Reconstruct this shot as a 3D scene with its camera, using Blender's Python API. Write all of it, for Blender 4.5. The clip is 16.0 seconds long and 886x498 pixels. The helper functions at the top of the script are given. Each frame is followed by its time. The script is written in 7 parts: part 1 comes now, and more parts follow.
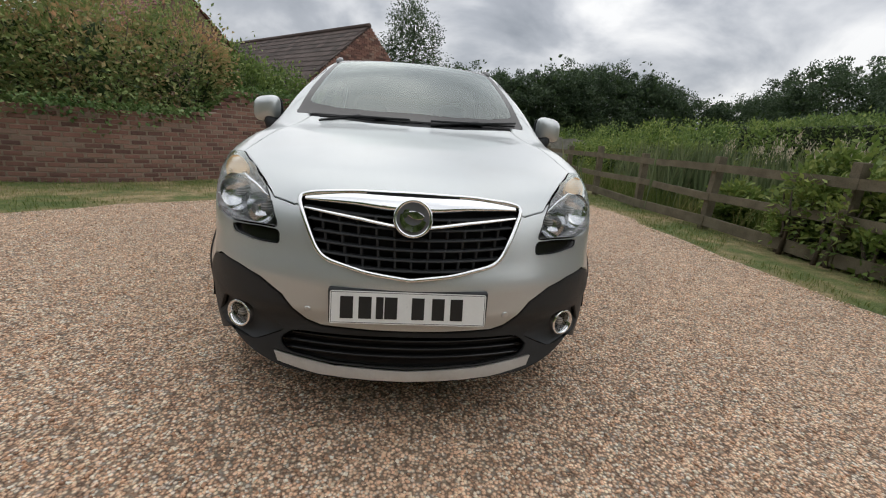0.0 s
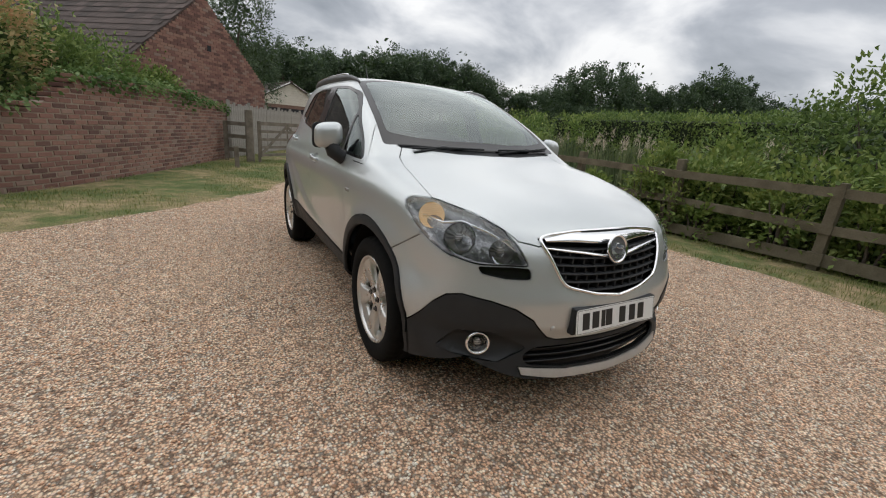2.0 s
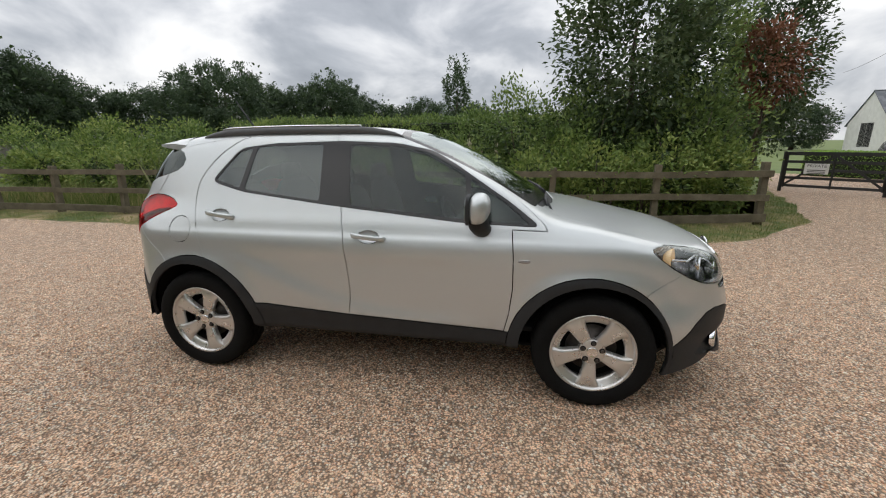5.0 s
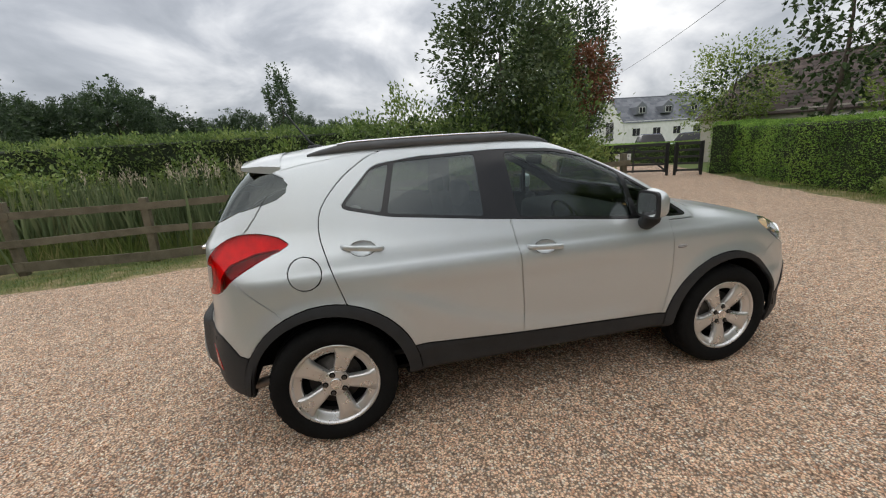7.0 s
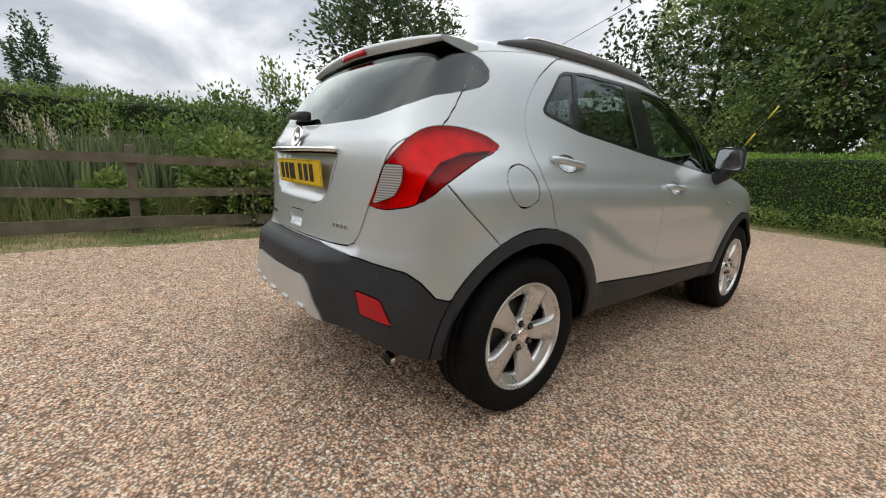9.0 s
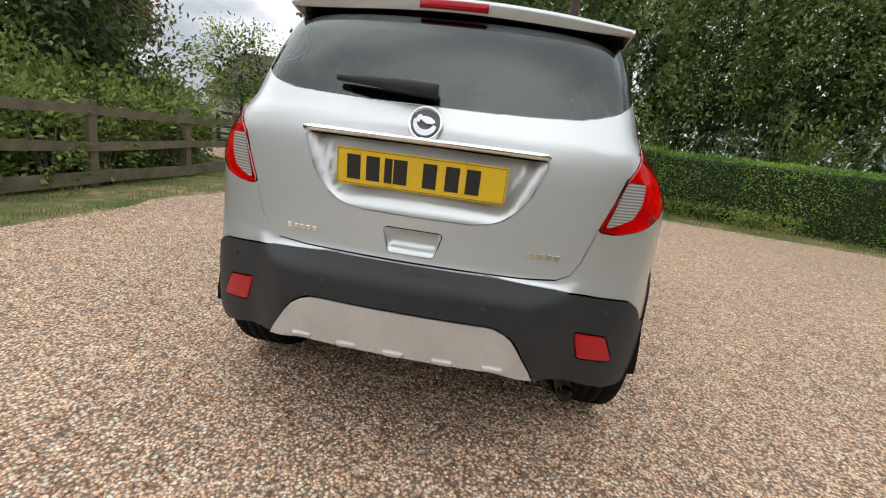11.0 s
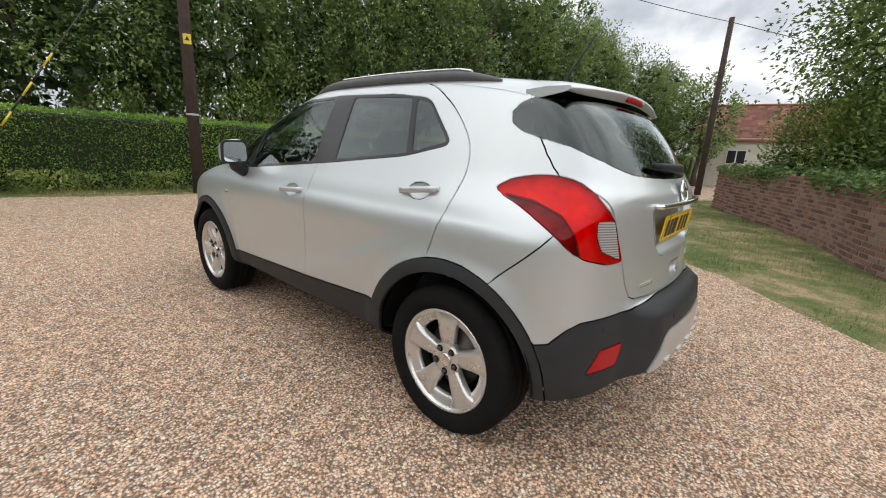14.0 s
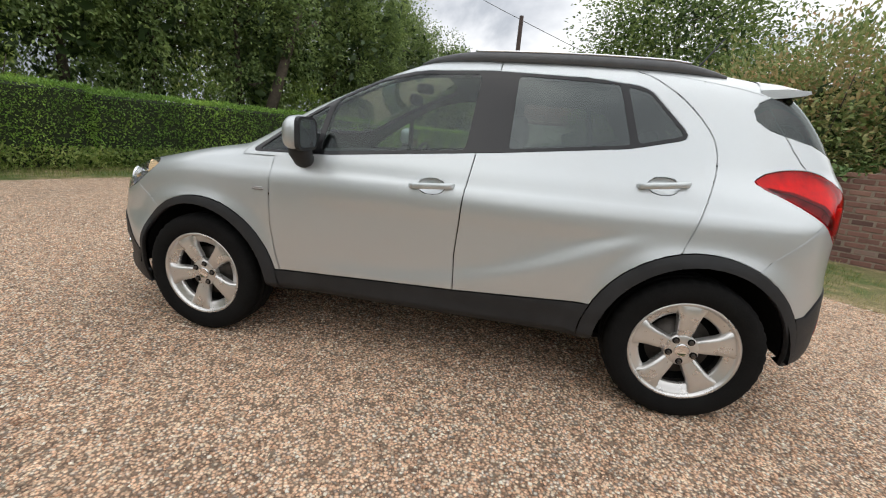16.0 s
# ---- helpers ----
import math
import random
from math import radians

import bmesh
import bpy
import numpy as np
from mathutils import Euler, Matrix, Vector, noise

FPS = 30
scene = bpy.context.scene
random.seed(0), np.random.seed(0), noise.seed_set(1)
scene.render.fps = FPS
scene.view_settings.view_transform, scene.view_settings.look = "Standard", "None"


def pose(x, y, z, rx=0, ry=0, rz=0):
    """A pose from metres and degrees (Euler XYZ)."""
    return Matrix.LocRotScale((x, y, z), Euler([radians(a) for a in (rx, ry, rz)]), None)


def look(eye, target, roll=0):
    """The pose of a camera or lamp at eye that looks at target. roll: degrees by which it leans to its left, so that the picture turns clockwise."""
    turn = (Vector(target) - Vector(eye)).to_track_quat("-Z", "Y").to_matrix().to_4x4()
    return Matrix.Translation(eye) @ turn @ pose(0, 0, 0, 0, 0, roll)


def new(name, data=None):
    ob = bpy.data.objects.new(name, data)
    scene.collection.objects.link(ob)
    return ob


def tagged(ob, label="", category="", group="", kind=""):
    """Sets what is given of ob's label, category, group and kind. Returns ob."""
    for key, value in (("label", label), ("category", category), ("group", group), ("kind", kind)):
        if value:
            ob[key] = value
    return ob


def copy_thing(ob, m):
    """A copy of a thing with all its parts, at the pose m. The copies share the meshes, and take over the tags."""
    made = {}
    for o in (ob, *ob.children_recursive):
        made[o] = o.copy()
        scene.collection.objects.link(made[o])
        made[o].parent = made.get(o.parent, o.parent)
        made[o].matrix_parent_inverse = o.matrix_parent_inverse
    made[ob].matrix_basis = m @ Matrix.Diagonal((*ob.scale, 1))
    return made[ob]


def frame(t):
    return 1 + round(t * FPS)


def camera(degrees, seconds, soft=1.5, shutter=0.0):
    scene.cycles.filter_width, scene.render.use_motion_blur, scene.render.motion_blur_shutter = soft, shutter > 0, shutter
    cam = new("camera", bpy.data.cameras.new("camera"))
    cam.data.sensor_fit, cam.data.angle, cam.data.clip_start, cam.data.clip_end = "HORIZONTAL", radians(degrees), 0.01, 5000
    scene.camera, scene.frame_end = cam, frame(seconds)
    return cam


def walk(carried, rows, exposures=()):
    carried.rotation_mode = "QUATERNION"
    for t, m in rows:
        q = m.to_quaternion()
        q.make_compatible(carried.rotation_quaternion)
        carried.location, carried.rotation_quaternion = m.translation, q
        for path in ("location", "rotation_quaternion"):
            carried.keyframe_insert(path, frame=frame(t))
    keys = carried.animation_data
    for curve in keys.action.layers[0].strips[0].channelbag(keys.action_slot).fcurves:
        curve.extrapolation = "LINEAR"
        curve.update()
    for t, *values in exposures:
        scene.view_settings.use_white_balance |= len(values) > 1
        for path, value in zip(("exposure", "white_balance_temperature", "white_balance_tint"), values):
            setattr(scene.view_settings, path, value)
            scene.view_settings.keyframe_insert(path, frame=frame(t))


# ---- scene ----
cam = camera(94.7, 16.0, soft=1.1)
PATH = [
    (0, (0.036, 3.438, 1.086), (-0.169, 1.52, 0.556), 4.3),
    (0.5, (0.388, 3.534, 1.149), (0.11, 1.628, 0.61), 5.5),
    (1, (0.739, 3.533, 1.172), (0.304, 1.659, 0.625), 5.7),
    (1.5, (1.151, 3.365, 1.213), (0.456, 1.571, 0.667), 5.0),
    (2, (1.571, 3.244, 1.259), (0.6, 1.586, 0.705), 4.8),
    (2.5, (1.953, 2.981, 1.256), (0.728, 1.502, 0.697), 5.3),
    (3, (2.307, 2.673, 1.267), (0.88, 1.387, 0.711), 6.0),
    (3.5, (2.624, 2.322, 1.293), (1.025, 1.255, 0.743), 6.5),
    (3.7, (2.719, 2.124, 1.299), (1.059, 1.151, 0.751), 6.4),
    (5.8, (3.123, 0.124, 1.696), (1.198, 0.062, 1.158), -4.1),
    (6, (3.115, -0.062, 1.717), (1.193, -0.052, 1.165), -4.3),
    (6.5, (3.031, -0.632, 1.702), (1.118, -0.407, 1.163), -4.7),
    (7, (2.911, -1.1, 1.574), (1.02, -0.675, 1.082), -3.6),
    (7.5, (2.731, -1.512, 1.448), (0.876, -0.903, 1.014), -2.0),
    (8, (2.544, -1.922, 1.297), (0.757, -1.111, 0.91), 0.0),
    (8.5, (2.223, -2.27, 1.142), (0.537, -1.262, 0.764), 1.5),
    (9, (1.885, -2.606, 1.053), (0.368, -1.367, 0.647), 2.9),
    (9.2, (1.781, -2.716, 1.043), (0.332, -1.4, 0.63), 3.2),
    (11.3, (-0.073, -3.197, 1.123), (0.008, -1.262, 0.623), 7.8),
    (11.5, (-0.273, -3.22, 1.151), (0.008, -1.306, 0.642), 7.9),
    (12, (-0.717, -3.146, 1.215), (-0.054, -1.328, 0.706), 6.9),
    (12.5, (-1.135, -3.084, 1.348), (-0.198, -1.39, 0.845), 5.3),
    (13, (-1.498, -2.945, 1.387), (-0.334, -1.396, 0.891), 4.1),
    (13.5, (-1.819, -2.637, 1.335), (-0.484, -1.229, 0.85), 3.5),
    (14, (-2.125, -2.328, 1.265), (-0.643, -1.072, 0.791), 3.1),
    (14.5, (-2.313, -1.929, 1.216), (-0.711, -0.827, 0.747), 3.0),
    (15, (-2.497, -1.478, 1.203), (-0.774, -0.583, 0.724), 3.3),
    (15.5, (-2.62, -0.974, 1.196), (-0.794, -0.334, 0.692), 3.8),
    (16, (-2.74, -0.485, 1.211), (-0.846, -0.119, 0.683), 4.7),
]
walk(cam, [(t, look(eye, target, roll)) for t, eye, target, roll in PATH],
     [(0, .38), (2, .40), (3.5, .50), (6, .48), (9, .66), (11.5, .82), (12.5, .80), (14.5, .78), (16, .70)])

# ---- sky, sun ----
SUN_UP, SUN_ROUND = 54.0, 225.0
sky = bpy.data.worlds.new("overcast_sky")
scene.world = sky
sky.use_nodes = True
nt = sky.node_tree
nt.nodes.clear()


def node(tree, kind, links=None, **values):
    n = tree.nodes.new(kind)
    if "operation" in values:
        n.operation = values["operation"]
    if "data_type" in values:
        n.data_type = values["data_type"]
    if "blend_type" in values:
        n.blend_type = values["blend_type"]
    if "bands_direction" in values:
        n.bands_direction = values["bands_direction"]
    if "sky_type" in values:
        n.sky_type, n.sun_disc = values["sky_type"], values["sun_disc"]
        n.sun_elevation, n.sun_rotation = values["sun_elevation"], values["sun_rotation"]
    for k, v in (links or {}).items():
        if isinstance(v, bpy.types.NodeSocket):
            tree.links.new(v, n.inputs[k])
        else:
            n.inputs[k].default_value = v
    return n


def ramp_node(tree, fac, stops):
    n = node(tree, "ShaderNodeValToRGB", {0: fac})
    while len(n.color_ramp.elements) < len(stops):
        n.color_ramp.elements.new(.5)
    for e, (at, col) in zip(n.color_ramp.elements, stops):
        e.position, e.color = at, (*col, 1)
    return n.outputs[0]


co = node(nt, "ShaderNodeTexCoord").outputs["Generated"]
sep = node(nt, "ShaderNodeSeparateXYZ", {0: co})
up = node(nt, "ShaderNodeMath", {0: sep.outputs[2], 1: 0.0}, operation="MAXIMUM").outputs[0]
lift = node(nt, "ShaderNodeMath", {0: up, 1: .42}).outputs[0]
flat = node(nt, "ShaderNodeCombineXYZ", {0: node(nt, "ShaderNodeMath", {0: sep.outputs[0], 1: lift}, operation="DIVIDE").outputs[0],
                                         1: node(nt, "ShaderNodeMath", {0: sep.outputs[1], 1: lift}, operation="DIVIDE").outputs[0]}).outputs[0]
big = node(nt, "ShaderNodeTexNoise", {"Vector": flat, "Scale": 2.1, "Detail": 7.0, "Roughness": .52, "Distortion": .35}).outputs[0]
wide = node(nt, "ShaderNodeTexNoise", {"Vector": flat, "Scale": .8, "Detail": 2.0}).outputs[0]
both = node(nt, "ShaderNodeMath", {0: node(nt, "ShaderNodeMath", {0: big, 1: .68}, operation="MULTIPLY").outputs[0],
                                   1: node(nt, "ShaderNodeMath", {0: wide, 1: .32}, operation="MULTIPLY").outputs[0]}).outputs[0]
cloud = ramp_node(nt, both, [(.36, (.32, .345, .385)), (.45, (.48, .505, .55)), (.52, (.74, .755, .785)), (.59, (1.0, 1.0, 1.0))])
air = node(nt, "ShaderNodeTexSky", sky_type="NISHITA", sun_disc=False, sun_elevation=radians(SUN_UP), sun_rotation=radians(SUN_ROUND))
dim = node(nt, "ShaderNodeVectorMath", {0: air.outputs[0], 3: .10}, operation="SCALE").outputs[0]
mixed = node(nt, "ShaderNodeMix", {0: .94, 6: dim, 7: cloud}, data_type="RGBA").outputs[2]
zenith = node(nt, "ShaderNodeMapRange", {0: up, 1: 0.0, 2: 1.0, 3: .67, 4: 1.10}).outputs[0]
back = node(nt, "ShaderNodeBackground", {0: mixed, 1: zenith}).outputs[0]
node(nt, "ShaderNodeOutputWorld", {0: back})

sun = new("sun", bpy.data.lights.new("sun", "SUN"))
sun.data.energy, sun.data.angle, sun.data.color = .9, radians(170), (1, .955, .90)
away = Vector((math.sin(radians(SUN_ROUND)) * math.cos(radians(SUN_UP)), math.cos(radians(SUN_ROUND)) * math.cos(radians(SUN_UP)), math.sin(radians(SUN_UP))))
sun.matrix_world = look(away * 60, (0, 0, 0))

# ---- materials ----
def shader(name):
    m = bpy.data.materials.new(name)
    m.use_nodes = True
    t = m.node_tree
    return m, t, t.nodes["Principled BSDF"], node(t, "ShaderNodeTexCoord").outputs["Object"]


def grain(t, co, scale, detail=4.0, rough=.55):
    return node(t, "ShaderNodeTexNoise", {"Vector": co, "Scale": scale, "Detail": detail, "Roughness": rough}).outputs[0]


def bumped(t, p, height, strength, distance=.01):
    t.links.new(node(t, "ShaderNodeBump", {"Height": height, "Strength": strength, "Distance": distance}).outputs[0], p.inputs["Normal"])


def plain(name, dark, light, rough=.6, scale=20.0, metal=0.0, bump=0.0, coat=0.0, fine=None):
    """A surface between two colours by grain at two sizes."""
    m, t, p, co = shader(name)
    a = grain(t, co, scale)
    b = grain(t, co, fine or scale * 9)
    f = node(t, "ShaderNodeMath", {0: node(t, "ShaderNodeMath", {0: a, 1: .65}, operation="MULTIPLY").outputs[0],
                                   1: node(t, "ShaderNodeMath", {0: b, 1: .35}, operation="MULTIPLY").outputs[0]}).outputs[0]
    t.links.new(ramp_node(t, f, [(.33, dark), (.67, light)]), p.inputs["Base Color"])
    r = node(t, "ShaderNodeMapRange", {0: a, 1: .3, 2: .7, 3: max(rough - .06, .01), 4: min(rough + .06, 1)})
    t.links.new(r.outputs[0], p.inputs["Roughness"])
    p.inputs["Metallic"].default_value = metal
    p.inputs["Coat Weight"].default_value = coat
    p.inputs["Coat Roughness"].default_value = .04
    if bump:
        bumped(t, p, b, bump)
    return m


def stones():
    """Bedded pea gravel: two sizes of pebble, paler where it is trodden."""
    m, t, p, co = shader("gravel_bed")
    cells = node(t, "ShaderNodeTexVoronoi", {"Vector": co, "Scale": 82.0, "Randomness": 1.0})
    cells2 = node(t, "ShaderNodeTexVoronoi", {"Vector": co, "Scale": 150.0})
    pick = node(t, "ShaderNodeSeparateColor", {0: cells.outputs["Color"]})
    col = ramp_node(t, pick.outputs[0], [(0, (.21, .115, .070)), (.16, (.48, .27, .16)), (.38, (.82, .50, .31)), (.58, (.92, .62, .42)), (.78, (.94, .77, .55)), (.93, (.95, .90, .78)), (1, (.64, .48, .41))])
    pick2 = node(t, "ShaderNodeSeparateColor", {0: cells2.outputs["Color"]})
    col2 = ramp_node(t, pick2.outputs[1], [(0, (.30, .17, .11)), (.5, (.84, .55, .38)), (1, (.93, .86, .68))])
    c = node(t, "ShaderNodeMix", {0: .30, 6: col, 7: col2}, data_type="RGBA").outputs[2]
    patch = grain(t, co, .8, 5)
    dusty = node(t, "ShaderNodeMapRange", {0: patch, 1: .44, 2: .66, 3: 0.0, 4: .40}).outputs[0]
    c = node(t, "ShaderNodeMix", {0: dusty, 6: c, 7: (.94, .65, .44, 1)}, data_type="RGBA").outputs[2]
    mottle = node(t, "ShaderNodeMapRange", {0: grain(t, co, 11.0, 5, .7), 1: .36, 2: .64, 3: .66, 4: 1.18}).outputs[0]
    c = node(t, "ShaderNodeMix", {0: 1.0, 6: c, 7: mottle}, data_type="RGBA", blend_type="MULTIPLY").outputs[2]
    # shade between the pebbles, painted into the colour by cell distance
    gap_shade = node(t, "ShaderNodeMapRange", {0: cells.outputs["Distance"], 1: .35, 2: .65, 3: 1.0, 4: .30}).outputs[0]
    c = node(t, "ShaderNodeMix", {0: 1.0, 6: c, 7: gap_shade}, data_type="RGBA", blend_type="MULTIPLY").outputs[2]
    t.links.new(c, p.inputs["Base Color"])
    p.inputs["Roughness"].default_value = .8
    h = node(t, "ShaderNodeMath", {0: cells.outputs["Distance"], 1: -1.0}, operation="MULTIPLY").outputs[0]
    bumped(t, p, h, .75, .012)
    return m


def island(name, stops, rough=.6, scale=14.0, leafy=False, obj=False):
    """Separate pieces of one mesh, each in a colour of its own."""
    m, t, p, co = shader(name)
    r = node(t, "ShaderNodeObjectInfo").outputs["Random"] if obj else node(t, "ShaderNodeNewGeometry").outputs["Random Per Island"]
    n = grain(t, co, scale, 3)
    if leafy:
        n = node(t, "ShaderNodeMapRange", {0: n, 1: .33, 2: .67, 3: 0.0, 4: 1.0}).outputs[0]
    a = .45 if leafy else .75
    f = node(t, "ShaderNodeMath", {0: node(t, "ShaderNodeMath", {0: r, 1: a}, operation="MULTIPLY").outputs[0], 1: node(t, "ShaderNodeMath", {0: n, 1: 1 - a}, operation="MULTIPLY").outputs[0]}).outputs[0]
    c = ramp_node(t, f, stops)
    t.links.new(c, p.inputs["Base Color"])
    p.inputs["Roughness"].default_value = rough
    if leafy:
        thin = node(t, "ShaderNodeBsdfTranslucent", {0: c}).outputs[0]
        mix = node(t, "ShaderNodeMixShader", {0: .34, 1: p.outputs[0], 2: thin}).outputs[0]
        t.links.new(mix, t.nodes["Material Output"].inputs[0])
        p.inputs["Specular IOR Level"].default_value = .35
    else:
        bumped(t, p, grain(t, co, scale * 8, 5), .35)
    return m


def leaf_mat(name, dark, mid, light, rough=.5):
    return island(name, [(.08, dark), (.45, mid), (.9, light)], rough, .8, True)


def glazing(name, tint, gloss=1.0, bare=.08, curve_up=4.0):
    """A clear pane: part of the light goes through it, the rest is mirrored at its face."""
    m, t, p, co = shader(name)
    through_it = node(t, "ShaderNodeBsdfTransparent", {0: (*tint, 1)}).outputs[0]
    shine = node(t, "ShaderNodeBsdfGlossy", {0: (gloss * .92, gloss, gloss * .985, 1), 1: .0}).outputs[0]
    edge = node(t, "ShaderNodeLayerWeight", {0: .5}).outputs["Facing"]
    steep = node(t, "ShaderNodeMath", {0: edge, 1: curve_up}, operation="POWER").outputs[0]
    fr = node(t, "ShaderNodeMapRange", {0: steep, 1: 0.0, 2: 1.0, 3: bare, 4: 1.0}).outputs[0]
    t.links.new(node(t, "ShaderNodeMixShader", {0: fr, 1: through_it, 2: shine}).outputs[0], t.nodes["Material Output"].inputs[0])
    return m


def silver_paint():
    m, t, p, co = shader("silver_paint")
    flake = node(t, "ShaderNodeTexVoronoi", {"Vector": co, "Scale": 1500.0})
    f = node(t, "ShaderNodeSeparateColor", {0: flake.outputs["Color"]}).outputs[0]
    dust = grain(t, co, 3.0, 6)
    c = ramp_node(t, f, [(0, (.52, .55, .56)), (1, (.65, .69, .70))])
    c = node(t, "ShaderNodeMix", {0: node(t, "ShaderNodeMapRange", {0: dust, 1: .5, 2: .75, 3: 0.0, 4: .12}).outputs[0], 6: c, 7: (.45, .42, .37, 1)}, data_type="RGBA").outputs[2]
    t.links.new(c, p.inputs["Base Color"])
    p.inputs["Metallic"].default_value = .62
    p.inputs["Roughness"].default_value = .40
    p.inputs["Coat Weight"].default_value = .8
    p.inputs["Coat Roughness"].default_value = .035
    return m


def lens(name, colour, rough=.08, ribs=.80, glow=0.0):
    m, t, p, co = shader(name)
    lines = node(t, "ShaderNodeTexWave", {"Vector": co, "Scale": 34.0, "Distortion": .6}, bands_direction="Z").outputs[1]
    t.links.new(ramp_node(t, lines, [(0, tuple(v * ribs for v in colour)), (1, colour)]), p.inputs["Base Color"])
    p.inputs["Roughness"].default_value = rough
    p.inputs["Specular IOR Level"].default_value = .45
    p.inputs["Emission Color"].default_value = (1, .58, .20, 1)
    p.inputs["Emission Strength"].default_value = glow
    return m


def bricks_mat(name, obj):
    return island(name, [(.05, (.085, .048, .042)), (.3, (.165, .085, .068)), (.55, (.235, .120, .094)), (.75, (.275, .160, .122)), (.95, (.215, .175, .152))], .9, 22.0, False, obj)


def turf():
    m, t, p, co = shader("verge_turf")
    wide, mid, fine = grain(t, co, .75, 3), grain(t, co, 4.0, 4), grain(t, co, 70.0, 4)
    f = node(t, "ShaderNodeMath", {0: node(t, "ShaderNodeMath", {0: wide, 1: .6}, operation="MULTIPLY").outputs[0], 1: node(t, "ShaderNodeMath", {0: mid, 1: .4}, operation="MULTIPLY").outputs[0]}).outputs[0]
    c = ramp_node(t, f, [(.34, (.060, .100, .022)), (.46, (.125, .160, .043)), (.53, (.23, .205, .088)), (.62, (.42, .32, .18))])
    speck = node(t, "ShaderNodeMapRange", {0: fine, 1: .3, 2: .7, 3: .45, 4: 1.25}).outputs[0]
    t.links.new(node(t, "ShaderNodeMix", {0: 1.0, 6: c, 7: speck}, data_type="RGBA", blend_type="MULTIPLY").outputs[2], p.inputs["Base Color"])
    p.inputs["Roughness"].default_value = .95
    bumped(t, p, fine, .7, .02)
    return m


M_gravel = stones()
M_stone = island("loose_stone", [(.1, (.27, .15, .095)), (.28, (.61, .36, .225)), (.48, (.90, .58, .385)), (.66, (.94, .75, .54)), (.84, (.94, .91, .80)), (1, (.66, .52, .45))], .75, 60.0)
M_turf = turf()
M_field = plain("meadow_soil", (.09, .14, .035), (.17, .21, .065), .95, .7, bump=.3, fine=20)
M_blade = leaf_mat("grass_blade", (0.096, 0.149, 0.032), (0.179, 0.230, 0.064), (0.413, 0.365, 0.167), .6)
M_blade_dry = leaf_mat("dry_grass", (0.220, 0.216, 0.077), (0.358, 0.324, 0.128), (0.578, 0.499, 0.269), .7)
M_hedge = leaf_mat("hedge_leaf", (0.094, 0.185, 0.036), (0.209, 0.376, 0.070), (0.440, 0.618, 0.125))
M_bush = leaf_mat("bush_leaf", (.062, .110, .032), (.150, .225, .064), (.31, .38, .115))
M_bramble = leaf_mat("bramble_leaf", (0.075, 0.129, 0.028), (0.171, 0.249, 0.060), (0.405, 0.439, 0.137))
M_wood_leaf = leaf_mat("woodland_leaf", (.095, .145, .052), (.19, .27, .090), (.34, .43, .145))
M_far_leaf = leaf_mat("distant_leaf", (.045, .072, .044), (.078, .118, .066), (.125, .172, .090))
M_cherry = leaf_mat("cherry_leaf", (0.032, 0.060, 0.026), (0.073, 0.110, 0.046), (0.145, 0.184, 0.081))
M_copper = leaf_mat("copper_leaf", (0.110, 0.050, 0.032), (0.200, 0.090, 0.052), (0.290, 0.140, 0.080))
M_photinia = leaf_mat("mixed_red_leaf", (.110, .185, .060), (.29, .36, .13), (.66, .38, .23))
M_light_leaf = leaf_mat("pale_leaf", (0.096, 0.149, 0.026), (0.179, 0.257, 0.051), (0.303, 0.365, 0.090))
M_ivy = leaf_mat("ivy_leaf", (0.039, 0.095, 0.025), (0.107, 0.190, 0.054), (0.271, 0.361, 0.144))
M_reed = leaf_mat("reed_leaf", (0.083, 0.121, 0.051), (0.179, 0.230, 0.109), (0.330, 0.351, 0.180))
M_plume = leaf_mat("reed_plume", (.45, .38, .28), (.58, .50, .38), (.70, .63, .50))
# near-black green painted as the shade between hedge leaves
M_hedge_shade = plain("hedge_inner_shade", (.012, .020, .008), (.030, .042, .016), .95, 3)
# leaf colour darkened to stand for shade deep in the foliage
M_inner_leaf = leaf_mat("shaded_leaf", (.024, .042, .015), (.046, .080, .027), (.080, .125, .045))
M_bark = plain("bark", (.045, .035, .026), (.12, .095, .07), .95, 7, bump=.8, fine=60)
M_rail = plain("weathered_fence_timber", (.085, .072, .045), (.19, .165, .115), .9, 5, bump=.6, fine=70)
M_greywood = plain("grey_boarding", (.19, .178, .158), (.36, .34, .31), .9, 5, bump=.5, fine=60)
M_oldgate = plain("old_gate_timber", (.10, .085, .065), (.23, .20, .165), .9, 6, bump=.6, fine=60)
M_pole = plain("creosoted_pole", (.030, .020, .017), (.075, .050, .042), .9, 5, bump=.6, fine=60)
M_brick, M_brick_one = bricks_mat("old_brick", False), bricks_mat("old_brick_piece", True)
M_brick_flat = plain("distant_brick", (0.131, 0.076, 0.063), (0.232, 0.146, 0.113), .9, 5, fine=25)
M_mortar = plain("mortar", (.20, .155, .12), (.32, .26, .21), .95, 12, bump=.5)
M_tile = island("red_roof_tile", [(.1, (0.115, 0.043, 0.034)), (.5, (0.202, 0.078, 0.055)), (.9, (0.259, 0.125, 0.085))], .85, 6)
M_tile_brown = island("brown_roof_tile", [(.1, (0.043, 0.031, 0.027)), (.5, (0.074, 0.053, 0.046)), (.9, (0.105, 0.074, 0.065))], .85, 6)
M_slate = island("grey_slate", [(.1, (.10, .11, .13)), (.9, (.19, .20, .22))], .6, 6)
M_render = plain("white_render", (.62, .62, .60), (.76, .76, .74), .85, 2)
M_cream = plain("cream_boarding", (.50, .46, .40), (.63, .60, .53), .8, 3)
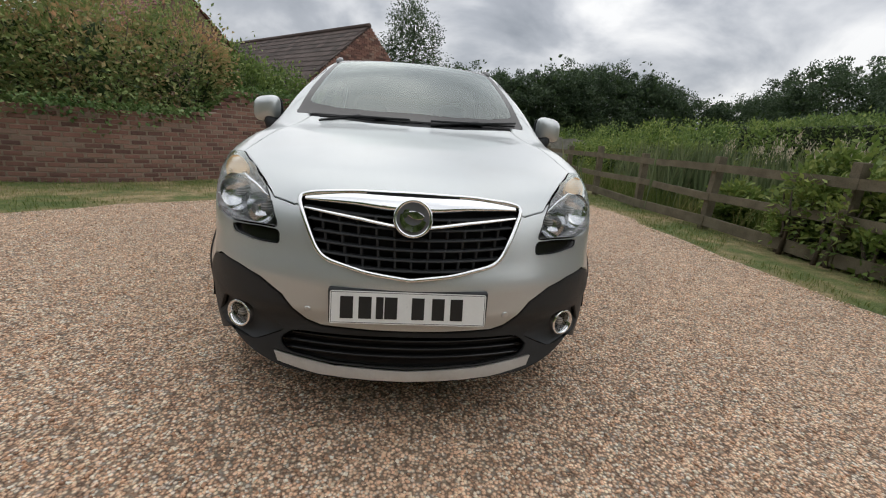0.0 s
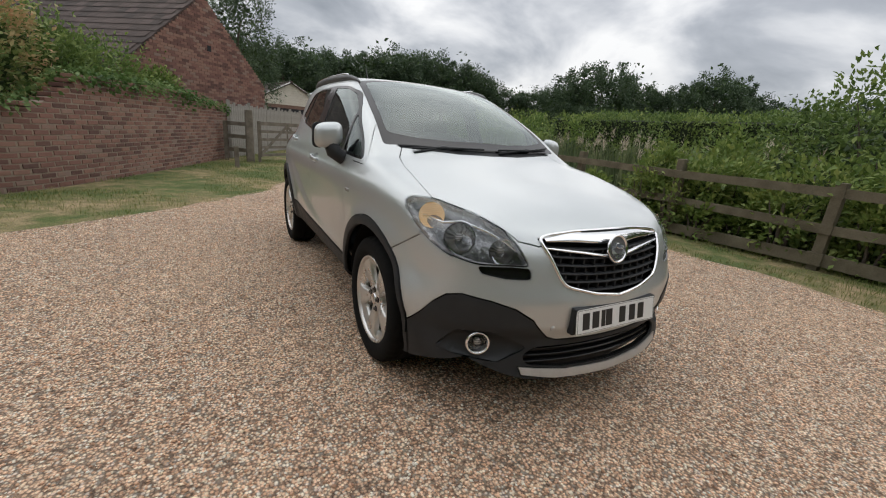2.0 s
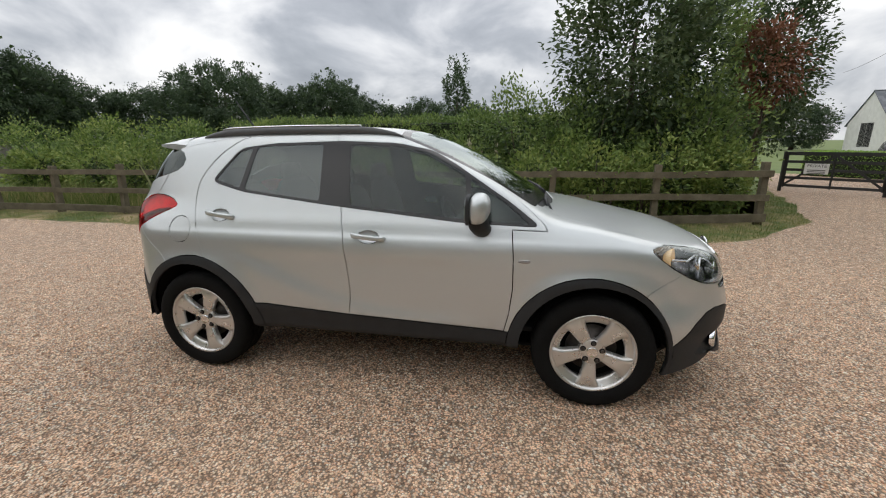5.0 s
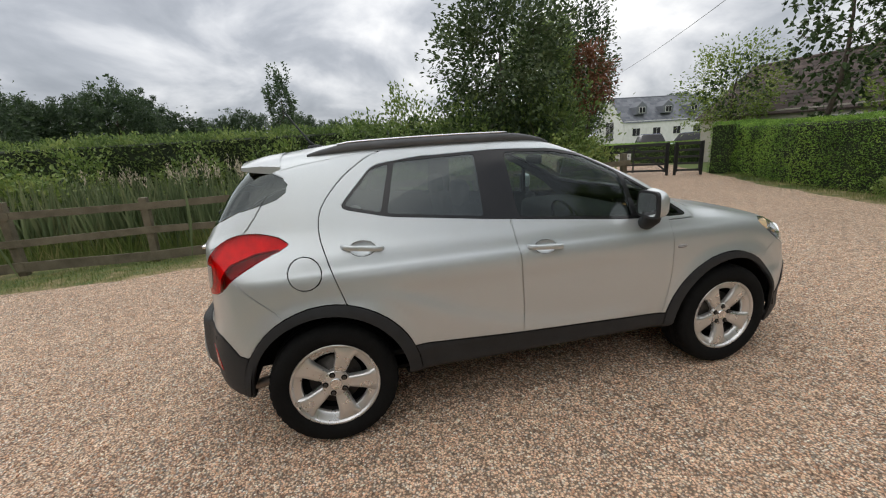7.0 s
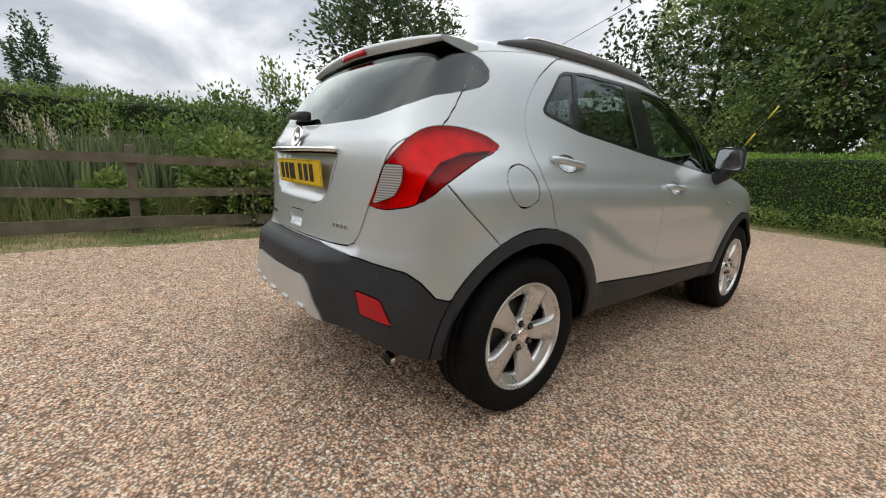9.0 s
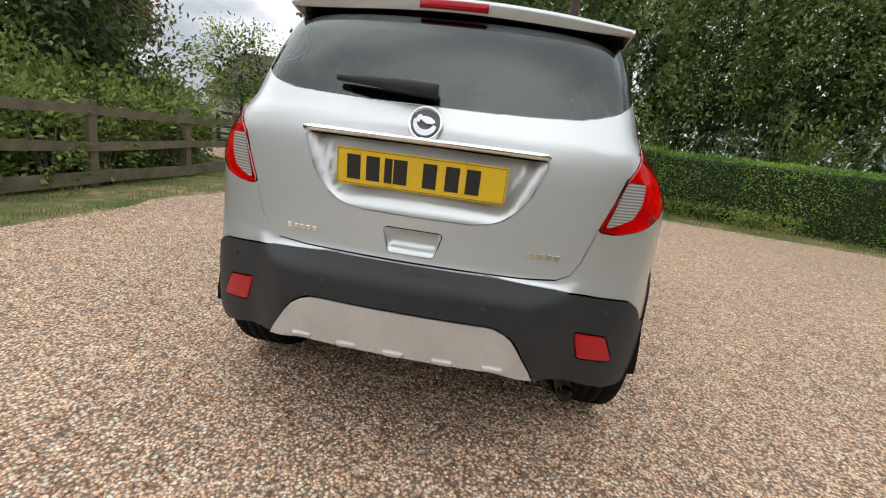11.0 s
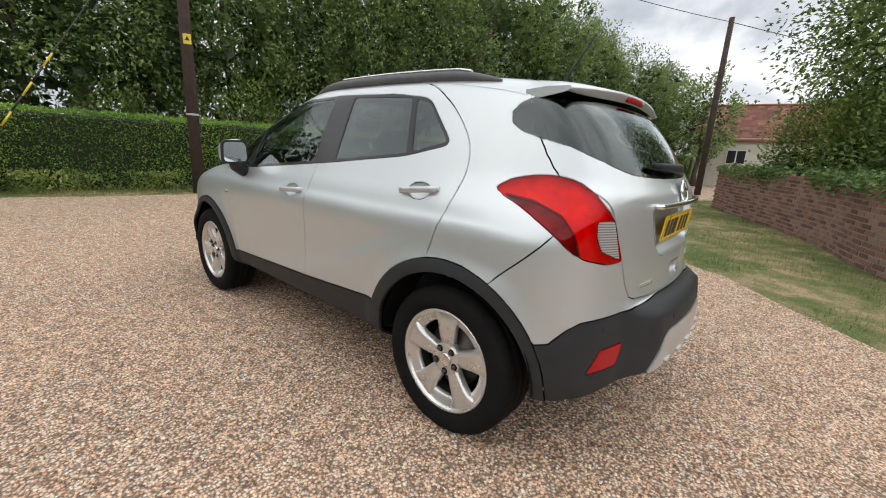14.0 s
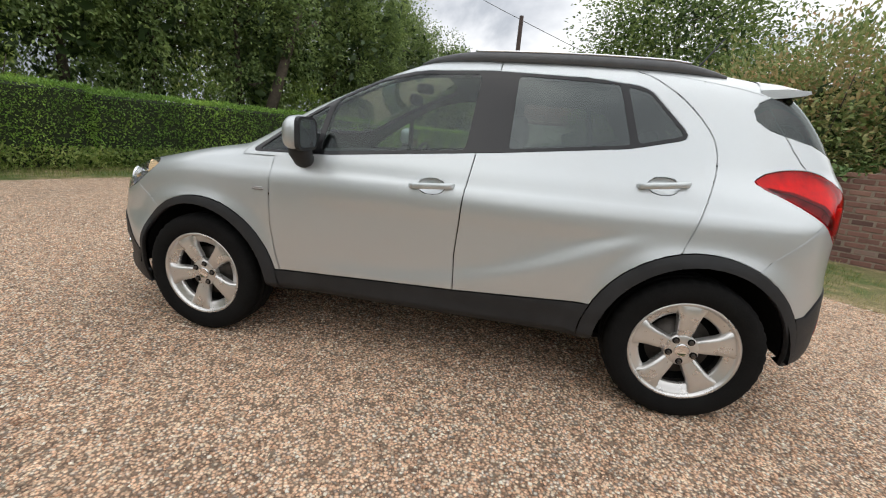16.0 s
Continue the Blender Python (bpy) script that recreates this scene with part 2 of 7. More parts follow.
M_black_gate = plain("black_gate_paint", (.012, .012, .012), (.028, .028, .028), .5, 14)
M_sign_white = plain("white_sign", (.70, .70, .68), (.80, .80, .78), .5, 10)
M_yellow = plain("yellow_plastic", (.62, .50, .03), (.72, .60, .05), .5, 10)
M_ink = plain("black_ink", (.012, .012, .012), (.02, .02, .02), .5, 30)
M_cable = plain("cable", (.03, .03, .03), (.05, .05, .05), .6, 20)
# near-black colour standing for unlit depth in openings and window panes
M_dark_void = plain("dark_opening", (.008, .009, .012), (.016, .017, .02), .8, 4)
M_water = plain("pond_water", (.012, .016, .010), (.02, .025, .014), .06, 2)
# the car
M_paint = silver_paint()
M_clad = plain("black_grained_plastic", (.020, .022, .024), (.034, .036, .039), .52, 9, bump=.12, fine=500)
M_gloss_black = plain("gloss_black_trim", (.008, .008, .009), (.014, .014, .015), .16, 9)
M_rubber = plain("tyre_rubber", (.005, .005, .005), (.012, .0118, .0115), .9, 12, bump=.15)
M_alloy = plain("alloy_wheel_paint", (.64, .63, .61), (.68, .67, .65), .30, 16, metal=.75, coat=.5)
M_chrome = plain("chrome", (.80, .81, .82), (.88, .89, .90), .06, 10, metal=1.0)
M_satin = plain("satin_silver_plastic", (.46, .45, .43), (.56, .55, .53), .42, 10, metal=.35)
M_steel = plain("brake_disc_steel", (.20, .17, .15), (.34, .31, .28), .5, 30, metal=.8)
# inner rim metal, its colour darkened for the shade behind the spokes
M_shaded_rim = plain("shade_dark_rim_metal", (.030, .027, .025), (.085, .078, .072), .7, 14, metal=.3)
# disc steel, also coloured darker for the shade inside the wheel
M_disc = plain("dull_brake_disc", (.07, .062, .056), (.15, .135, .12), .5, 24, metal=.6)
M_inner = plain("black_interior_trim", (.012, .012, .013), (.024, .024, .026), .75, 14, bump=.1)
M_seat = plain("dark_seat_cloth", (.018, .019, .022), (.045, .046, .05), .9, 18, bump=.2)
M_rail_grey = plain("dark_grey_rail", (.085, .088, .093), (.12, .123, .128), .45, 12)
M_frame = plain("body_inner_steel", (.006, .006, .006), (.012, .012, .012), .8, 8)
for m, level in ((M_rubber, .15), (M_clad, .3), (M_frame, .1), (M_inner, .2), (M_seat, .2)):
    m.node_tree.nodes["Principled BSDF"].inputs["Specular IOR Level"].default_value = level
M_screen = glazing("windscreen_glass", (.50, .58, .56), 1.0, .12)
M_pane = glazing("side_glass", (.60, .68, .65), 1.0, .05)
M_pane_dark = glazing("privacy_glass", (.34, .40, .38), 1.0, .10)
M_tail_pane = glazing("coated_tail_glass", (.17, .20, .20), 1.0, .08, 5.0)
M_lampglass = glazing("lamp_cover", (.93, .94, .95), 1.0, .05)
M_red_glass = glazing("red_lamp_cover", (.97, .06, .075), .6, .035)
M_red_cells = plain("red_lamp_reflector", (.52, .004, .009), (.84, .010, .020), .34, 14, metal=.1, bump=.4, fine=34)
M_red_dark = plain("dark_red_reflector", (.12, .002, .004), (.26, .004, .008), .3, 18, bump=.3)
M_red_deep = lens("deep_red_lens", (.44, .006, .012))
M_clear_lens = lens("clear_ribbed_lens", (.46, .44, .43), .12, .38)
M_amber = lens("amber_indicator", (.78, .62, .40), .1, glow=.14)
M_bezel = plain("dark_lamp_bezel", (.10, .10, .105), (.44, .44, .45), .24, 22, metal=.6, bump=.7, fine=30)
M_reflector = plain("lamp_reflector", (.62, .63, .65), (.80, .81, .82), .12, 30, metal=1.0)
M_plate_white = plain("white_plate", (.78, .79, .78), (.84, .85, .84), .3, 14)
M_plate_yellow = plain("yellow_plate", (.70, .46, .015), (.78, .53, .03), .3, 14)
M_mirror = plain("mirror_glass", (.80, .82, .83), (.84, .86, .87), .01, 10, metal=1.0)
M_white_car = plain("white_car_paint", (.62, .62, .62), (.70, .70, .70), .3, 6, coat=.6)
M_blue_car = plain("dark_blue_car_paint", (.02, .04, .11), (.03, .055, .14), .3, 6, coat=.6)
M_pale_car = plain("pale_blue_car_paint", (.36, .42, .46), (.44, .50, .54), .3, 6, coat=.6)
M_grey_car = plain("grey_car_paint", (.05, .055, .06), (.08, .085, .09), .3, 6, coat=.6)


# ---- building blocks ----
def mesh_from(name, co, faces, smooth=False):
    me = bpy.data.meshes.new(name)
    me.from_pydata([tuple(map(float, c)) for c in co], [], faces)
    if smooth:
        me.polygons.foreach_set("use_smooth", [True] * len(me.polygons))
    me.update()
    return me


def link(name, me, mat, parent=None, label="", m=None):
    while parent and parent.parent and parent.parent.parent:
        m = parent.matrix_basis @ (m if m is not None else Matrix())
        parent = parent.parent
    ob = new(name, me)
    if mat and not me.materials:
        me.materials.append(mat)
    if parent:
        ob.parent = parent
    if m is not None:
        ob.matrix_basis = m
    if label:
        tagged(ob, label)
    return ob


def part(name, bm, mat, parent=None, label="", smooth=False, m=None):
    """Link a bmesh as one mesh object, under a thing or a part."""
    me = bpy.data.meshes.new(name)
    bm.normal_update()
    bm.to_mesh(me)
    bm.free()
    if smooth:
        me.polygons.foreach_set("use_smooth", [True] * len(me.polygons))
    return link(name, me, mat, parent, label, m)


def thing(name, label, category, group="", m=None):
    ob = new(name)
    ob.empty_display_size = .2
    if m is not None:
        ob.matrix_basis = m
    return tagged(ob, label, category, group)


def block(lo, hi, bevel=0.0, segments=2, taper=0.0, bm=None):
    bm = bm or bmesh.new()
    made = bmesh.ops.create_cube(bm, size=1)["verts"]
    for v in made:
        k = 1 - taper * (v.co.z + .5)
        v.co = Vector((lo[i] + hi[i]) / 2 + v.co[i] * (k if i < 2 else 1) * (hi[i] - lo[i]) for i in range(3))
    if bevel:
        bmesh.ops.bevel(bm, geom=list({e for v in made for e in v.link_edges}), offset=bevel, segments=segments, affect="EDGES", profile=.6)
    return bm


def tube(points, radii, sides=8, bm=None, cap=True):
    """A round bar along points, with a radius at each."""
    bm = bm or bmesh.new()
    rows, prev = [], None
    pts = [Vector(p) for p in points]
    for i, p in enumerate(pts):
        d = (pts[min(i + 1, len(pts) - 1)] - pts[max(i - 1, 0)]).normalized()
        side = d.orthogonal().normalized() if prev is None else (prev - d * prev.dot(d)).normalized()
        prev = side
        other = d.cross(side)
        r = radii[i] if isinstance(radii, (list, tuple, np.ndarray)) else radii
        rows.append([bm.verts.new(p + side * r * math.cos(2 * math.pi * k / sides) + other * r * math.sin(2 * math.pi * k / sides)) for k in range(sides)])
    for a, b in zip(rows, rows[1:]):
        for k in range(sides):
            bm.faces.new((a[k], a[(k + 1) % sides], b[(k + 1) % sides], b[k]))
    if cap:
        bm.faces.new(rows[0][::-1])
        bm.faces.new(rows[-1])
    return bm


def lathe(profile, n=48, bm=None, closed=False):
    """Turn a profile of (x, radius) round the x axis."""
    bm = bm or bmesh.new()
    rows = [[bm.verts.new((x, r * math.cos(2 * math.pi * k / n), r * math.sin(2 * math.pi * k / n))) for k in range(n)] for x, r in profile]
    for a, b in list(zip(rows, rows[1:])) + ([(rows[-1], rows[0])] if closed else []):
        for k in range(n):
            bm.faces.new((a[k], b[k], b[(k + 1) % n], a[(k + 1) % n]))
    return bm


def prism(outline, z0, z1, bevel=0.0, bm=None, place=None):
    """An outline raised from z0 to z1; place turns it into position."""
    bm = bm or bmesh.new()
    a = [bm.verts.new((x, y, z0)) for x, y in outline]
    b = [bm.verts.new((x, y, z1)) for x, y in outline]
    f0, f1 = bm.faces.new(a[::-1]), bm.faces.new(b)
    for i in range(len(a)):
        j = (i + 1) % len(a)
        bm.faces.new((a[i], a[j], b[j], b[i]))
    if bevel:
        bmesh.ops.bevel(bm, geom=list(f1.edges), offset=bevel, segments=2, affect="EDGES", profile=.6)
    if place is not None:
        bmesh.ops.transform(bm, matrix=place, verts=[v for v in bm.verts if v in set(a + b)] if not bevel else bm.verts[:])
    return bm


def leaves(name, pos, axis, normal, length, width, rng):
    """A mesh of many small leaves, each folded along its middle."""
    n = len(pos)
    axis = axis / (np.linalg.norm(axis, axis=1, keepdims=True) + 1e-9)
    s = np.cross(axis, normal)
    s /= np.linalg.norm(s, axis=1, keepdims=True) + 1e-9
    up = np.cross(s, axis)
    L = (length * rng.uniform(.65, 1.3, n))[:, None]
    W = (width * rng.uniform(.7, 1.25, n))[:, None]
    mid = pos + axis * L * .45
    co = np.stack([pos, mid + s * W / 2 + up * W * .18, pos + axis * L - up * L * .08, mid - s * W / 2 + up * W * .18], 1).reshape(-1, 3)
    me = bpy.data.meshes.new(name)
    me.vertices.add(4 * n)
    me.vertices.foreach_set("co", co.astype(np.float32).ravel())
    k = np.arange(n)[:, None] * 4
    tri = np.concatenate([k + [0, 1, 2], k + [0, 2, 3]], 1).ravel()
    me.loops.add(len(tri))
    me.loops.foreach_set("vertex_index", tri.astype(np.int32))
    me.polygons.add(2 * n)
    me.polygons.foreach_set("loop_start", np.arange(0, 6 * n, 3, dtype=np.int32))
    me.update(calc_edges=True)
    return me


def unit(rng, n):
    v = rng.normal(size=(n, 3))
    return v / np.linalg.norm(v, axis=1, keepdims=True)


def ellipsoid(c, r, power=1.0, n=20, bm=None):
    bm = bm or bmesh.new()
    made = bmesh.ops.create_uvsphere(bm, u_segments=n, v_segments=n // 2, radius=1)["verts"]
    for v in made:
        v.co = Vector(c[i] + r[i] * math.copysign(abs(v.co[i]) ** power, v.co[i]) for i in range(3))
    return bm


# ---- the car's shape: side, nose, tail and top surfaces, softly joined ----
def curve(pts):
    """A smooth curve through (at, value) pairs: monotone cubic."""
    xs, ys = (np.array(v, float) for v in zip(*sorted(pts)))
    h, d = np.diff(xs), np.diff(ys) / np.diff(xs)
    m = np.zeros(len(xs))
    same = d[:-1] * d[1:] > 0
    w1, w2 = 2 * h[1:] + h[:-1], h[1:] + 2 * h[:-1]
    m[1:-1][same] = ((w1 + w2) / (w1 / np.where(d[:-1] == 0, 1, d[:-1]) + w2 / np.where(d[1:] == 0, 1, d[1:])))[same]
    m[0], m[-1] = d[0], d[-1]

    def at(x):
        x = np.clip(x, xs[0], xs[-1])
        i = np.clip(np.searchsorted(xs, x, side="right") - 1, 0, len(h) - 1)
        s = (x - xs[i]) / h[i]
        return ((1 + 2 * s) * (1 - s) ** 2 * ys[i] + s * (1 - s) ** 2 * h[i] * m[i]
                + s * s * (3 - 2 * s) * ys[i + 1] + s * s * (s - 1) * h[i] * m[i + 1])
    return at


side_at_height = curve([(.15, .76), (.3, .822), (.42, .848), (.55, .860), (.7, .870), (.84, .8745), (.93, .8715), (.965, .864), (1.0, .848),
                        (1.06, .828), (1.12, .803), (1.2, .772), (1.3, .734), (1.42, .688), (1.52, .648), (1.6, .612), (1.75, .53)])
side_along = curve([(-2.2, .83), (-1.95, .885), (-1.7, .935), (-1.4, .972), (-1.0, .995), (-.5, 1), (.6, 1), (1.0, .993),
                    (1.3, .978), (1.55, .945), (1.8, .892), (2.0, .825), (2.2, .74)])
cabin_along = curve([(-1.9, .86), (-1.6, .925), (-1.3, .972), (-.9, .995), (-.4, 1), (.2, 1), (.5, 1), (.8, .985), (1.05, .965), (1.4, .95)])
nose_at_height = curve([(.08, 2.02), (.14, 2.10), (.19, 2.152), (.25, 2.170), (.31, 2.158), (.42, 2.140), (.5, 2.165), (.58, 2.165), (.68, 2.14),
                        (.78, 2.115), (.86, 2.075), (.92, 2.02), (1.0, 1.9)])
tail_at_height = curve([(.12, -1.80), (.22, -1.88), (.32, -1.96), (.42, -1.985), (.52, -1.985), (.64, -1.975), (.70, -1.968), (.745, -1.96), (.9, -1.95),
                        (1.04, -1.945), (1.12, -1.935), (1.17, -1.905), (1.3, -1.825), (1.42, -1.735), (1.5, -1.66), (1.56, -1.60), (1.75, -1.3)])
top_along = curve([(2.3, .70), (2.12, .83), (2.04, .895), (1.95, .935), (1.8, .977), (1.6, 1.018), (1.4, 1.053), (1.2, 1.09), (1.08, 1.12),
                   (1.0, 1.158), (.7, 1.335), (.4, 1.488), (.2, 1.567), (.05, 1.606), (-.2, 1.632), (-.6, 1.646), (-1.0, 1.634),
                   (-1.3, 1.608), (-1.6, 1.563), (-2.2, 1.45)])


def ramp(a, b, v):
    s = np.clip((v - a) / (b - a), 0, 1)
    return s * s * (3 - 2 * s)


AXLE, HUB_Z = 1.2775, .347


def car_field(x, y, z):
    """Below zero inside the closed body."""
    x = np.abs(x)
    cabin = ramp(.98, 1.2, z)
    wide = side_at_height(z) * side_along(y) * (1 + (cabin_along(y) - 1) * cabin)
    for ay in (AXLE, -AXLE):
        r = np.hypot(y - ay, z - HUB_Z)
        wide = wide + .022 * ramp(.56, .43, r) * ramp(.9, .75, z)
    blade = .50 + .34 * ((y - .35) / 1.25) ** 2
    wide = wide + .011 * np.tanh((blade - z) / .042) * ramp(.75, .35, y) * ramp(-1.25, -.85, y) * ramp(.42, .5, z) * ramp(.9, .8, z)
    wide = wide + .040 * ramp(1.45, 1.62, y) * ramp(2.02, 1.78, y) * ramp(.68, .50, z)
    wide = wide + .035 * ramp(.28, .15, z) * ramp(1.5, 1.7, y)
    wide = wide - .17 * ramp(.375, .24, z) * ramp(.98, .86, np.abs(y))
    nose = nose_at_height(z) - .34 * x ** 2 - .55 * x ** 6
    drop = .04 * ramp(.45, .62, x)
    ledge = .065 * ramp(.722 + drop, .665 + drop, z) * ramp(.25, .42, z) * ramp(.56, .36, x)
    tail = tail_at_height(z) - ledge + .19 * x ** 2 + .40 * x ** 6
    glass = ramp(1.3, 1.0, y) * ramp(-.1, .25, y)
    top = top_along(y + .10 * x * x * glass) - (.085 + .02 * ramp(-.6, -1.4, y) - .045 * ramp(.3, .8, y) * ramp(1.7, 1.2, y)) * x ** 2
    k = .034
    parts = np.stack([x - wide, y - nose, tail - y, (z - top) * .9]) / k
    big = parts.max(0)
    return k * (big + np.log(np.exp(parts - big).sum(0)))


def car_surface(px, py, pz):
    """The points where rays from the body's spine towards the given points leave the body."""
    oy = np.clip(py, -1.35, 1.35) * .8
    oz = .78 + 0 * py
    lo, hi = np.full(px.shape, .02), np.full(px.shape, 1.25)
    for _ in range(36):
        mid = (lo + hi) / 2
        out = car_field(px * mid, oy + (py - oy) * mid, oz + (pz - oz) * mid) > 0
        hi, lo = np.where(out, mid, hi), np.where(out, lo, mid)
    return px * lo, oy + (py - oy) * lo, oz + (pz - oz) * lo


def car_half_shell(step=.03):
    """Half of the body (x >= 0) as points and quads."""
    X, Y0, Y1, Z0, Z1 = 1.0, -2.3, 2.4, .1, 1.8
    nx, ny, nz = round(X / step), round((Y1 - Y0) / step), round((Z1 - Z0) / step)
    gx, gy, gz = np.linspace(0, X, nx + 1), np.linspace(Y0, Y1, ny + 1), np.linspace(Z0, Z1, nz + 1)
    points, quads, start = [], [], 0
    for a, b, make, flip in ((gy, gz, lambda u, v: (X + 0 * u, u, v), False), (gy, gx, lambda u, v: (v, u, Z1 + 0 * u), True),
                             (gx, gz, lambda u, v: (u, Y1 + 0 * u, v), True), (gx, gz, lambda u, v: (u, Y0 + 0 * u, v), False)):
        u, v = np.meshgrid(a, b, indexing="ij")
        p = np.stack(car_surface(*make(u, v)), -1)
        i, j = np.meshgrid(np.arange(len(a) - 1), np.arange(len(b) - 1), indexing="ij")
        n = len(b)
        q = np.stack([i * n + j, (i + 1) * n + j, (i + 1) * n + j + 1, i * n + j + 1], -1).reshape(-1, 4) + start
        quads.append(q[:, ::-1] if flip else q)
        points.append(p.reshape(-1, 3))
        start += p.size // 3
    return np.concatenate(points), np.concatenate(quads)


# ---- cutting the body into its panels ----
SIDE = (Vector((0, 1, 0)), Vector((0, 0, 1)))
ENDS = (Vector((1, 0, 0)), Vector((0, 0, 1)))
PLAN = (Vector((1, 0, 0)), Vector((0, 1, 0)))
Q = math.sqrt(.5)
NOSE_CORNER = (Vector((-Q, Q, 0)), Vector((0, 0, 1)))
TAIL_CORNER = (Vector((Q, Q, 0)), Vector((0, 0, 1)))


def rounded(pts, r, n=4):
    """A closed outline with its corners rounded."""
    out = []
    for i, p in enumerate(pts):
        p, a, b = Vector(p), Vector(pts[i - 1]), Vector(pts[(i + 1) % len(pts)])
        ra, rb = min(r, (a - p).length * .45), min(r, (b - p).length * .45)
        s, e = p + (a - p).normalized() * ra, p + (b - p).normalized() * rb
        out += [tuple(s * (1 - t) ** 2 + 2 * p * t * (1 - t) + e * t * t) for t in np.linspace(0, 1, n)]
    return out


def ring(cx, cy, r, n=40, ry=None):
    return [(cx + r * math.cos(2 * math.pi * i / n), cy + (ry or r) * math.sin(2 * math.pi * i / n)) for i in range(n)]


def inside(pts, a, b):
    res = np.zeros(len(a), bool)
    for (x1, y1), (x2, y2) in zip(pts, pts[1:] + pts[:1]):
        if y1 != y2:
            res ^= ((y1 > b) != (y2 > b)) & (a < (x2 - x1) * (b - y1) / (y2 - y1) + x1)
    return res


def near(view, where):
    return lambda c: all(lo <= v <= hi for v, (lo, hi) in zip(c, where))


def cut(bm, view, pts, where, closed=True):
    """Cut the sheet along an outline seen along the view, within the box given by where."""
    A, B = view
    lo = [min(p[i] for p in pts) - .05 for i in (0, 1)]
    hi = [max(p[i] for p in pts) + .05 for i in (0, 1)]
    ok = near(view, where)
    faces = set()
    for f in bm.faces:
        c = f.calc_center_median()
        if lo[0] < c.dot(A) < hi[0] and lo[1] < c.dot(B) < hi[1] and ok(c):
            faces.add(f)
    for p, q in zip(pts, pts[1:] + pts[:1] if closed else pts[1:]):
        d = Vector((q[0] - p[0], q[1] - p[1]))
        if d.length < 1e-5:
            continue
        d.normalize()
        normal = (A * -d.y + B * d.x).normalized()
        spot = A * p[0] + B * p[1]
        a0, a1, b0, b1 = min(p[0], q[0]) - 1e-4, max(p[0], q[0]) + 1e-4, min(p[1], q[1]) - 1e-4, max(p[1], q[1]) + 1e-4
        some = []
        for f in faces:
            va = [v.co.dot(A) for v in f.verts]
            if max(va) < a0 or min(va) > a1:
                continue
            vb = [v.co.dot(B) for v in f.verts]
            if max(vb) < b0 or min(vb) > b1:
                continue
            some.append(f)
        if not some:
            continue
        geom = list({e for f in some for e in f.edges}) + list({v for f in some for v in f.verts}) + some
        res = bmesh.ops.bisect_plane(bm, geom=geom, dist=8e-4, plane_co=spot, plane_no=normal)
        faces = {f for f in faces if f.is_valid} | {g for g in res["geom"] if isinstance(g, bmesh.types.BMFace) and g.is_valid}


def field_normals(co):
    e = 2e-3
    x, y, z = co.T
    g = np.stack([car_field(np.maximum(x, 0) + e, y, z) - car_field(np.maximum(x, 0) - e, y, z),
                  car_field(x, y + e, z) - car_field(x, y - e, z), car_field(x, y, z + e) - car_field(x, y, z - e)], 1)
    return g / np.linalg.norm(g, axis=1, keepdims=True)


# outlines of the body's openings and seams
SILL = [(-.90, .527), (-.19, .486), (.80, .447)]
GLASS_SIDE = rounded([(-1.155, 1.288), (-.90, 1.226), (-.34, 1.163), (.50, 1.083), (.955, 1.066), (.775, 1.198), (.475, 1.388), (.31, 1.476), (.10, 1.519),
                      (-.25, 1.534), (-.72, 1.522), (-.955, 1.494)], .05)
B_SEAM = [(-.295, 1.60), (-.27, 1.40), (-.225, 1.136), (-.195, .947), (-.174, .655), (-.182, .53), (-.19, .30)]
PANE_FRONT = rounded([(-.175, 1.160), (.555, 1.096), (.515, 1.35), (.30, 1.461), (.10, 1.503), (-.205, 1.517)], .03)
PANE_CORNER = rounded([(.585, 1.094), (.90, 1.078), (.765, 1.188), (.548, 1.325)], .02)
PANE_REAR = rounded([(-.375, 1.181), (-.905, 1.241), (-.835, 1.503), (-.38, 1.518)], .02)
PANE_QUARTER = rounded([(-.938, 1.249), (-1.125, 1.298), (-.965, 1.472), (-.868, 1.496)], .02)
DOOR_TOP = [(-1.172, .825), (-1.205, .93), (-1.24, 1.05), (-1.265, 1.17), (-1.245, 1.29), (-1.15, 1.412), (-1.03, 1.507), (-.90, 1.566), (-.65, 1.584),
            (-.28, 1.582), (.10, 1.566), (.33, 1.513), (.56, 1.395), (.78, 1.235), (.96, 1.09), (.99, 1.045)]
DOOR_TOP = [(DOOR_TOP[0])] + [tuple(.5 * (2 * b[k] + (c[k] - a[k]) * t + (2 * a[k] - 5 * b[k] + 4 * c[k] - d[k]) * t * t + (3 * b[k] - a[k] - 3 * c[k] + d[k]) * t ** 3) for k in (0, 1))
                             for a, b, c, d in zip(DOOR_TOP[:1] + DOOR_TOP, DOOR_TOP, DOOR_TOP[1:], DOOR_TOP[2:] + DOOR_TOP[-1:]) for t in (1 / 3, 2 / 3, 1)]
DOOR_NOSE = [(.99, 1.045), (.80, 1.05), (.812, .885), (.813, .707), (.795, .56), (.768, .443), (.76, .30)]
ARCH_F, ARCH_R = (1.243, .347, .458), (-1.268, .347, .472)
LAMP_TAIL = rounded([(-.470, 1.132), (-.535, 1.170), (-.606, 1.188), (-.672, 1.193), (-.735, 1.184), (-.785, 1.154), (-.829, 1.102), (-.873, 1.050), (-.938, .888),
                     (-.867, .884), (-.774, .902), (-.709, .934), (-.649, .989), (-.591, 1.039), (-.548, 1.075), (-.495, 1.107)], .02, 3)
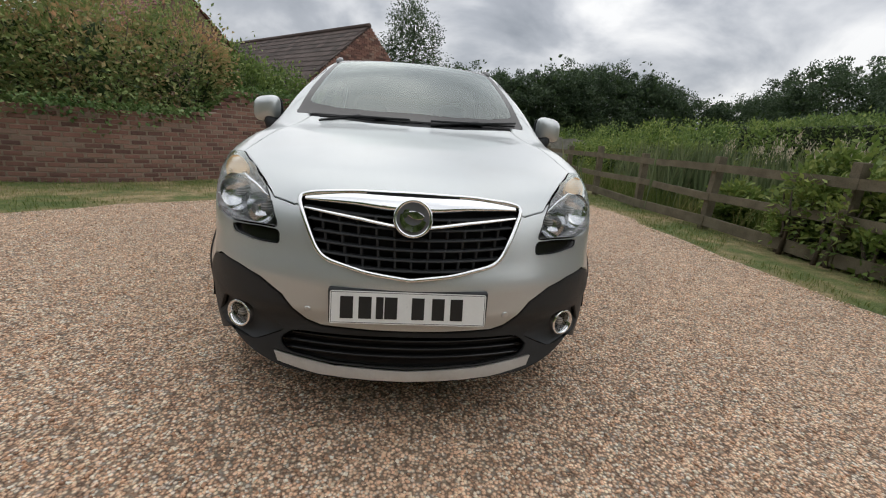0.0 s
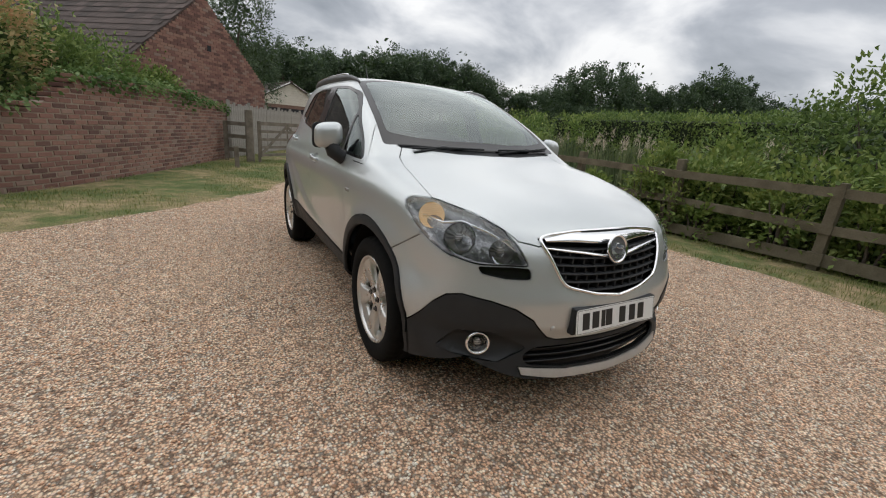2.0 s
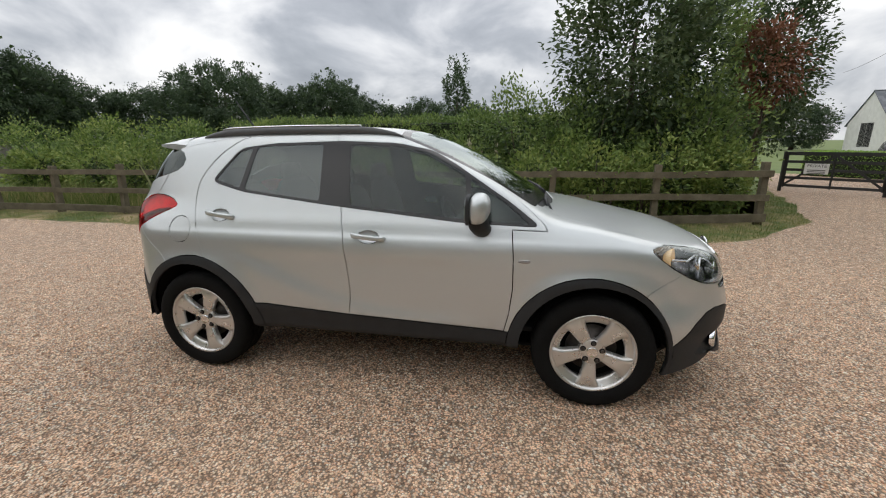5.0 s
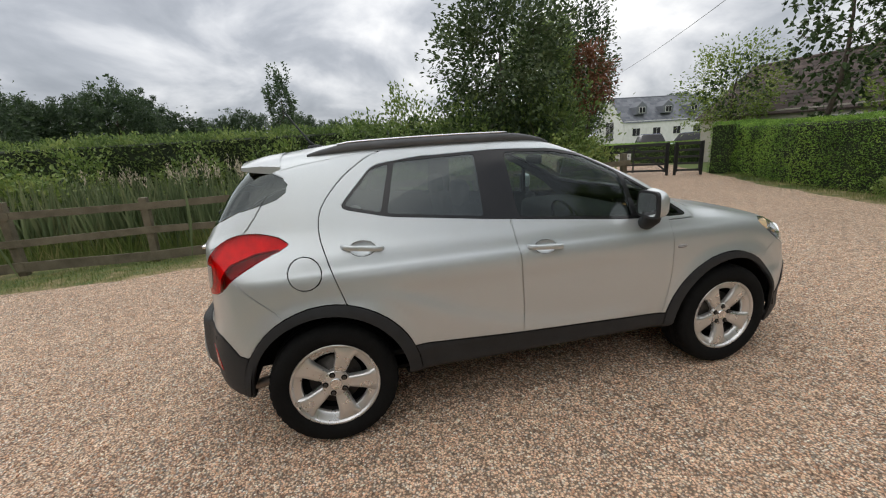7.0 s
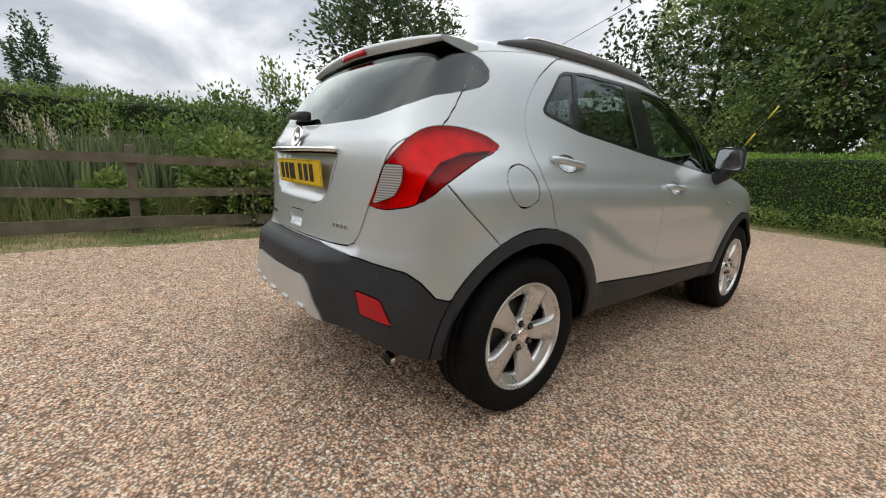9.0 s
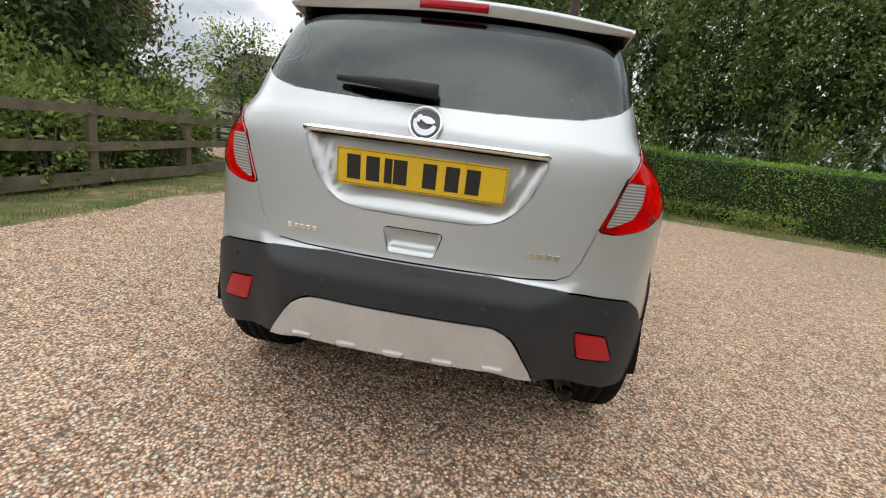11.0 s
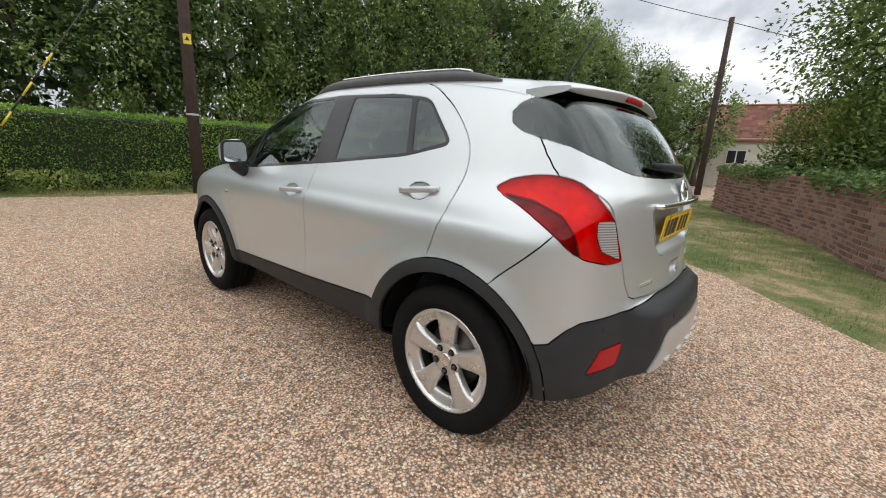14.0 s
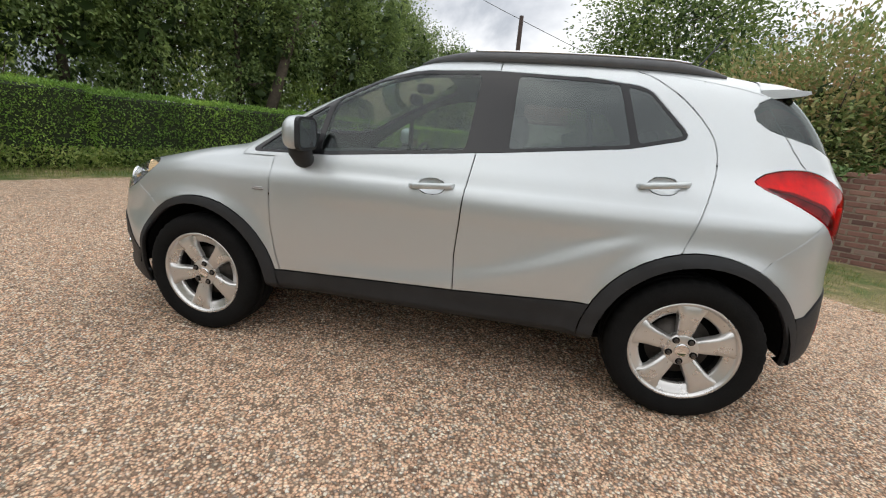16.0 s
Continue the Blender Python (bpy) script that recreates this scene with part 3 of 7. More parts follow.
LAMP_DARK = [(-.505, 1.112), (-.60, 1.098), (-.680, 1.056), (-.722, .99), (-.752, .908), (-.709, .936), (-.649, .991), (-.591, 1.041), (-.548, 1.077)]
LAMP_CLEAR = rounded([(-.872, 1.046), (-.804, 1.043), (-.806, .985), (-.832, .935), (-.918, .900)], .012, 3)
LAMP_HEAD = rounded([(.524, .948), (.558, .966), (.659, .967), (.859, .934), (.998, .886), (1.071, .831), (1.130, .752), (1.051, .753), (.917, .747), (.783, .768),
                     (.683, .809), (.606, .860), (.550, .911)], .02, 3)
SLIT = rounded([(.925, .738), (1.060, .745), (1.134, .742), (1.142, .700), (1.058, .700), (.945, .712)], .012, 3)
CLAD_NOSE = [(.52, .36), (.577, .40), (.621, .425), (.677, .475), (.741, .550), (.804, .600), (.875, .618), (1.003, .605), (1.102, .578), (1.176, .530), (1.24, .440),
             (1.28, .424), (1.42, .420), (1.56, .420)]
CLAD_TAIL = [(-1.46, .717), (-1.20, .717), (-1.044, .703), (-1.012, .696), (-.781, .668), (-.724, .636), (-.668, .578), (-.62, .568), (-.575, .595), (-.54, .64)]
GATE_SEAM = [(.0, .722), (.35, .722), (.455, .728), (.495, .745), (.522, .79), (.553, .887), (.59, .98), (.627, 1.098), (.672, 1.18), (.660, 1.267), (.640, 1.369),
             (.622, 1.439), (.604, 1.48), (.575, 1.53), (.50, 1.60)]
GLASS_TAIL = [(-2.05, 1.19), (-1.885, 1.193), (-1.842, 1.207), (-1.77, 1.25), (-1.66, 1.30), (-1.55, 1.326), (-1.463, 1.352), (-1.412, 1.386), (-1.398, 1.425), (-1.42, 1.46),
              (-1.50, 1.505), (-1.57, 1.53), (-1.70, 1.60), (-2.1, 1.60)]
BONNET = [(0, 1.062), (.235, 1.048), (.42, 1.005), (.575, .965), (.625, 1.056), (.672, 1.234), (.690, 1.437), (.703, 1.62), (.600, 1.811), (.522, 1.932), (.480, 1.990),
          (.400, 2.028), (.256, 2.046), (0, 2.052)]
SCREEN = rounded([(-.3, 1.005), (.22, .995), (.45, .955), (.668, .92), (.628, .55), (.572, .10), (.30, .045), (-.3, .03)], .03, 4)
SCREEN_CLEAR = rounded([(-.4, .925), (.22, .92), (.44, .885), (.615, .82), (.585, .55), (.535, .15), (.30, .10), (-.4, .085)], .04, 4)
GRILLE = [(0, .887), (.20, .884), (.34, .872), (.392, .858), (.362, .795), (.318, .700), (.285, .668), (.142, .634), (0, .618)]
INTAKE = rounded([(-.3, .405), (.40, .392), (.452, .352), (.425, .318), (.26, .302), (-.3, .294)], .02, 3)
SKID_NOSE = [(0, .284), (.26, .292), (.42, .306), (.470, .310), (.455, .272), (.30, .250), (0, .244)]
SKID_TAIL = rounded([(-.3, .590), (.29, .588), (.345, .560), (.425, .43), (.43, .35), (-.3, .34)], .03, 3)
REFLECTOR = rounded([(.536, .572), (.646, .556), (.690, .462), (.562, .482)], .01, 3)
FOG_BAY = rounded([(.765, .340), (.864, .452), (1.020, .466), (1.165, .390), (1.05, .328), (.934, .332)], .02, 3)
PLATE_BAY = rounded([(-.3, 1.082), (.378, 1.076), (.325, .945), (.262, .885), (.19, .866), (-.3, .862)], .03, 4)
GRIP_BAY = rounded([(-.095, .822), (.092, .822), (.072, .745), (-.070, .745)], .014, 4)
CUP_F, CUP_R = ring(-.040, .984, .066, 26, .037), ring(-1.055, 1.082, .066, 26, .037)
FUEL = ring(-1.355, .985, .083, 36)
FRONT_BOX, TAIL_BOX = ((-.1, 1), (1.35, 3), (0, 1.0)), ((-.1, 1), (-3, -1.36), (0, 2))
SIDE_BOX = ((.38, 1), (-1.75, 1.8), (0, 1.66))


def car_panels():
    """The half body cut along all seams: a sheet whose faces carry the name of their panel."""
    P, quads = car_half_shell()
    bm = bmesh.new()
    vs = [bm.verts.new(p) for p in P]
    for q in quads:
        bm.faces.new([vs[k] for k in q])
    bmesh.ops.remove_doubles(bm, verts=bm.verts, dist=2e-4)
    low = [v for v in bm.verts if v.co.z < (.175 if v.co.y < 1.5 else .135)]
    bmesh.ops.delete(bm, geom=low, context="VERTS")
    for v in bm.verts:
        if v.co.y > 1.5:
            v.co.z = max(v.co.z, float(np.interp(v.co.x, [0, .3, .5, .7], [.241, .247, .255, .22])))
        if v.co.y < -1.45:
            v.co.z = max(v.co.z, float(np.interp(v.co.x, [0, .3, .42, .55, .68, .8], [.452, .45, .428, .402, .36, .33])))
    holes = {"hole_f": ring(AXLE - .012, HUB_Z, .408, 48), "hole_r": ring(-AXLE - .005, HUB_Z, .412, 48)}
    cuts = [(SIDE, GLASS_SIDE, SIDE_BOX), (SIDE, PANE_FRONT, SIDE_BOX), (SIDE, PANE_CORNER, SIDE_BOX), (SIDE, PANE_REAR, SIDE_BOX), (SIDE, PANE_QUARTER, SIDE_BOX),
            (SIDE, FUEL, SIDE_BOX), (SIDE, CUP_F, SIDE_BOX), (SIDE, CUP_R, SIDE_BOX), (NOSE_CORNER, FOG_BAY, FRONT_BOX), (ENDS, PLATE_BAY, TAIL_BOX), (ENDS, GRIP_BAY, TAIL_BOX), (SIDE, holes["hole_f"], SIDE_BOX), (SIDE, holes["hole_r"], SIDE_BOX),
            (SIDE, ring(*ARCH_F, 56), SIDE_BOX), (SIDE, ring(*ARCH_R, 56), SIDE_BOX),
            (TAIL_CORNER, LAMP_TAIL, TAIL_BOX), (TAIL_CORNER, LAMP_CLEAR, TAIL_BOX), (TAIL_CORNER, LAMP_DARK, TAIL_BOX), (NOSE_CORNER, LAMP_HEAD, FRONT_BOX), (NOSE_CORNER, SLIT, FRONT_BOX),
            (PLAN, SCREEN, ((-.1, 1), (-.2, 1.3), (1.05, 2))), (PLAN, SCREEN_CLEAR, ((-.1, 1), (-.2, 1.3), (1.05, 2))), (PLAN, BONNET, ((-.1, 1), (.8, 2.3), (.78, 1.3))),
            (ENDS, GRILLE, FRONT_BOX), (ENDS, INTAKE, FRONT_BOX), (ENDS, SKID_NOSE, FRONT_BOX), (ENDS, SKID_TAIL, TAIL_BOX), (ENDS, REFLECTOR, TAIL_BOX), (SIDE, GLASS_TAIL, TAIL_BOX)]
    for view, pts, box in cuts:
        cut(bm, view, pts, box)
    for view, pts, box in ((SIDE, B_SEAM, SIDE_BOX), (SIDE, DOOR_TOP, SIDE_BOX), (SIDE, DOOR_NOSE, SIDE_BOX), (SIDE, SILL, ((.5, 1), (-.95, .85), (0, 1))),
                           (NOSE_CORNER, CLAD_NOSE, FRONT_BOX), (TAIL_CORNER, CLAD_TAIL, TAIL_BOX), (ENDS, GATE_SEAM, TAIL_BOX),
                           (NOSE_CORNER, [(.40, .66), (.64, .819)], ((.6, 1), (1.3, 1.8), (0, 1))), (TAIL_CORNER, [(-.648, .985), (-.45, .77)], ((.6, 1), (-1.8, -1.3), (0, 1.2))),
                           (SIDE, [(-1.395, 1.40), (-1.42, 1.48), (-1.425, 1.56), (-1.40, 1.7)], ((-.1, .64), (-1.6, -1.3), (1.4, 2))),
                           (PLAN, [(0, .035), (.3, .045), (.578, .11), (.60, .0), (.607, -.4), (.607, -1.2), (.60, -1.45)], ((-.1, .75), (-1.6, .3), (1.45, 2)))):
        cut(bm, view, pts, box, closed=False)
    bmesh.ops.remove_doubles(bm, verts=bm.verts, dist=4e-4)
    bm.normal_update()
    bm.faces.ensure_lookup_table()
    c = np.array([f.calc_center_median()[:] for f in bm.faces])
    x, y, z = c.T
    nf, nt = (y - x) * Q, (x + y) * Q
    side_door = [p for p in DOOR_TOP] + DOOR_NOSE + [(-.90, .30), (-.90, .53)]
    name = np.full(len(c), "wing", object)
    front, tail = y > 1.2, y < -1.36
    side = (x > .38) & (y > -1.75) & (y < 1.8)

    def where(mask, n):
        name[mask] = n

    where(y < 0, "quarter_panel")
    where((z > 1.05) & (np.abs(y) < 3), "quarter_panel")
    roof_edge = curve([(-1.6, .60), (-1.45, .60), (-1.2, .607), (-.4, .607), (0, .60), (.11, .578)])
    where((z > 1.4) & (y > -1.43) & (y < .13) & (x < roof_edge(y)), "roof")
    where((z > 1.05) & (y > .5) & (x > .0), "wing")
    in_door = side & inside(side_door, y, z)
    b_seam = curve([(p[1], p[0]) for p in B_SEAM])
    where(in_door & (y > b_seam(z)), "front_door")
    where(in_door & (y <= b_seam(z)), "rear_door")
    sill_z = np.interp(y, [p[0] for p in SILL], [p[1] for p in SILL])
    where((x > .5) & (y > -.95) & (y < .85) & (z < sill_z), "sill")
    where(in_door & inside(FUEL, y, z), "rear_door")
    where(side & inside(FUEL, y, z), "fuel_flap")
    where(side & inside(GLASS_SIDE, y, z), "window_surround")
    for pts, n in ((PANE_FRONT, "pane_front"), (PANE_CORNER, "pane_corner"), (PANE_REAR, "pane_rear"), (PANE_QUARTER, "pane_quarter")):
        where(side & inside(pts, y, z), n)
    seam_f, seam_t = np.interp(nf, [.40, .64, .66], [.66, .819, .83]), np.interp(nt, [-.66, -.648, -.45], [.99, .985, .77])
    where(front & (z < seam_f) & (z < 1.0) & (y > 1.3), "front_bumper")
    where(front & (y > 1.9) & (z < .9), "front_bumper")
    where((y > .8) & (z > .78) & inside([(-x0, y0) for x0, y0 in reversed(BONNET[1:-1])] + BONNET, x, y), "bonnet")
    where((z > 1.05) & inside(SCREEN, x, y), "windscreen_border")
    where((z > 1.05) & inside(SCREEN_CLEAR, x, y), "windscreen")
    where((z > 1.0) & (y > .8) & (x < .58) & (name == "wing"), "cowl")
    where(front & (z < np.interp(nf, *zip(*CLAD_NOSE))) & (nf > .5), "front_cladding")
    where(tail & (z < seam_t) & (z < 1.0), "rear_bumper")
    where(tail & (z < np.interp(nt, *zip(*CLAD_TAIL))), "rear_cladding")
    def gate_x(v):
        return np.interp(v, [p[1] for p in GATE_SEAM[1:]], [p[0] for p in GATE_SEAM[1:]])

    where(tail & (z > .722) & (x < gate_x(z)), "tailgate")
    where(tail & (z > 1.45) & (y > -1.43) & (x < roof_edge(y)), "roof")
    where(tail & (z > 1.45) & (y < -1.43) & (x < gate_x(z)), "spoiler_base")
    rear_pane = tail & inside(GLASS_TAIL, y, z) & (z < 1.56)
    where(rear_pane & (x < gate_x(z)), "tail_pane")
    where(rear_pane & (x >= gate_x(z)), "tail_corner_pane")
    where(tail & inside(LAMP_TAIL, nt, z), "tail_lamp")
    where((name == "tail_lamp") & inside(LAMP_DARK, nt, z), "tail_lamp_dark")
    where(tail & inside(LAMP_CLEAR, nt, z), "tail_lamp_clear")
    where(tail & (z < 1.1) & inside(PLATE_BAY, x, z), "plate_bay")
    where(tail & inside(GRIP_BAY, x, z), "grip_bay")
    where(side & inside(CUP_F, y, z), "cup_front")
    where(side & inside(CUP_R, y, z), "cup_rear")
    where(front & (y > 1.7) & inside(FOG_BAY, nf, z), "fog_bay")
    where(tail & inside(REFLECTOR, x, z), "reflector")
    where(tail & inside(SKID_TAIL, x, z), "rear_skid")
    for arch in (ARCH_F, ARCH_R):
        where((x > .5) & (np.hypot(y - arch[0], z - arch[1]) < arch[2]) & (np.abs(y - arch[0]) < .6), "arch_front" if arch[0] > 0 else "arch_rear")
    where((x > .5) & (inside(holes["hole_f"], y, z) | inside(holes["hole_r"], y, z)), "hole")
    full_grille = [(-a, b) for a, b in reversed(GRILLE[1:-1])] + GRILLE
    where(front & (y > 1.9) & inside(full_grille, x, z), "grille_hole")
    where(front & (y > 1.7) & inside(INTAKE, x, z), "intake_hole")
    full_skid = [(-a, b) for a, b in reversed(SKID_NOSE[1:-1])] + SKID_NOSE
    where(front & (y > 1.5) & inside(full_skid, x, z), "front_skid")
    where(front & (y > 1.4) & inside(LAMP_HEAD, nf, z), "headlamp")
    where(front & (y > 1.7) & inside(SLIT, nf, z), "slit")
    return bm, name


def panel_mesh(bm, name, wanted, both=False, lip=.018, gap=.0033, proud=0.0, flip=False, sink=None):
    """One panel as a mesh: its sheet, drawn back a little at its seams, with a folded edge all round."""
    picked = [f for f, n in zip(bm.faces, name) if n in wanted]
    index, co, faces = {}, [], []
    for f in picked:
        row = []
        for v in f.verts:
            if v not in index:
                index[v] = len(co)
                co.append(v.co[:])
            row.append(index[v])
        faces.append(row)
    co = np.array(co)
    normal = field_normals(co)
    count = {}
    for f in faces:
        for a, b in zip(f, f[1:] + f[:1]):
            count[(a, b)] = count.get((a, b), 0) + 1
    edge = [(a, b) for a, b in count if (b, a) not in count]
    if both:
        edge = [(a, b) for a, b in edge if co[a][0] > 1e-3 or co[b][0] > 1e-3]
    pull, seen = np.zeros_like(co), np.zeros(len(co))
    for a, b in edge:
        d = np.cross(normal[a], co[b] - co[a])
        d /= np.linalg.norm(d) + 1e-9
        for k in (a, b):
            pull[k] += d
            seen[k] += 1
    some = seen > 0
    pull[some] /= np.linalg.norm(pull[some], axis=1, keepdims=True) + 1e-9
    if both:
        pull[co[:, 0] < 1e-3, 0] = 0
    co = co + pull * gap + normal * proud
    if sink:
        co = co - normal * sink(co)[:, None]
        e = 4e-3
        normal = normal.copy()
        for axis in (0, 2) if abs(normal[:, 1].mean()) > abs(normal[:, 0].mean()) else (1, 2):
            d = np.zeros(3)
            d[axis] = e
            normal[:, axis] += (sink(co + d) - sink(co - d)) / (2 * e)
        normal /= np.linalg.norm(normal, axis=1, keepdims=True)
    if lip:
        order = {k: len(co) + i for i, k in enumerate(np.where(some)[0])}
        co = np.concatenate([co, (co - normal * lip - pull * .0)[some]])
        normal = np.concatenate([normal, pull[some]])
        faces += [[b, a, order[a], order[b]] for a, b in edge]
    if both:
        n = len(co)
        keep = np.abs(co[:, 0]) < 1e-3
        co[keep, 0] = 0
        back = np.where(keep, np.arange(n), np.arange(n) + n)
        faces += [[int(back[k]) for k in reversed(f)] for f in faces]
        co = np.concatenate([co, co * [-1, 1, 1]])
        normal = np.concatenate([normal, normal * [-1, 1, 1]])
        normal[:n][keep, 0] = 0
    elif flip:
        co, normal = co * [-1, 1, 1], normal * [-1, 1, 1]
        faces = [f[::-1] for f in faces]
    me = bpy.data.meshes.new(wanted[0])
    me.from_pydata(co.tolist(), [], faces)
    me.polygons.foreach_set("use_smooth", [True] * len(faces))
    me.update()
    me.normals_split_custom_set_from_vertices(normal.tolist())
    return me


# ---- ground ----
rng = np.random.default_rng(7)
DRIVE = [(-3.5, -13), (-3.5, -6), (-3.55, -4.4), (-3.72, -2.9), (-3.62, -1.5), (-3.62, .1), (-3.75, 1.6), (-3.65, 3.3), (-3.95, 4.4), (-5.5, 6.0), (-8, 7.2), (-11.4, 8.3), (-19, 12),
         (-17.5, 16), (-9.6, 11.9), (-8.5, 11.3), (-5.5, 9.7), (-2.4, 8.5), (-.96, 8.2), (2, 7.75), (3.75, 6.85), (8, 5.6), (14, 4.3), (22, 2.6), (40, .6), (40, -2.2), (24, -1.4), (15.5, -.1),
         (10.4, 1.0), (8, .8), (5.9, .2), (4.2, -1.05), (3.2, -2.05), (2.55, -2.65), (2.0, -3.05), (.75, -4.6), (-.47, -7.1), (-1.45, -10.5), (-2.0, -14), (-2.3, -19), (-3.0, -27), (-1.5, -36), (-16, -38), (-9, -27), (-5.8, -19), (-4.2, -15)]


def wavy(pts, step, amount, seed):
    """A closed outline with an uneven edge."""
    out = []
    for a, b in zip(pts, pts[1:] + pts[:1]):
        n = max(1, int(math.dist(a, b) / step))
        for i in range(n):
            x, y = a[0] + (b[0] - a[0]) * i / n, a[1] + (b[1] - a[1]) * i / n
            d = noise.noise_vector(Vector((x * 1.3, y * 1.3, seed))) * amount + noise.noise_vector(Vector((x * 5, y * 5, seed))) * amount * .5
            out.append((x + d.x, y + d.y))
    return out


def sheet(name, outline, z, mat, label):
    bm = bmesh.new()
    f = bm.faces.new([bm.verts.new((x, y, z)) for x, y in outline])
    bmesh.ops.triangulate(bm, faces=[f])
    for f in bm.faces:
        if f.normal.z < 0:
            f.normal_flip()
    ob = part(name, bm, mat, None, label)
    return tagged(ob, kind="structure")


bm = bmesh.new()
bmesh.ops.create_grid(bm, x_segments=60, y_segments=60, size=900)
for v in bm.verts:
    v.co.z = -.012
tagged(part("ground", bm, M_field, None, "rough green meadow ground reaching the horizon"), kind="structure")
DRIVE_EDGE = wavy(DRIVE, .35, .16, 3)
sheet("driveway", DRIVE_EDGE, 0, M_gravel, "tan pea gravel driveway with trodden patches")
VERGE_W = [(-3.3, -14), (-3.35, -4.4), (-3.5, -2.9), (-3.4, .1), (-3.5, 3.4), (-3.7, 4.4), (-5.3, 6.2), (-8, 7.5), (-11, 8.6), (-11, 7.8), (-6.5, 5.6), (-6, 3), (-5.6, -2), (-5.6, -14)]
VERGE_N = [(-9.4, 12.6), (-8.4, 11.1), (-5.4, 9.5), (-2.4, 8.3), (-.9, 8.0), (2, 7.55), (3.75, 6.7), (8, 5.4), (14, 4.1), (24, 2.3), (24, 4.5), (11, 7), (6.3, 8.4), (2, 9.9), (-2.4, 10.4), (-5.7, 11.2), (-9, 13.4)]
VERGE_S = [(24, -1.2), (15.5, .05), (10.4, 1.15), (8, .95), (5.9, .35), (4.1, -.9), (3.1, -1.9), (2.45, -2.5), (1.9, -2.9), (.65, -4.5), (-.6, -7.1), (-1.6, -10.5), (-2.2, -15), (0, -15), (1.6, -11), (3.0, -7.4), (3.8, -5.6), (5, -4),
           (7.4, -3.2), (9, -2.5), (11.5, -1.3), (24, -3)]
for n, (pts, z, l) in enumerate(((VERGE_W, -.004, "worn grass strip before the fence"), (VERGE_N, -.005, "grass verge along the hedge"), (VERGE_S, -.006, "dry mown grass beside the brick wall"))):
    sheet("verge_%d" % (n + 1), wavy(pts, .4, .12, 9 + n), z, M_turf, l)


def inside_outline(pts, xy):
    return inside([tuple(p) for p in pts], xy[:, 0], xy[:, 1])


def scatter(outline, n, keep_off=None):
    a = np.array(outline)
    xy = rng.uniform(a.min(0), a.max(0), (n * 6, 2))
    ok = inside_outline(outline, xy)
    if keep_off is not None:
        ok &= ~inside_outline(keep_off, xy)
    return xy[ok][:n]


def blades(name, xy, length, width, mat, label, lean=.35, z=0.0, up=1.0):
    n = len(xy)
    pos = np.column_stack([xy, np.full(n, z)])
    ax = unit(rng, n) * lean
    ax[:, 2] = up
    ob = link(name, leaves(name, pos, ax, unit(rng, n), length, width, rng), mat)
    return tagged(ob, label, "grass", kind="stuff")


def near_path(xy, r):
    return xy[(np.abs(xy[:, 0]) < r) & (np.abs(xy[:, 1]) < r + 3)]


def patchy(xy, freq, bias, seed):
    k = np.array([noise.noise(Vector((x * freq, y * freq, seed))) for x, y in xy])
    return xy[k > bias]


blades("grass", patchy(scatter(VERGE_W, 26000, DRIVE_EDGE), .8, -.25, 2), .055, .006, M_blade, "short green grass strip by the fence")
blades("grass", patchy(scatter(VERGE_N, 18000, DRIVE_EDGE), .6, -.4, 3), .11, .008, M_blade, "uncut grass under the hedge")
blades("grass", patchy(scatter(VERGE_S, 30000, DRIVE_EDGE), .7, -.15, 4), .050, .006, M_blade, "thin mown grass by the wall")
blades("dry_grass", patchy(scatter(VERGE_S, 16000, DRIVE_EDGE), .9, 0, 5), .045, .006, M_blade_dry, "dry straw-coloured grass by the wall", .9)
blades("dry_grass", patchy(scatter(VERGE_W, 9000, DRIVE_EDGE), .9, .05, 6), .045, .006, M_blade_dry, "dry straw-coloured grass by the gravel", .9)
edge_xy = np.array([(x + rng.normal(0, .13), y + rng.normal(0, .13)) for x, y in DRIVE_EDGE for _ in range(26) if abs(x) < 12 and abs(y) < 12])
blades("dry_grass", patchy(edge_xy, 1.6, -.05, 8), .035, .005, M_blade_dry, "sparse grass creeping over the gravel edge", .9)

# loose stones over the gravel bed round the car
ring_xy = rng.uniform((-5.6, -6.4), (6.2, 6.4), (260000, 2))
d = np.hypot(np.maximum(np.abs(ring_xy[:, 0]) - .7, 0), np.maximum(np.abs(ring_xy[:, 1]) - 1.9, 0))
ring_xy = ring_xy[(rng.random(len(ring_xy)) < np.clip(1.25 - d / 3.6, 0, 1)) & inside_outline(DRIVE, ring_xy)][:105000]
n = len(ring_xy)
size = rng.gamma(7, .00088, n).clip(.003, .012)
base = np.array([(1, 0, 0), (-1, 0, 0), (0, 1, 0), (0, -1, 0), (0, 0, 1), (0, 0, -1)], float)
turn = rng.uniform(0, 2 * math.pi, n)
co = base[None] * rng.uniform(.65, 1.35, (n, 6, 1)) * np.column_stack([size, size * rng.uniform(.6, .95, n), size * rng.uniform(.4, .7, n)])[:, None]
x = co[..., 0] * np.cos(turn)[:, None] - co[..., 1] * np.sin(turn)[:, None]
y = co[..., 0] * np.sin(turn)[:, None] + co[..., 1] * np.cos(turn)[:, None]
co = np.stack([x + ring_xy[:, :1], y + ring_xy[:, 1:], co[..., 2] + size[:, None] * .25], -1).reshape(-1, 3)
tri = np.array([(0, 2, 4), (2, 1, 4), (1, 3, 4), (3, 0, 4), (2, 0, 5), (1, 2, 5), (3, 1, 5), (0, 3, 5)])
faces = (np.arange(n)[:, None, None] * 6 + tri[None]).reshape(-1, 3)
me = bpy.data.meshes.new("gravel_stones")
me.vertices.add(len(co))
me.vertices.foreach_set("co", co.astype(np.float32).ravel())
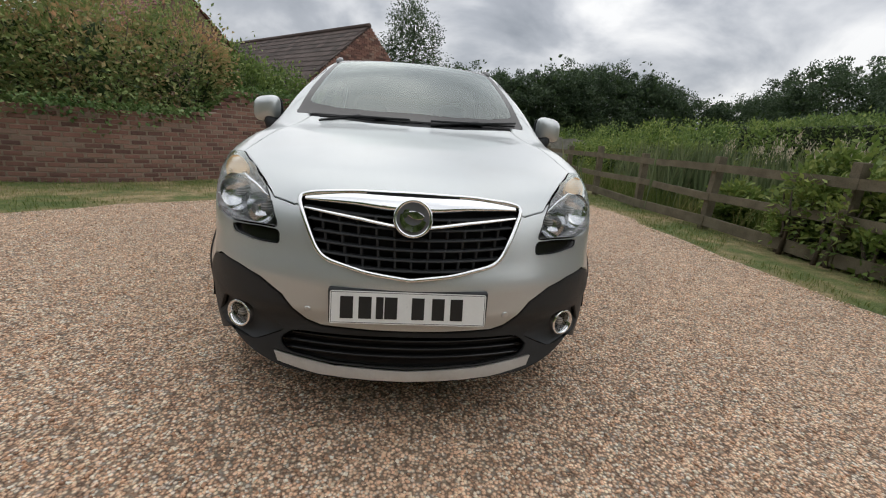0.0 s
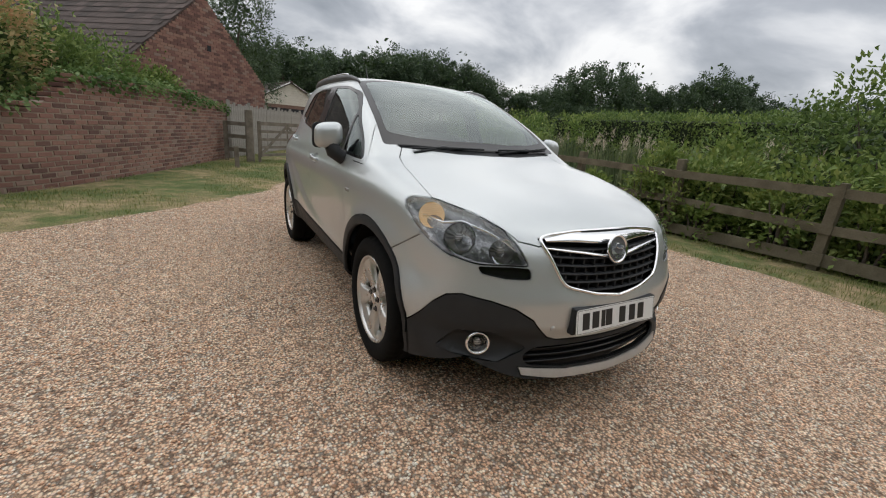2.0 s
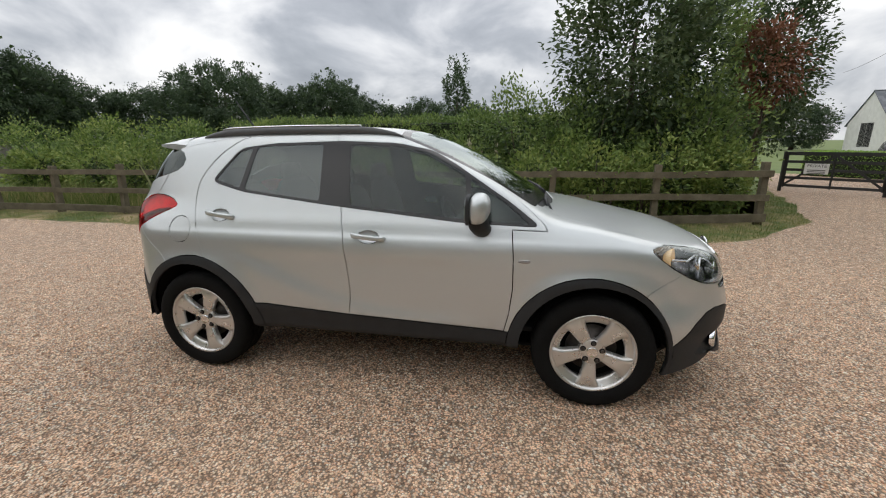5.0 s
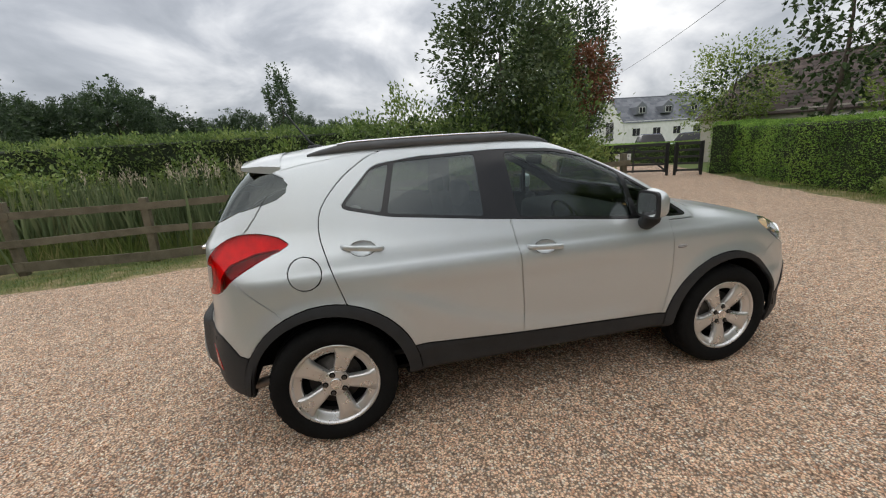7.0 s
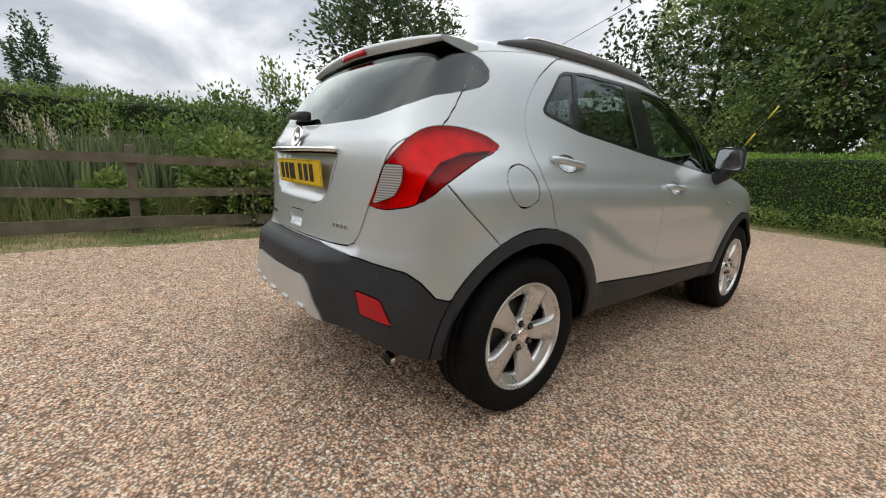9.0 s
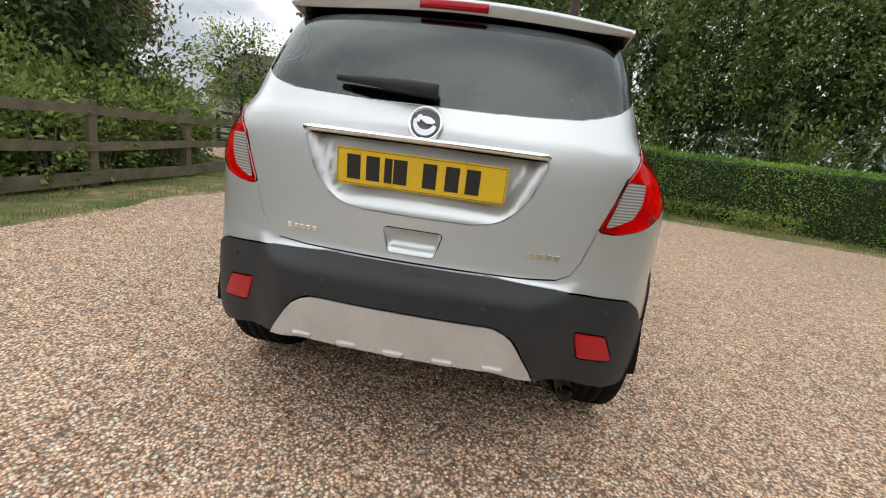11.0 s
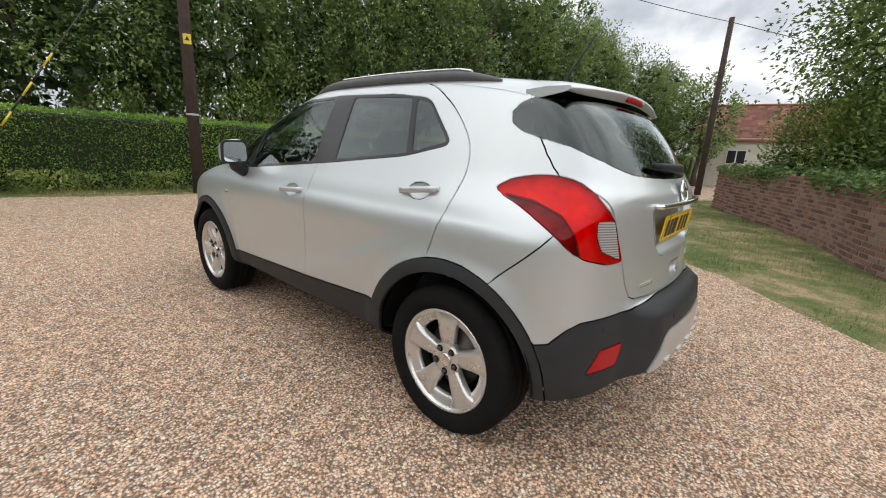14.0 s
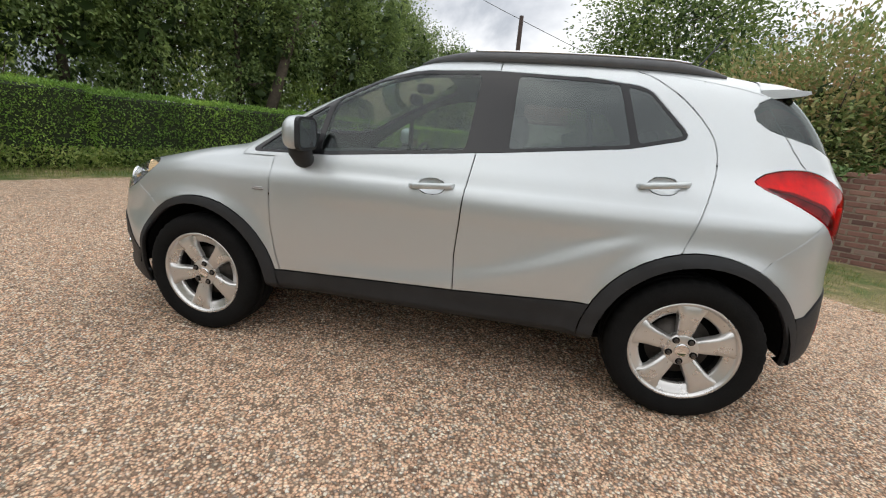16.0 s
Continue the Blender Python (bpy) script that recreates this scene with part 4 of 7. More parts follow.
me.loops.add(faces.size)
me.loops.foreach_set("vertex_index", faces.astype(np.int32).ravel())
me.polygons.add(len(faces))
me.polygons.foreach_set("loop_start", np.arange(0, faces.size, 3, dtype=np.int32))
me.polygons.foreach_set("use_smooth", [True] * len(faces))
me.update(calc_edges=True)
tagged(link("gravel_stones", me, M_stone), "loose brown and cream pebbles on the drive", "gravel", kind="stuff")


# ---- fence ----
FENCE = [(-4.5, -13.4), (-4.52, -11.6), (-4.54, -9.8), (-4.56, -8.0), (-4.6, -6.15), (-4.62, -4.3), (-4.62, -2.4), (-4.72, -.5), (-4.8, 1.35), (-5.03, 3.22), (-5.36, 5.12)]


def plank(a, b, high, thick, warp=.006):
    """A sawn board between two points, slightly bowed."""
    a, b = Vector(a), Vector(b)
    n = 6
    side = (b - a).cross(Vector((0, 0, 1))).normalized()
    bm = bmesh.new()
    rows = []
    for i in range(n + 1):
        p = a.lerp(b, i / n) + Vector((0, 0, noise.noise(a * 3 + Vector((i, 0, 0))) * warp)) + side * noise.noise(a * 5 + Vector((0, i, 0))) * warp
        rows.append([bm.verts.new(p + side * thick / 2 * u + Vector((0, 0, high / 2 * v))) for u, v in ((-1, -1), (1, -1), (1, 1), (-1, 1))])
    for p, q in zip(rows, rows[1:]):
        for k in range(4):
            bm.faces.new((p[k], p[(k + 1) % 4], q[(k + 1) % 4], q[k]))
    bm.faces.new(rows[0][::-1])
    bm.faces.new(rows[-1])
    return bm


fence = thing("fence", "weathered timber post and rail fence beside the drive", "fence")
for i, (x, y) in enumerate(FENCE):
    h = 1.10 + .05 * math.sin(i * 2.1)
    bm = block((x - .06, y - .055, -.05), (x + .06, y + .055, h), .012)
    for v in bm.verts:
        v.co.x += (v.co.z) * .03 * math.sin(i * 1.7)
        v.co.y += (v.co.z) * .025 * math.cos(i * 2.3)
    part("post", bm, M_rail, fence)
for (x0, y0), (x1, y1) in zip(FENCE, FENCE[1:]):
    for z, hi in ((.93, .11), (.52, .11), (.12, .15)):
        off = .075
        j = .02 * math.sin(y0 * 5 + z * 9)
        part("rail", plank((x0 + off, y0 - .08, z + j), (x1 + off, y1 + .08, z - j), hi, .035), M_rail, fence)

# ---- five-barred gate across the drive ----
def gate(x0, y0, x1, y1, high, mat, name, label, bars=5, brace=True, post_mat=None, sign=False):
    g = thing(name, label, "gate")
    a, b = Vector((x0, y0, 0)), Vector((x1, y1, 0))
    d = (b - a).normalized()
    for p in (a, b):
        part("gate_post", block((p.x - .036, p.y - .036, -.05), (p.x + .036, p.y + .036, high + .06), .008), post_mat or mat, g)
    a2, b2 = a + d * .065, b - d * .065
    for k in range(bars):
        z = .18 + (high - .18) * k / (bars - 1)
        part("gate_bar", plank((a2.x, a2.y, z), (b2.x, b2.y, z), .075 if k < bars - 1 else .10, .035, 0), mat, g)
    for t in (0, .5, 1) if brace else (0, 1):
        p = a2.lerp(b2, t)
        part("gate_stile", block((p.x - .02, p.y - .02, .12), (p.x + .02, p.y + .02, high + .04), .006), mat, g)
    if brace:
        part("gate_brace", plank((a2.x, a2.y, .2), (a2.lerp(b2, .5).x, a2.lerp(b2, .5).y, high - .04), .08, .03, 0), mat, g)
        part("gate_brace", plank((b2.x, b2.y, .2), (a2.lerp(b2, .5).x, a2.lerp(b2, .5).y, high - .04), .08, .03, 0), mat, g)
    if sign:
        s = a2.lerp(b2, .33)
        m = Matrix.Translation((s.x, s.y, high * .62)) @ (d.to_track_quat("X", "Z").to_matrix().to_4x4()) @ pose(0, 0, 0, 90, 0, 0) @ Matrix.Translation((0, 0, .05))
        board = part("sign_board", prism(rounded([(-.27, -.15), (.27, -.15), (.27, .15), (-.27, .15)], .01, 2), 0, .008), M_sign_white, g, "white sign with black word and bars", m=m)
        cu = bpy.data.curves.new("sign_word", "FONT")
        cu.body, cu.size, cu.align_x, cu.extrude = "PRIVATE", .115, "CENTER", .001
        w = new("sign_word", cu)
        cu.materials.append(M_ink)
        w.parent, w.matrix_basis = board, Matrix.Translation((0, .045, .010))
        for k in range(3):
            part("sign_bar", prism([(-.2, -.03 - .045 * k), (.2, -.03 - .045 * k), (.2, -.05 - .045 * k), (-.2, -.05 - .045 * k)][::-1], .0085, .0095), M_ink, board)
    return g


gate(-11.3, 8.55, -9.95, 10.35, 1.12, M_black_gate, "gate", "wide black timber field gate across the drive", sign=True)
gate(-9.8, 10.55, -9.35, 11.25, 1.12, M_black_gate, "gate", "narrow black timber gate leaf beside a post", brace=False)
gate(.30, -9.62, -1.45, -11.15, 1.05, M_oldgate, "gate", "old weathered brown timber field gate standing in the grass", brace=True)
rails = thing("garden_fence", "short brown rail fence joining the wall to a stout gate post", "fence")
part("post", block((1.07, -9.98, -.05), (1.17, -9.88, 1.05), .01), M_oldgate, rails)
part("gate_post", block((.45, -9.59, -.05), (.65, -9.39, 1.38), .03, 2, .06), M_oldgate, rails, "stout square gate post")
for z in (.30, .66, 1.0):
    part("rail", plank((1.12, -9.93, z), (.55, -9.50, z), .10, .035), M_oldgate, rails)
stump = thing("post_stump", "short sawn timber post standing in the grass", "post")
part("stump", block((.92, -8.15, -.05), (1.02, -8.05, .50), .012), M_oldgate, stump)
boards = thing("board_fence", "tall grey close-boarded fence running past the barn", "fence")
board_mesh = []
for k in range(3):
    bm = block((-.068, -.012, 0), (.068, .012, 1.50 + .03 * k), .004, 1)
    me = bpy.data.meshes.new("board")
    bm.normal_update()
    bm.to_mesh(me)
    bm.free()
    me.materials.append(M_greywood)
    board_mesh.append(me)
for k in range(52):
    x, y = .95 - .0644 * k, -10.5 - .1365 * k
    link("board", board_mesh[k * 7 % 3], None, boards, "", pose(x, y, -.02 * (k % 2), 0, 0, 64.7 + 2 * math.sin(k * 2.3)))
for k in range(6):
    x, y = .99 - .0644 * 10 * k, -10.48 - .1365 * 10 * k
    part("fence_post", block((x - .045, y - .045, -.05), (x + .045, y + .045, 1.62), .008), M_greywood, boards)
panels = thing("board_fence", "grey panel fence beside the far track", "fence")
for k in range(14):
    x, y = -7.6 - k * .33, -20.5 - k * .05
    part("board", block((x - .16, y - .015, 0), (x + .16, y + .015, 1.5 + .04 * math.sin(k * 2.1)), .004), M_greywood, panels)

# ---- brick wall ----
WALL = [(12.5, -.55), (11, -1.15), (9, -2.15), (7.2, -2.85), (5.7, -3.2), (4.75, -3.65), (3.9, -4.45), (3.2, -5.65), (2.4, -7.45), (1.75, -9.0), (1.05, -10.75)]
wx = curve([(i, p[0]) for i, p in enumerate(WALL)])
wy = curve([(i, p[1]) for i, p in enumerate(WALL)])
us = np.linspace(0, len(WALL) - 1, 1500)
path_xy = np.column_stack([wx(us), wy(us)])
run = np.concatenate([[0], np.cumsum(np.hypot(*np.diff(path_xy, axis=0).T))])


def wall_at(s):
    return np.array([np.interp(s, run, path_xy[:, 0]), np.interp(s, run, path_xy[:, 1])])


def wall_high(s):
    x, y = wall_at(s)
    return 1.17 + .50 * float(ramp(-4.5, -5.6, y)) - .28 * float(ramp(-7.5, -10.5, y))


wall = tagged(new("wall_garden"), "old red brick garden wall with worn mortar, curving round the verge", kind="structure")
core = bmesh.new()
rows = []
for s in np.linspace(0, run[-1], 160):
    p, q = wall_at(s), wall_at(min(s + .05, run[-1])) - wall_at(max(s - .05, 0))
    q /= np.linalg.norm(q)
    nrm = np.array([-q[1], q[0]])
    h = wall_high(s) - .085
    rows.append([core.verts.new((p[0] + nrm[0] * o, p[1] + nrm[1] * o, z)) for o, z in ((-.10, -.05), (.10, -.05), (.10, h), (-.10, h))])
for p, q in zip(rows, rows[1:]):
    for k in range(4):
        core.faces.new((p[k], p[(k + 1) % 4], q[(k + 1) % 4], q[k]))
core.faces.new(rows[0][::-1])
core.faces.new(rows[-1])
bmesh.ops.recalc_face_normals(core, faces=core.faces[:])
part("mortar_core", core, M_mortar, wall, "recessed mortar")
brick_mesh = []
for k in range(4):
    b = block((-.1, -.108, -.0285), (.1, .108, .0285), .004, 1)
    for v in b.verts:
        v.co += noise.noise_vector(v.co * 9 + Vector((k * 7, 0, 0))) * .003
    me = bpy.data.meshes.new("brick")
    b.normal_update()
    b.to_mesh(me)
    b.free()
    me.materials.append(M_brick_one)
    brick_mesh.append(me)
BRICKS, joined = [], bmesh.new()
stretch = (8.2, 13.4)
s_len = .225
for c in range(25):
    z = .035 + c * .075
    s = .11 * (c % 2) + .03
    while s < run[-1] - .1:
        if z + .03 < wall_high(s) + .01:
            BRICKS.append((s, z))
        s += s_len
near_ones = [b for b in BRICKS if stretch[0] < b[0] < stretch[1]]
near_ones = set(near_ones[::max(1, len(near_ones) // 300 + 1)]) if len(near_ones) > 300 else set(near_ones)


def brick_pose(s, z):
    p, q = wall_at(s), wall_at(min(s + .08, run[-1])) - wall_at(max(s - .08, 0))
    return pose(p[0] + rng.normal(0, .002), p[1] + rng.normal(0, .002), z + rng.normal(0, .0015), rng.normal(0, .7), rng.normal(0, .5), math.degrees(math.atan2(q[1], q[0])) + rng.normal(0, .6))


for s, z in BRICKS:
    m = brick_pose(s, z)
    if (s, z) not in near_ones:
        b = brick_mesh[int(rng.integers(4))]
        v0 = [joined.verts.new(m @ v.co) for v in b.vertices]
        for f in b.polygons:
            joined.faces.new([v0[k] for k in f.vertices])
rest = part("bricks", joined, M_brick, wall, "weathered red bricks")
tagged(rest, kind="stuff")


# ---- plants ----
def clump_points(n_clumps, per, c, r, rng, fill=.55, spread=.28):
    """Points of leaves in clumps within an uneven ellipsoid, with outward directions."""
    d = unit(rng, n_clumps)
    rad = rng.uniform(fill, 1, n_clumps) ** .6
    uneven = np.array([1 + .28 * noise.noise(Vector(v) * 2.3 + Vector((c[0], c[1], 0))) for v in d])
    cen = d * (rad * uneven)[:, None]
    pts = np.repeat(cen, per, 0) + np.clip(rng.normal(0, spread, (n_clumps * per, 3)), -1.5 * spread, 1.5 * spread) * rng.uniform(.35, 1, (n_clumps, 1)).repeat(per, 0)
    out = np.repeat(d, per, 0) + rng.normal(0, .6, (n_clumps * per, 3))
    out[:, 2] -= .1
    return np.array(c) + pts * np.array(r), out


def leaf_cloud(name, pts, out, length, width, mat, parent=None, label=""):
    return link(name, leaves(name, pts, out, unit(rng, len(pts)) + np.array([0, 0, 1.1]), length, width, rng), mat, parent, label)


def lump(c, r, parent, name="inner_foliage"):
    """Large leaves, coloured dark to paint the shade inside a bush or crown."""
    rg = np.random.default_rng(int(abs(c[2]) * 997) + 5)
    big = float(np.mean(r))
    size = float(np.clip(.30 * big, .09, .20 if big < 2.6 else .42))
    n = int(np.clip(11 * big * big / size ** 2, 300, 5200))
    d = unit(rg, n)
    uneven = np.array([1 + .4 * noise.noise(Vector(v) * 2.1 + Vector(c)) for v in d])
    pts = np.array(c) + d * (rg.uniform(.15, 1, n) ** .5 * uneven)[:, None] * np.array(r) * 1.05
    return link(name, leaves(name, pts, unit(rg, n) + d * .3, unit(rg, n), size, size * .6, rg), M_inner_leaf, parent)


def limbs(parent, base, height, r0, spread, n, rg, forks=2, lean=(0, 0)):
    """A tapered trunk and its limbs; returns the limbs' ends."""
    top = Vector(base) + Vector((lean[0], lean[1], height))
    pts = [Vector(base).lerp(top, t) + Vector((rg.normal(0, .04), rg.normal(0, .04), 0)) * height * .25 * (t > 0) for t in np.linspace(0, 1, 7)]
    bm = tube(pts, [r0 * (1 - .75 * t) * (1.35 if t == 0 else 1) for t in np.linspace(0, 1, 7)], 10)
    part("trunk", bm, M_bark, parent, "", True)
    ends = []
    for k in range(n):
        t = rg.uniform(.35, .98)
        p = pts[int(t * 6)].lerp(pts[min(int(t * 6) + 1, 6)], t * 6 % 1)
        a = 2 * math.pi * (k / n) + rg.uniform(-.4, .4)
        e = p + Vector((math.cos(a) * spread, math.sin(a) * spread, rg.uniform(.15, .5) * spread)) * rg.uniform(.5, 1)
        mid = p.lerp(e, .5) + Vector((0, 0, .12 * spread))
        bm = tube([p, mid, e], [r0 * .34 * (1.1 - t), r0 * .22 * (1.1 - t), r0 * .07], 6)
        ends += [e, mid]
        for _ in range(forks):
            q = mid.lerp(e, rg.uniform(.2, .9))
            e2 = q + Vector((rg.normal(0, .35), rg.normal(0, .35), rg.uniform(.05, .4))) * spread * .6
            tube([q, q.lerp(e2, .5) + Vector((0, 0, .03)), e2], [r0 * .12, r0 * .08, r0 * .03], 5, bm)
            ends.append(e2)
        part("limb", bm, M_bark, parent, "", True)
    return ends


def tree(base, height, crown_r, mat, label, seed, leaf=.13, n_clump=170, per=34, trunk=.16, low=.35, core=.6, squash=1.0, lean=(0, 0), spread=.22, category="tree", group=""):
    rg = np.random.default_rng(seed)
    t = thing("tree", label, category, group, Matrix.Translation(base))
    limbs(t, (0, 0, -.1), height * .72, trunk, crown_r * .8, 9, rg, lean=lean)
    cz = height * (low + 1) / 2
    r = (crown_r, crown_r * squash, height * (1 - low) / 2)
    c = (lean[0] * .8, lean[1] * .8, cz)
    pts, out = clump_points(n_clump, per, c, r, rg, .35, spread)
    keep = pts[:, 2] > height * low * .6
    leaf_cloud("crown", pts[keep], out[keep], leaf, leaf * .52, mat, t)
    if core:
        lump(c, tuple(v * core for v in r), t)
    return t


def bush(c, r, mat, label, n_clump, per, leaf, seed, core=.72, spread=.25, category="shrub", name="bush", group=""):
    rg = np.random.default_rng(seed)
    t = thing(name, label, category, group, Matrix.Translation((c[0], c[1], 0)))
    pts, out = clump_points(n_clump, per, (0, 0, c[2]), r, rg, .5, spread)
    pts[:, 2] = np.maximum(pts[:, 2], .02)
    out[:, 2] += .35
    leaf_cloud("foliage", pts, out, leaf, leaf * .55, mat, t)
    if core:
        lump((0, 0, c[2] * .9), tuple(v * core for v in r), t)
    for k in range(5):
        a = k * 1.3 + seed
        stem = tube([(.1 * math.cos(a), .1 * math.sin(a), -.05), (r[0] * .3 * math.cos(a), r[1] * .3 * math.sin(a), c[2] * .6), (r[0] * .7 * math.cos(a), r[1] * .7 * math.sin(a), c[2] + r[2] * .5)],
             [.03, .02, .006], 5)
        part("stem", stem, M_bark, t, "", True)
    return t


def hedge(name, pts, wide, high, mat, label, density, leaf, seed, rough=.05, tall=None, category="hedge"):
    """A clipped hedge along points: a solid core, coloured dark as inner shade, clad in small leaves."""
    rg = np.random.default_rng(seed)
    h = thing(name, label, category)
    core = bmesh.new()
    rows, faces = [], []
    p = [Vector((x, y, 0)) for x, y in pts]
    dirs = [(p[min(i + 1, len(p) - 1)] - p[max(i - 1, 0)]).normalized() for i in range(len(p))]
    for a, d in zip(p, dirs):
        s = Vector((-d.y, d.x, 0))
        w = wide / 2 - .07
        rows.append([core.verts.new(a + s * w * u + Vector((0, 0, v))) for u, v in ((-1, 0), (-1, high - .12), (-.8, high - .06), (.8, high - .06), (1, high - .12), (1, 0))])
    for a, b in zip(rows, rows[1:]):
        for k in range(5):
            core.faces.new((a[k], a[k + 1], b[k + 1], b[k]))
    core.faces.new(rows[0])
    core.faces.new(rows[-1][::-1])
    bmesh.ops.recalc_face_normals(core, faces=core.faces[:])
    part("dense_core", core, M_hedge_shade, h)
    P, O = [], []
    for a, b in zip(p, p[1:]):
        L = (b - a).length
        d = (b - a) / L
        s = Vector((-d.y, d.x, 0))
        for off, nrm, span, up in ((-wide / 2, -s, high, False), (wide / 2, s, high, False), (0, Vector((0, 0, 1)), wide, True)):
            n = int(L * span * density * (.45 if off > 0 else 1))
            t = rg.uniform(0, 1, n)
            v = rg.uniform(0, 1, n)
            base = np.array(a)[None] + np.outer(t * L, np.array(d))
            if up:
                q = base + np.outer((v - .5) * wide, np.array(s)) + np.array([0, 0, high])
            else:
                q = base + np.array(s)[None] * off + np.outer(v * high, [0, 0, 1])
            bump = np.array([noise.noise(Vector(w) * 1.9) * .8 + noise.noise(Vector(w) * 6) * .4 for w in q])
            q = q + np.outer(bump * rough * 1.6, np.array(nrm)) + rg.normal(0, rough * .5, q.shape)
            P.append(q)
            O.append(np.array(nrm)[None] * .7 + rg.normal(0, .55, q.shape) + np.array([0, 0, .35]))
    for a, d, way in ((p[0], dirs[0], -1), (p[-1], dirs[-1], 1)):
        n = int(wide * high * density)
        q = np.array(a)[None] + np.outer((rg.uniform(0, 1, n) - .5) * wide, (-d.y, d.x, 0)) + np.outer(rg.uniform(0, high, n), (0, 0, 1)) + rg.normal(0, rough * .6, (n, 3))
        P.append(q)
        O.append(np.array(d)[None] * way * .7 + rg.normal(0, .55, q.shape) + np.array([0, 0, .35]))
    P, O = np.concatenate(P), np.concatenate(O)
    leaf_cloud("foliage", P, O, leaf, leaf * .5, mat, h)
    return h


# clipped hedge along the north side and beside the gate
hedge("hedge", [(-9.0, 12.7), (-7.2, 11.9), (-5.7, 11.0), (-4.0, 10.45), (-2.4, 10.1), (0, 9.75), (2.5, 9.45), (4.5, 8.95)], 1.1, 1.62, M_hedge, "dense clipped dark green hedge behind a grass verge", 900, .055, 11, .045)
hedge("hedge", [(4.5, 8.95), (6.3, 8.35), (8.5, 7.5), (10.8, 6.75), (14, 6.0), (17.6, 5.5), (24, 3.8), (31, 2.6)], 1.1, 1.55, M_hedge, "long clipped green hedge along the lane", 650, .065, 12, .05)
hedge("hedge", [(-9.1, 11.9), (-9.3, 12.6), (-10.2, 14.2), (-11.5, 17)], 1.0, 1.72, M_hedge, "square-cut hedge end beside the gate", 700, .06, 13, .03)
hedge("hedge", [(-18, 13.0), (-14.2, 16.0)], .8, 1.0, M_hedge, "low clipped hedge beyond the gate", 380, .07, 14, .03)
# wild hedge behind the pond
hedge("hedge", [(-12.9, -11), (-12.8, -8), (-12.4, -2), (-11.8, 4), (-11.6, 6)], 1.8, 2.25, M_bush, "broad untrimmed field hedge behind the pond", 260, .12, 15, .16)

# woodland behind the north hedge: a few grown trees, repeated
WOODS = [(-3.2, 16.8, 9.6, 2), (-.6, 14.4, 8.2, 0), (1.9, 14.0, 9.2, 1), (4.4, 13.4, 9.8, 2), (6.7, 12.2, 9.2, 0), (9.0, 11.6, 9.8, 1), (11.4, 10.2, 8.8, 2), (13.6, 10.4, 9.8, 0), (16.0, 9.0, 8.8, 1),
         (-4.8, 15.8, 9.4, 1), (3.0, 17.5, 11, 0), (7.5, 16.5, 11.5, 1), (11.5, 15, 11.5, 2), (-1.5, 19, 11, 1), (16, 13, 11, 0), (19.5, 9.4, 7.6, 2), (17.6, 8.2, 9.4, 1), (20.8, 7.2, 7.8, 0), (23.5, 8.0, 8.0, 1), (24.5, 6.0, 7.2, 2), (28, 5.4, 7.0, 0)]
kinds = [tree((0, 0, 0), 9.0, 2.3, M_wood_leaf, "tall dark broadleaf tree in the wood behind the hedge", 31 + k, .15, 130, 130, .17, .06, .90, 1.0, (.3 * (k - 1), .2), .16, "tree", "woodland trees") for k in range(3)]
used = [False] * 3
for i, (x, y, h, k) in enumerate(WOODS):
    m = pose(x, y, 0, 0, 0, i * 67) @ Matrix.Diagonal((1.0 + .12 * math.sin(i), 1.0, h / 9.0, 1))
    if used[k]:
        o = copy_thing(kinds[k], m)
        o.matrix_basis = m
    else:
        kinds[k].matrix_basis = m
        used[k] = True
for i, (x, y, r, h) in enumerate(((-4.6, 12.6, .9, 2.9), (-2.6, 12.2, .8, 3.4), (4.0, 11.0, .9, 2.8), (8.6, 9.6, .8, 2.5), (12.5, 8.2, .8, 2.6), (.9, 11.8, .7, 2.3))):
    bush((x, y, h * .5), (r, r, h * .55), M_bramble if i % 2 else M_light_leaf, "leafy young shrub growing over the hedge", 60, 26, .11, 60 + i, .5, .3)
lean = thing("fallen_limb", "bare grey trunk leaning among the wood", "tree trunk")
part("trunk", tube([(11.0, 8.9, 1.5), (12.6, 9.0, 4.2), (14.6, 9.2, 7.6)], [.20, .17, .12], 10), M_bark, lean, "", True)
part("limb", tube([(12.6, 9.0, 4.2), (13.8, 8.6, 5.2), (15.6, 8.3, 5.4)], [.08, .06, .03], 8), M_bark, lean, "", True)

# trees beyond the pond and round the field, 35 to 60 m away
FAR = [(-168, 46, 8.2, 5.0), (-163, 44, 8.5, 5.2), (-158, 45, 9.3, 5.6), (-152.5, 46, 9.4, 5.0), (-147.5, 47, 8.6, 4.2), (-143, 50, 7.0, 4.2), (-138, 50, 6.9, 4.0), (-133.5, 45, 7.2, 3.6), (-129.5, 42, 8.8, 4.6), (-125, 46, 7.2, 3.8),
       (-120.5, 46, 7.4, 3.6), (-116.5, 44, 8.4, 4.0), (-112.5, 48, 6.8, 4.0), (-108, 50, 5.8, 3.6), (-103.5, 46, 6.4, 3.0), (-97, 50, 6.2, 3.4), (-92, 52, 5.5, 3.4), (-173, 40, 8.0, 4.5), (-178, 44, 8.4, 4.5), (172, 48, 7.5, 4.5),
       (-66, 60, 7.0, 5.0), (-60, 80, 7.0, 5.0), (-47, 84, 8.0, 5.0), (70, 50, 8, 4), (76, 55, 7.5, 4), (84, 60, 7.5, 4), (98, 52, 9, 5), (106, 46, 8, 5), (116, 46, 8, 5), (126, 46, 8, 5), (138, 46, 8, 5), (150, 48, 7, 5), (162, 50, 7, 5)]
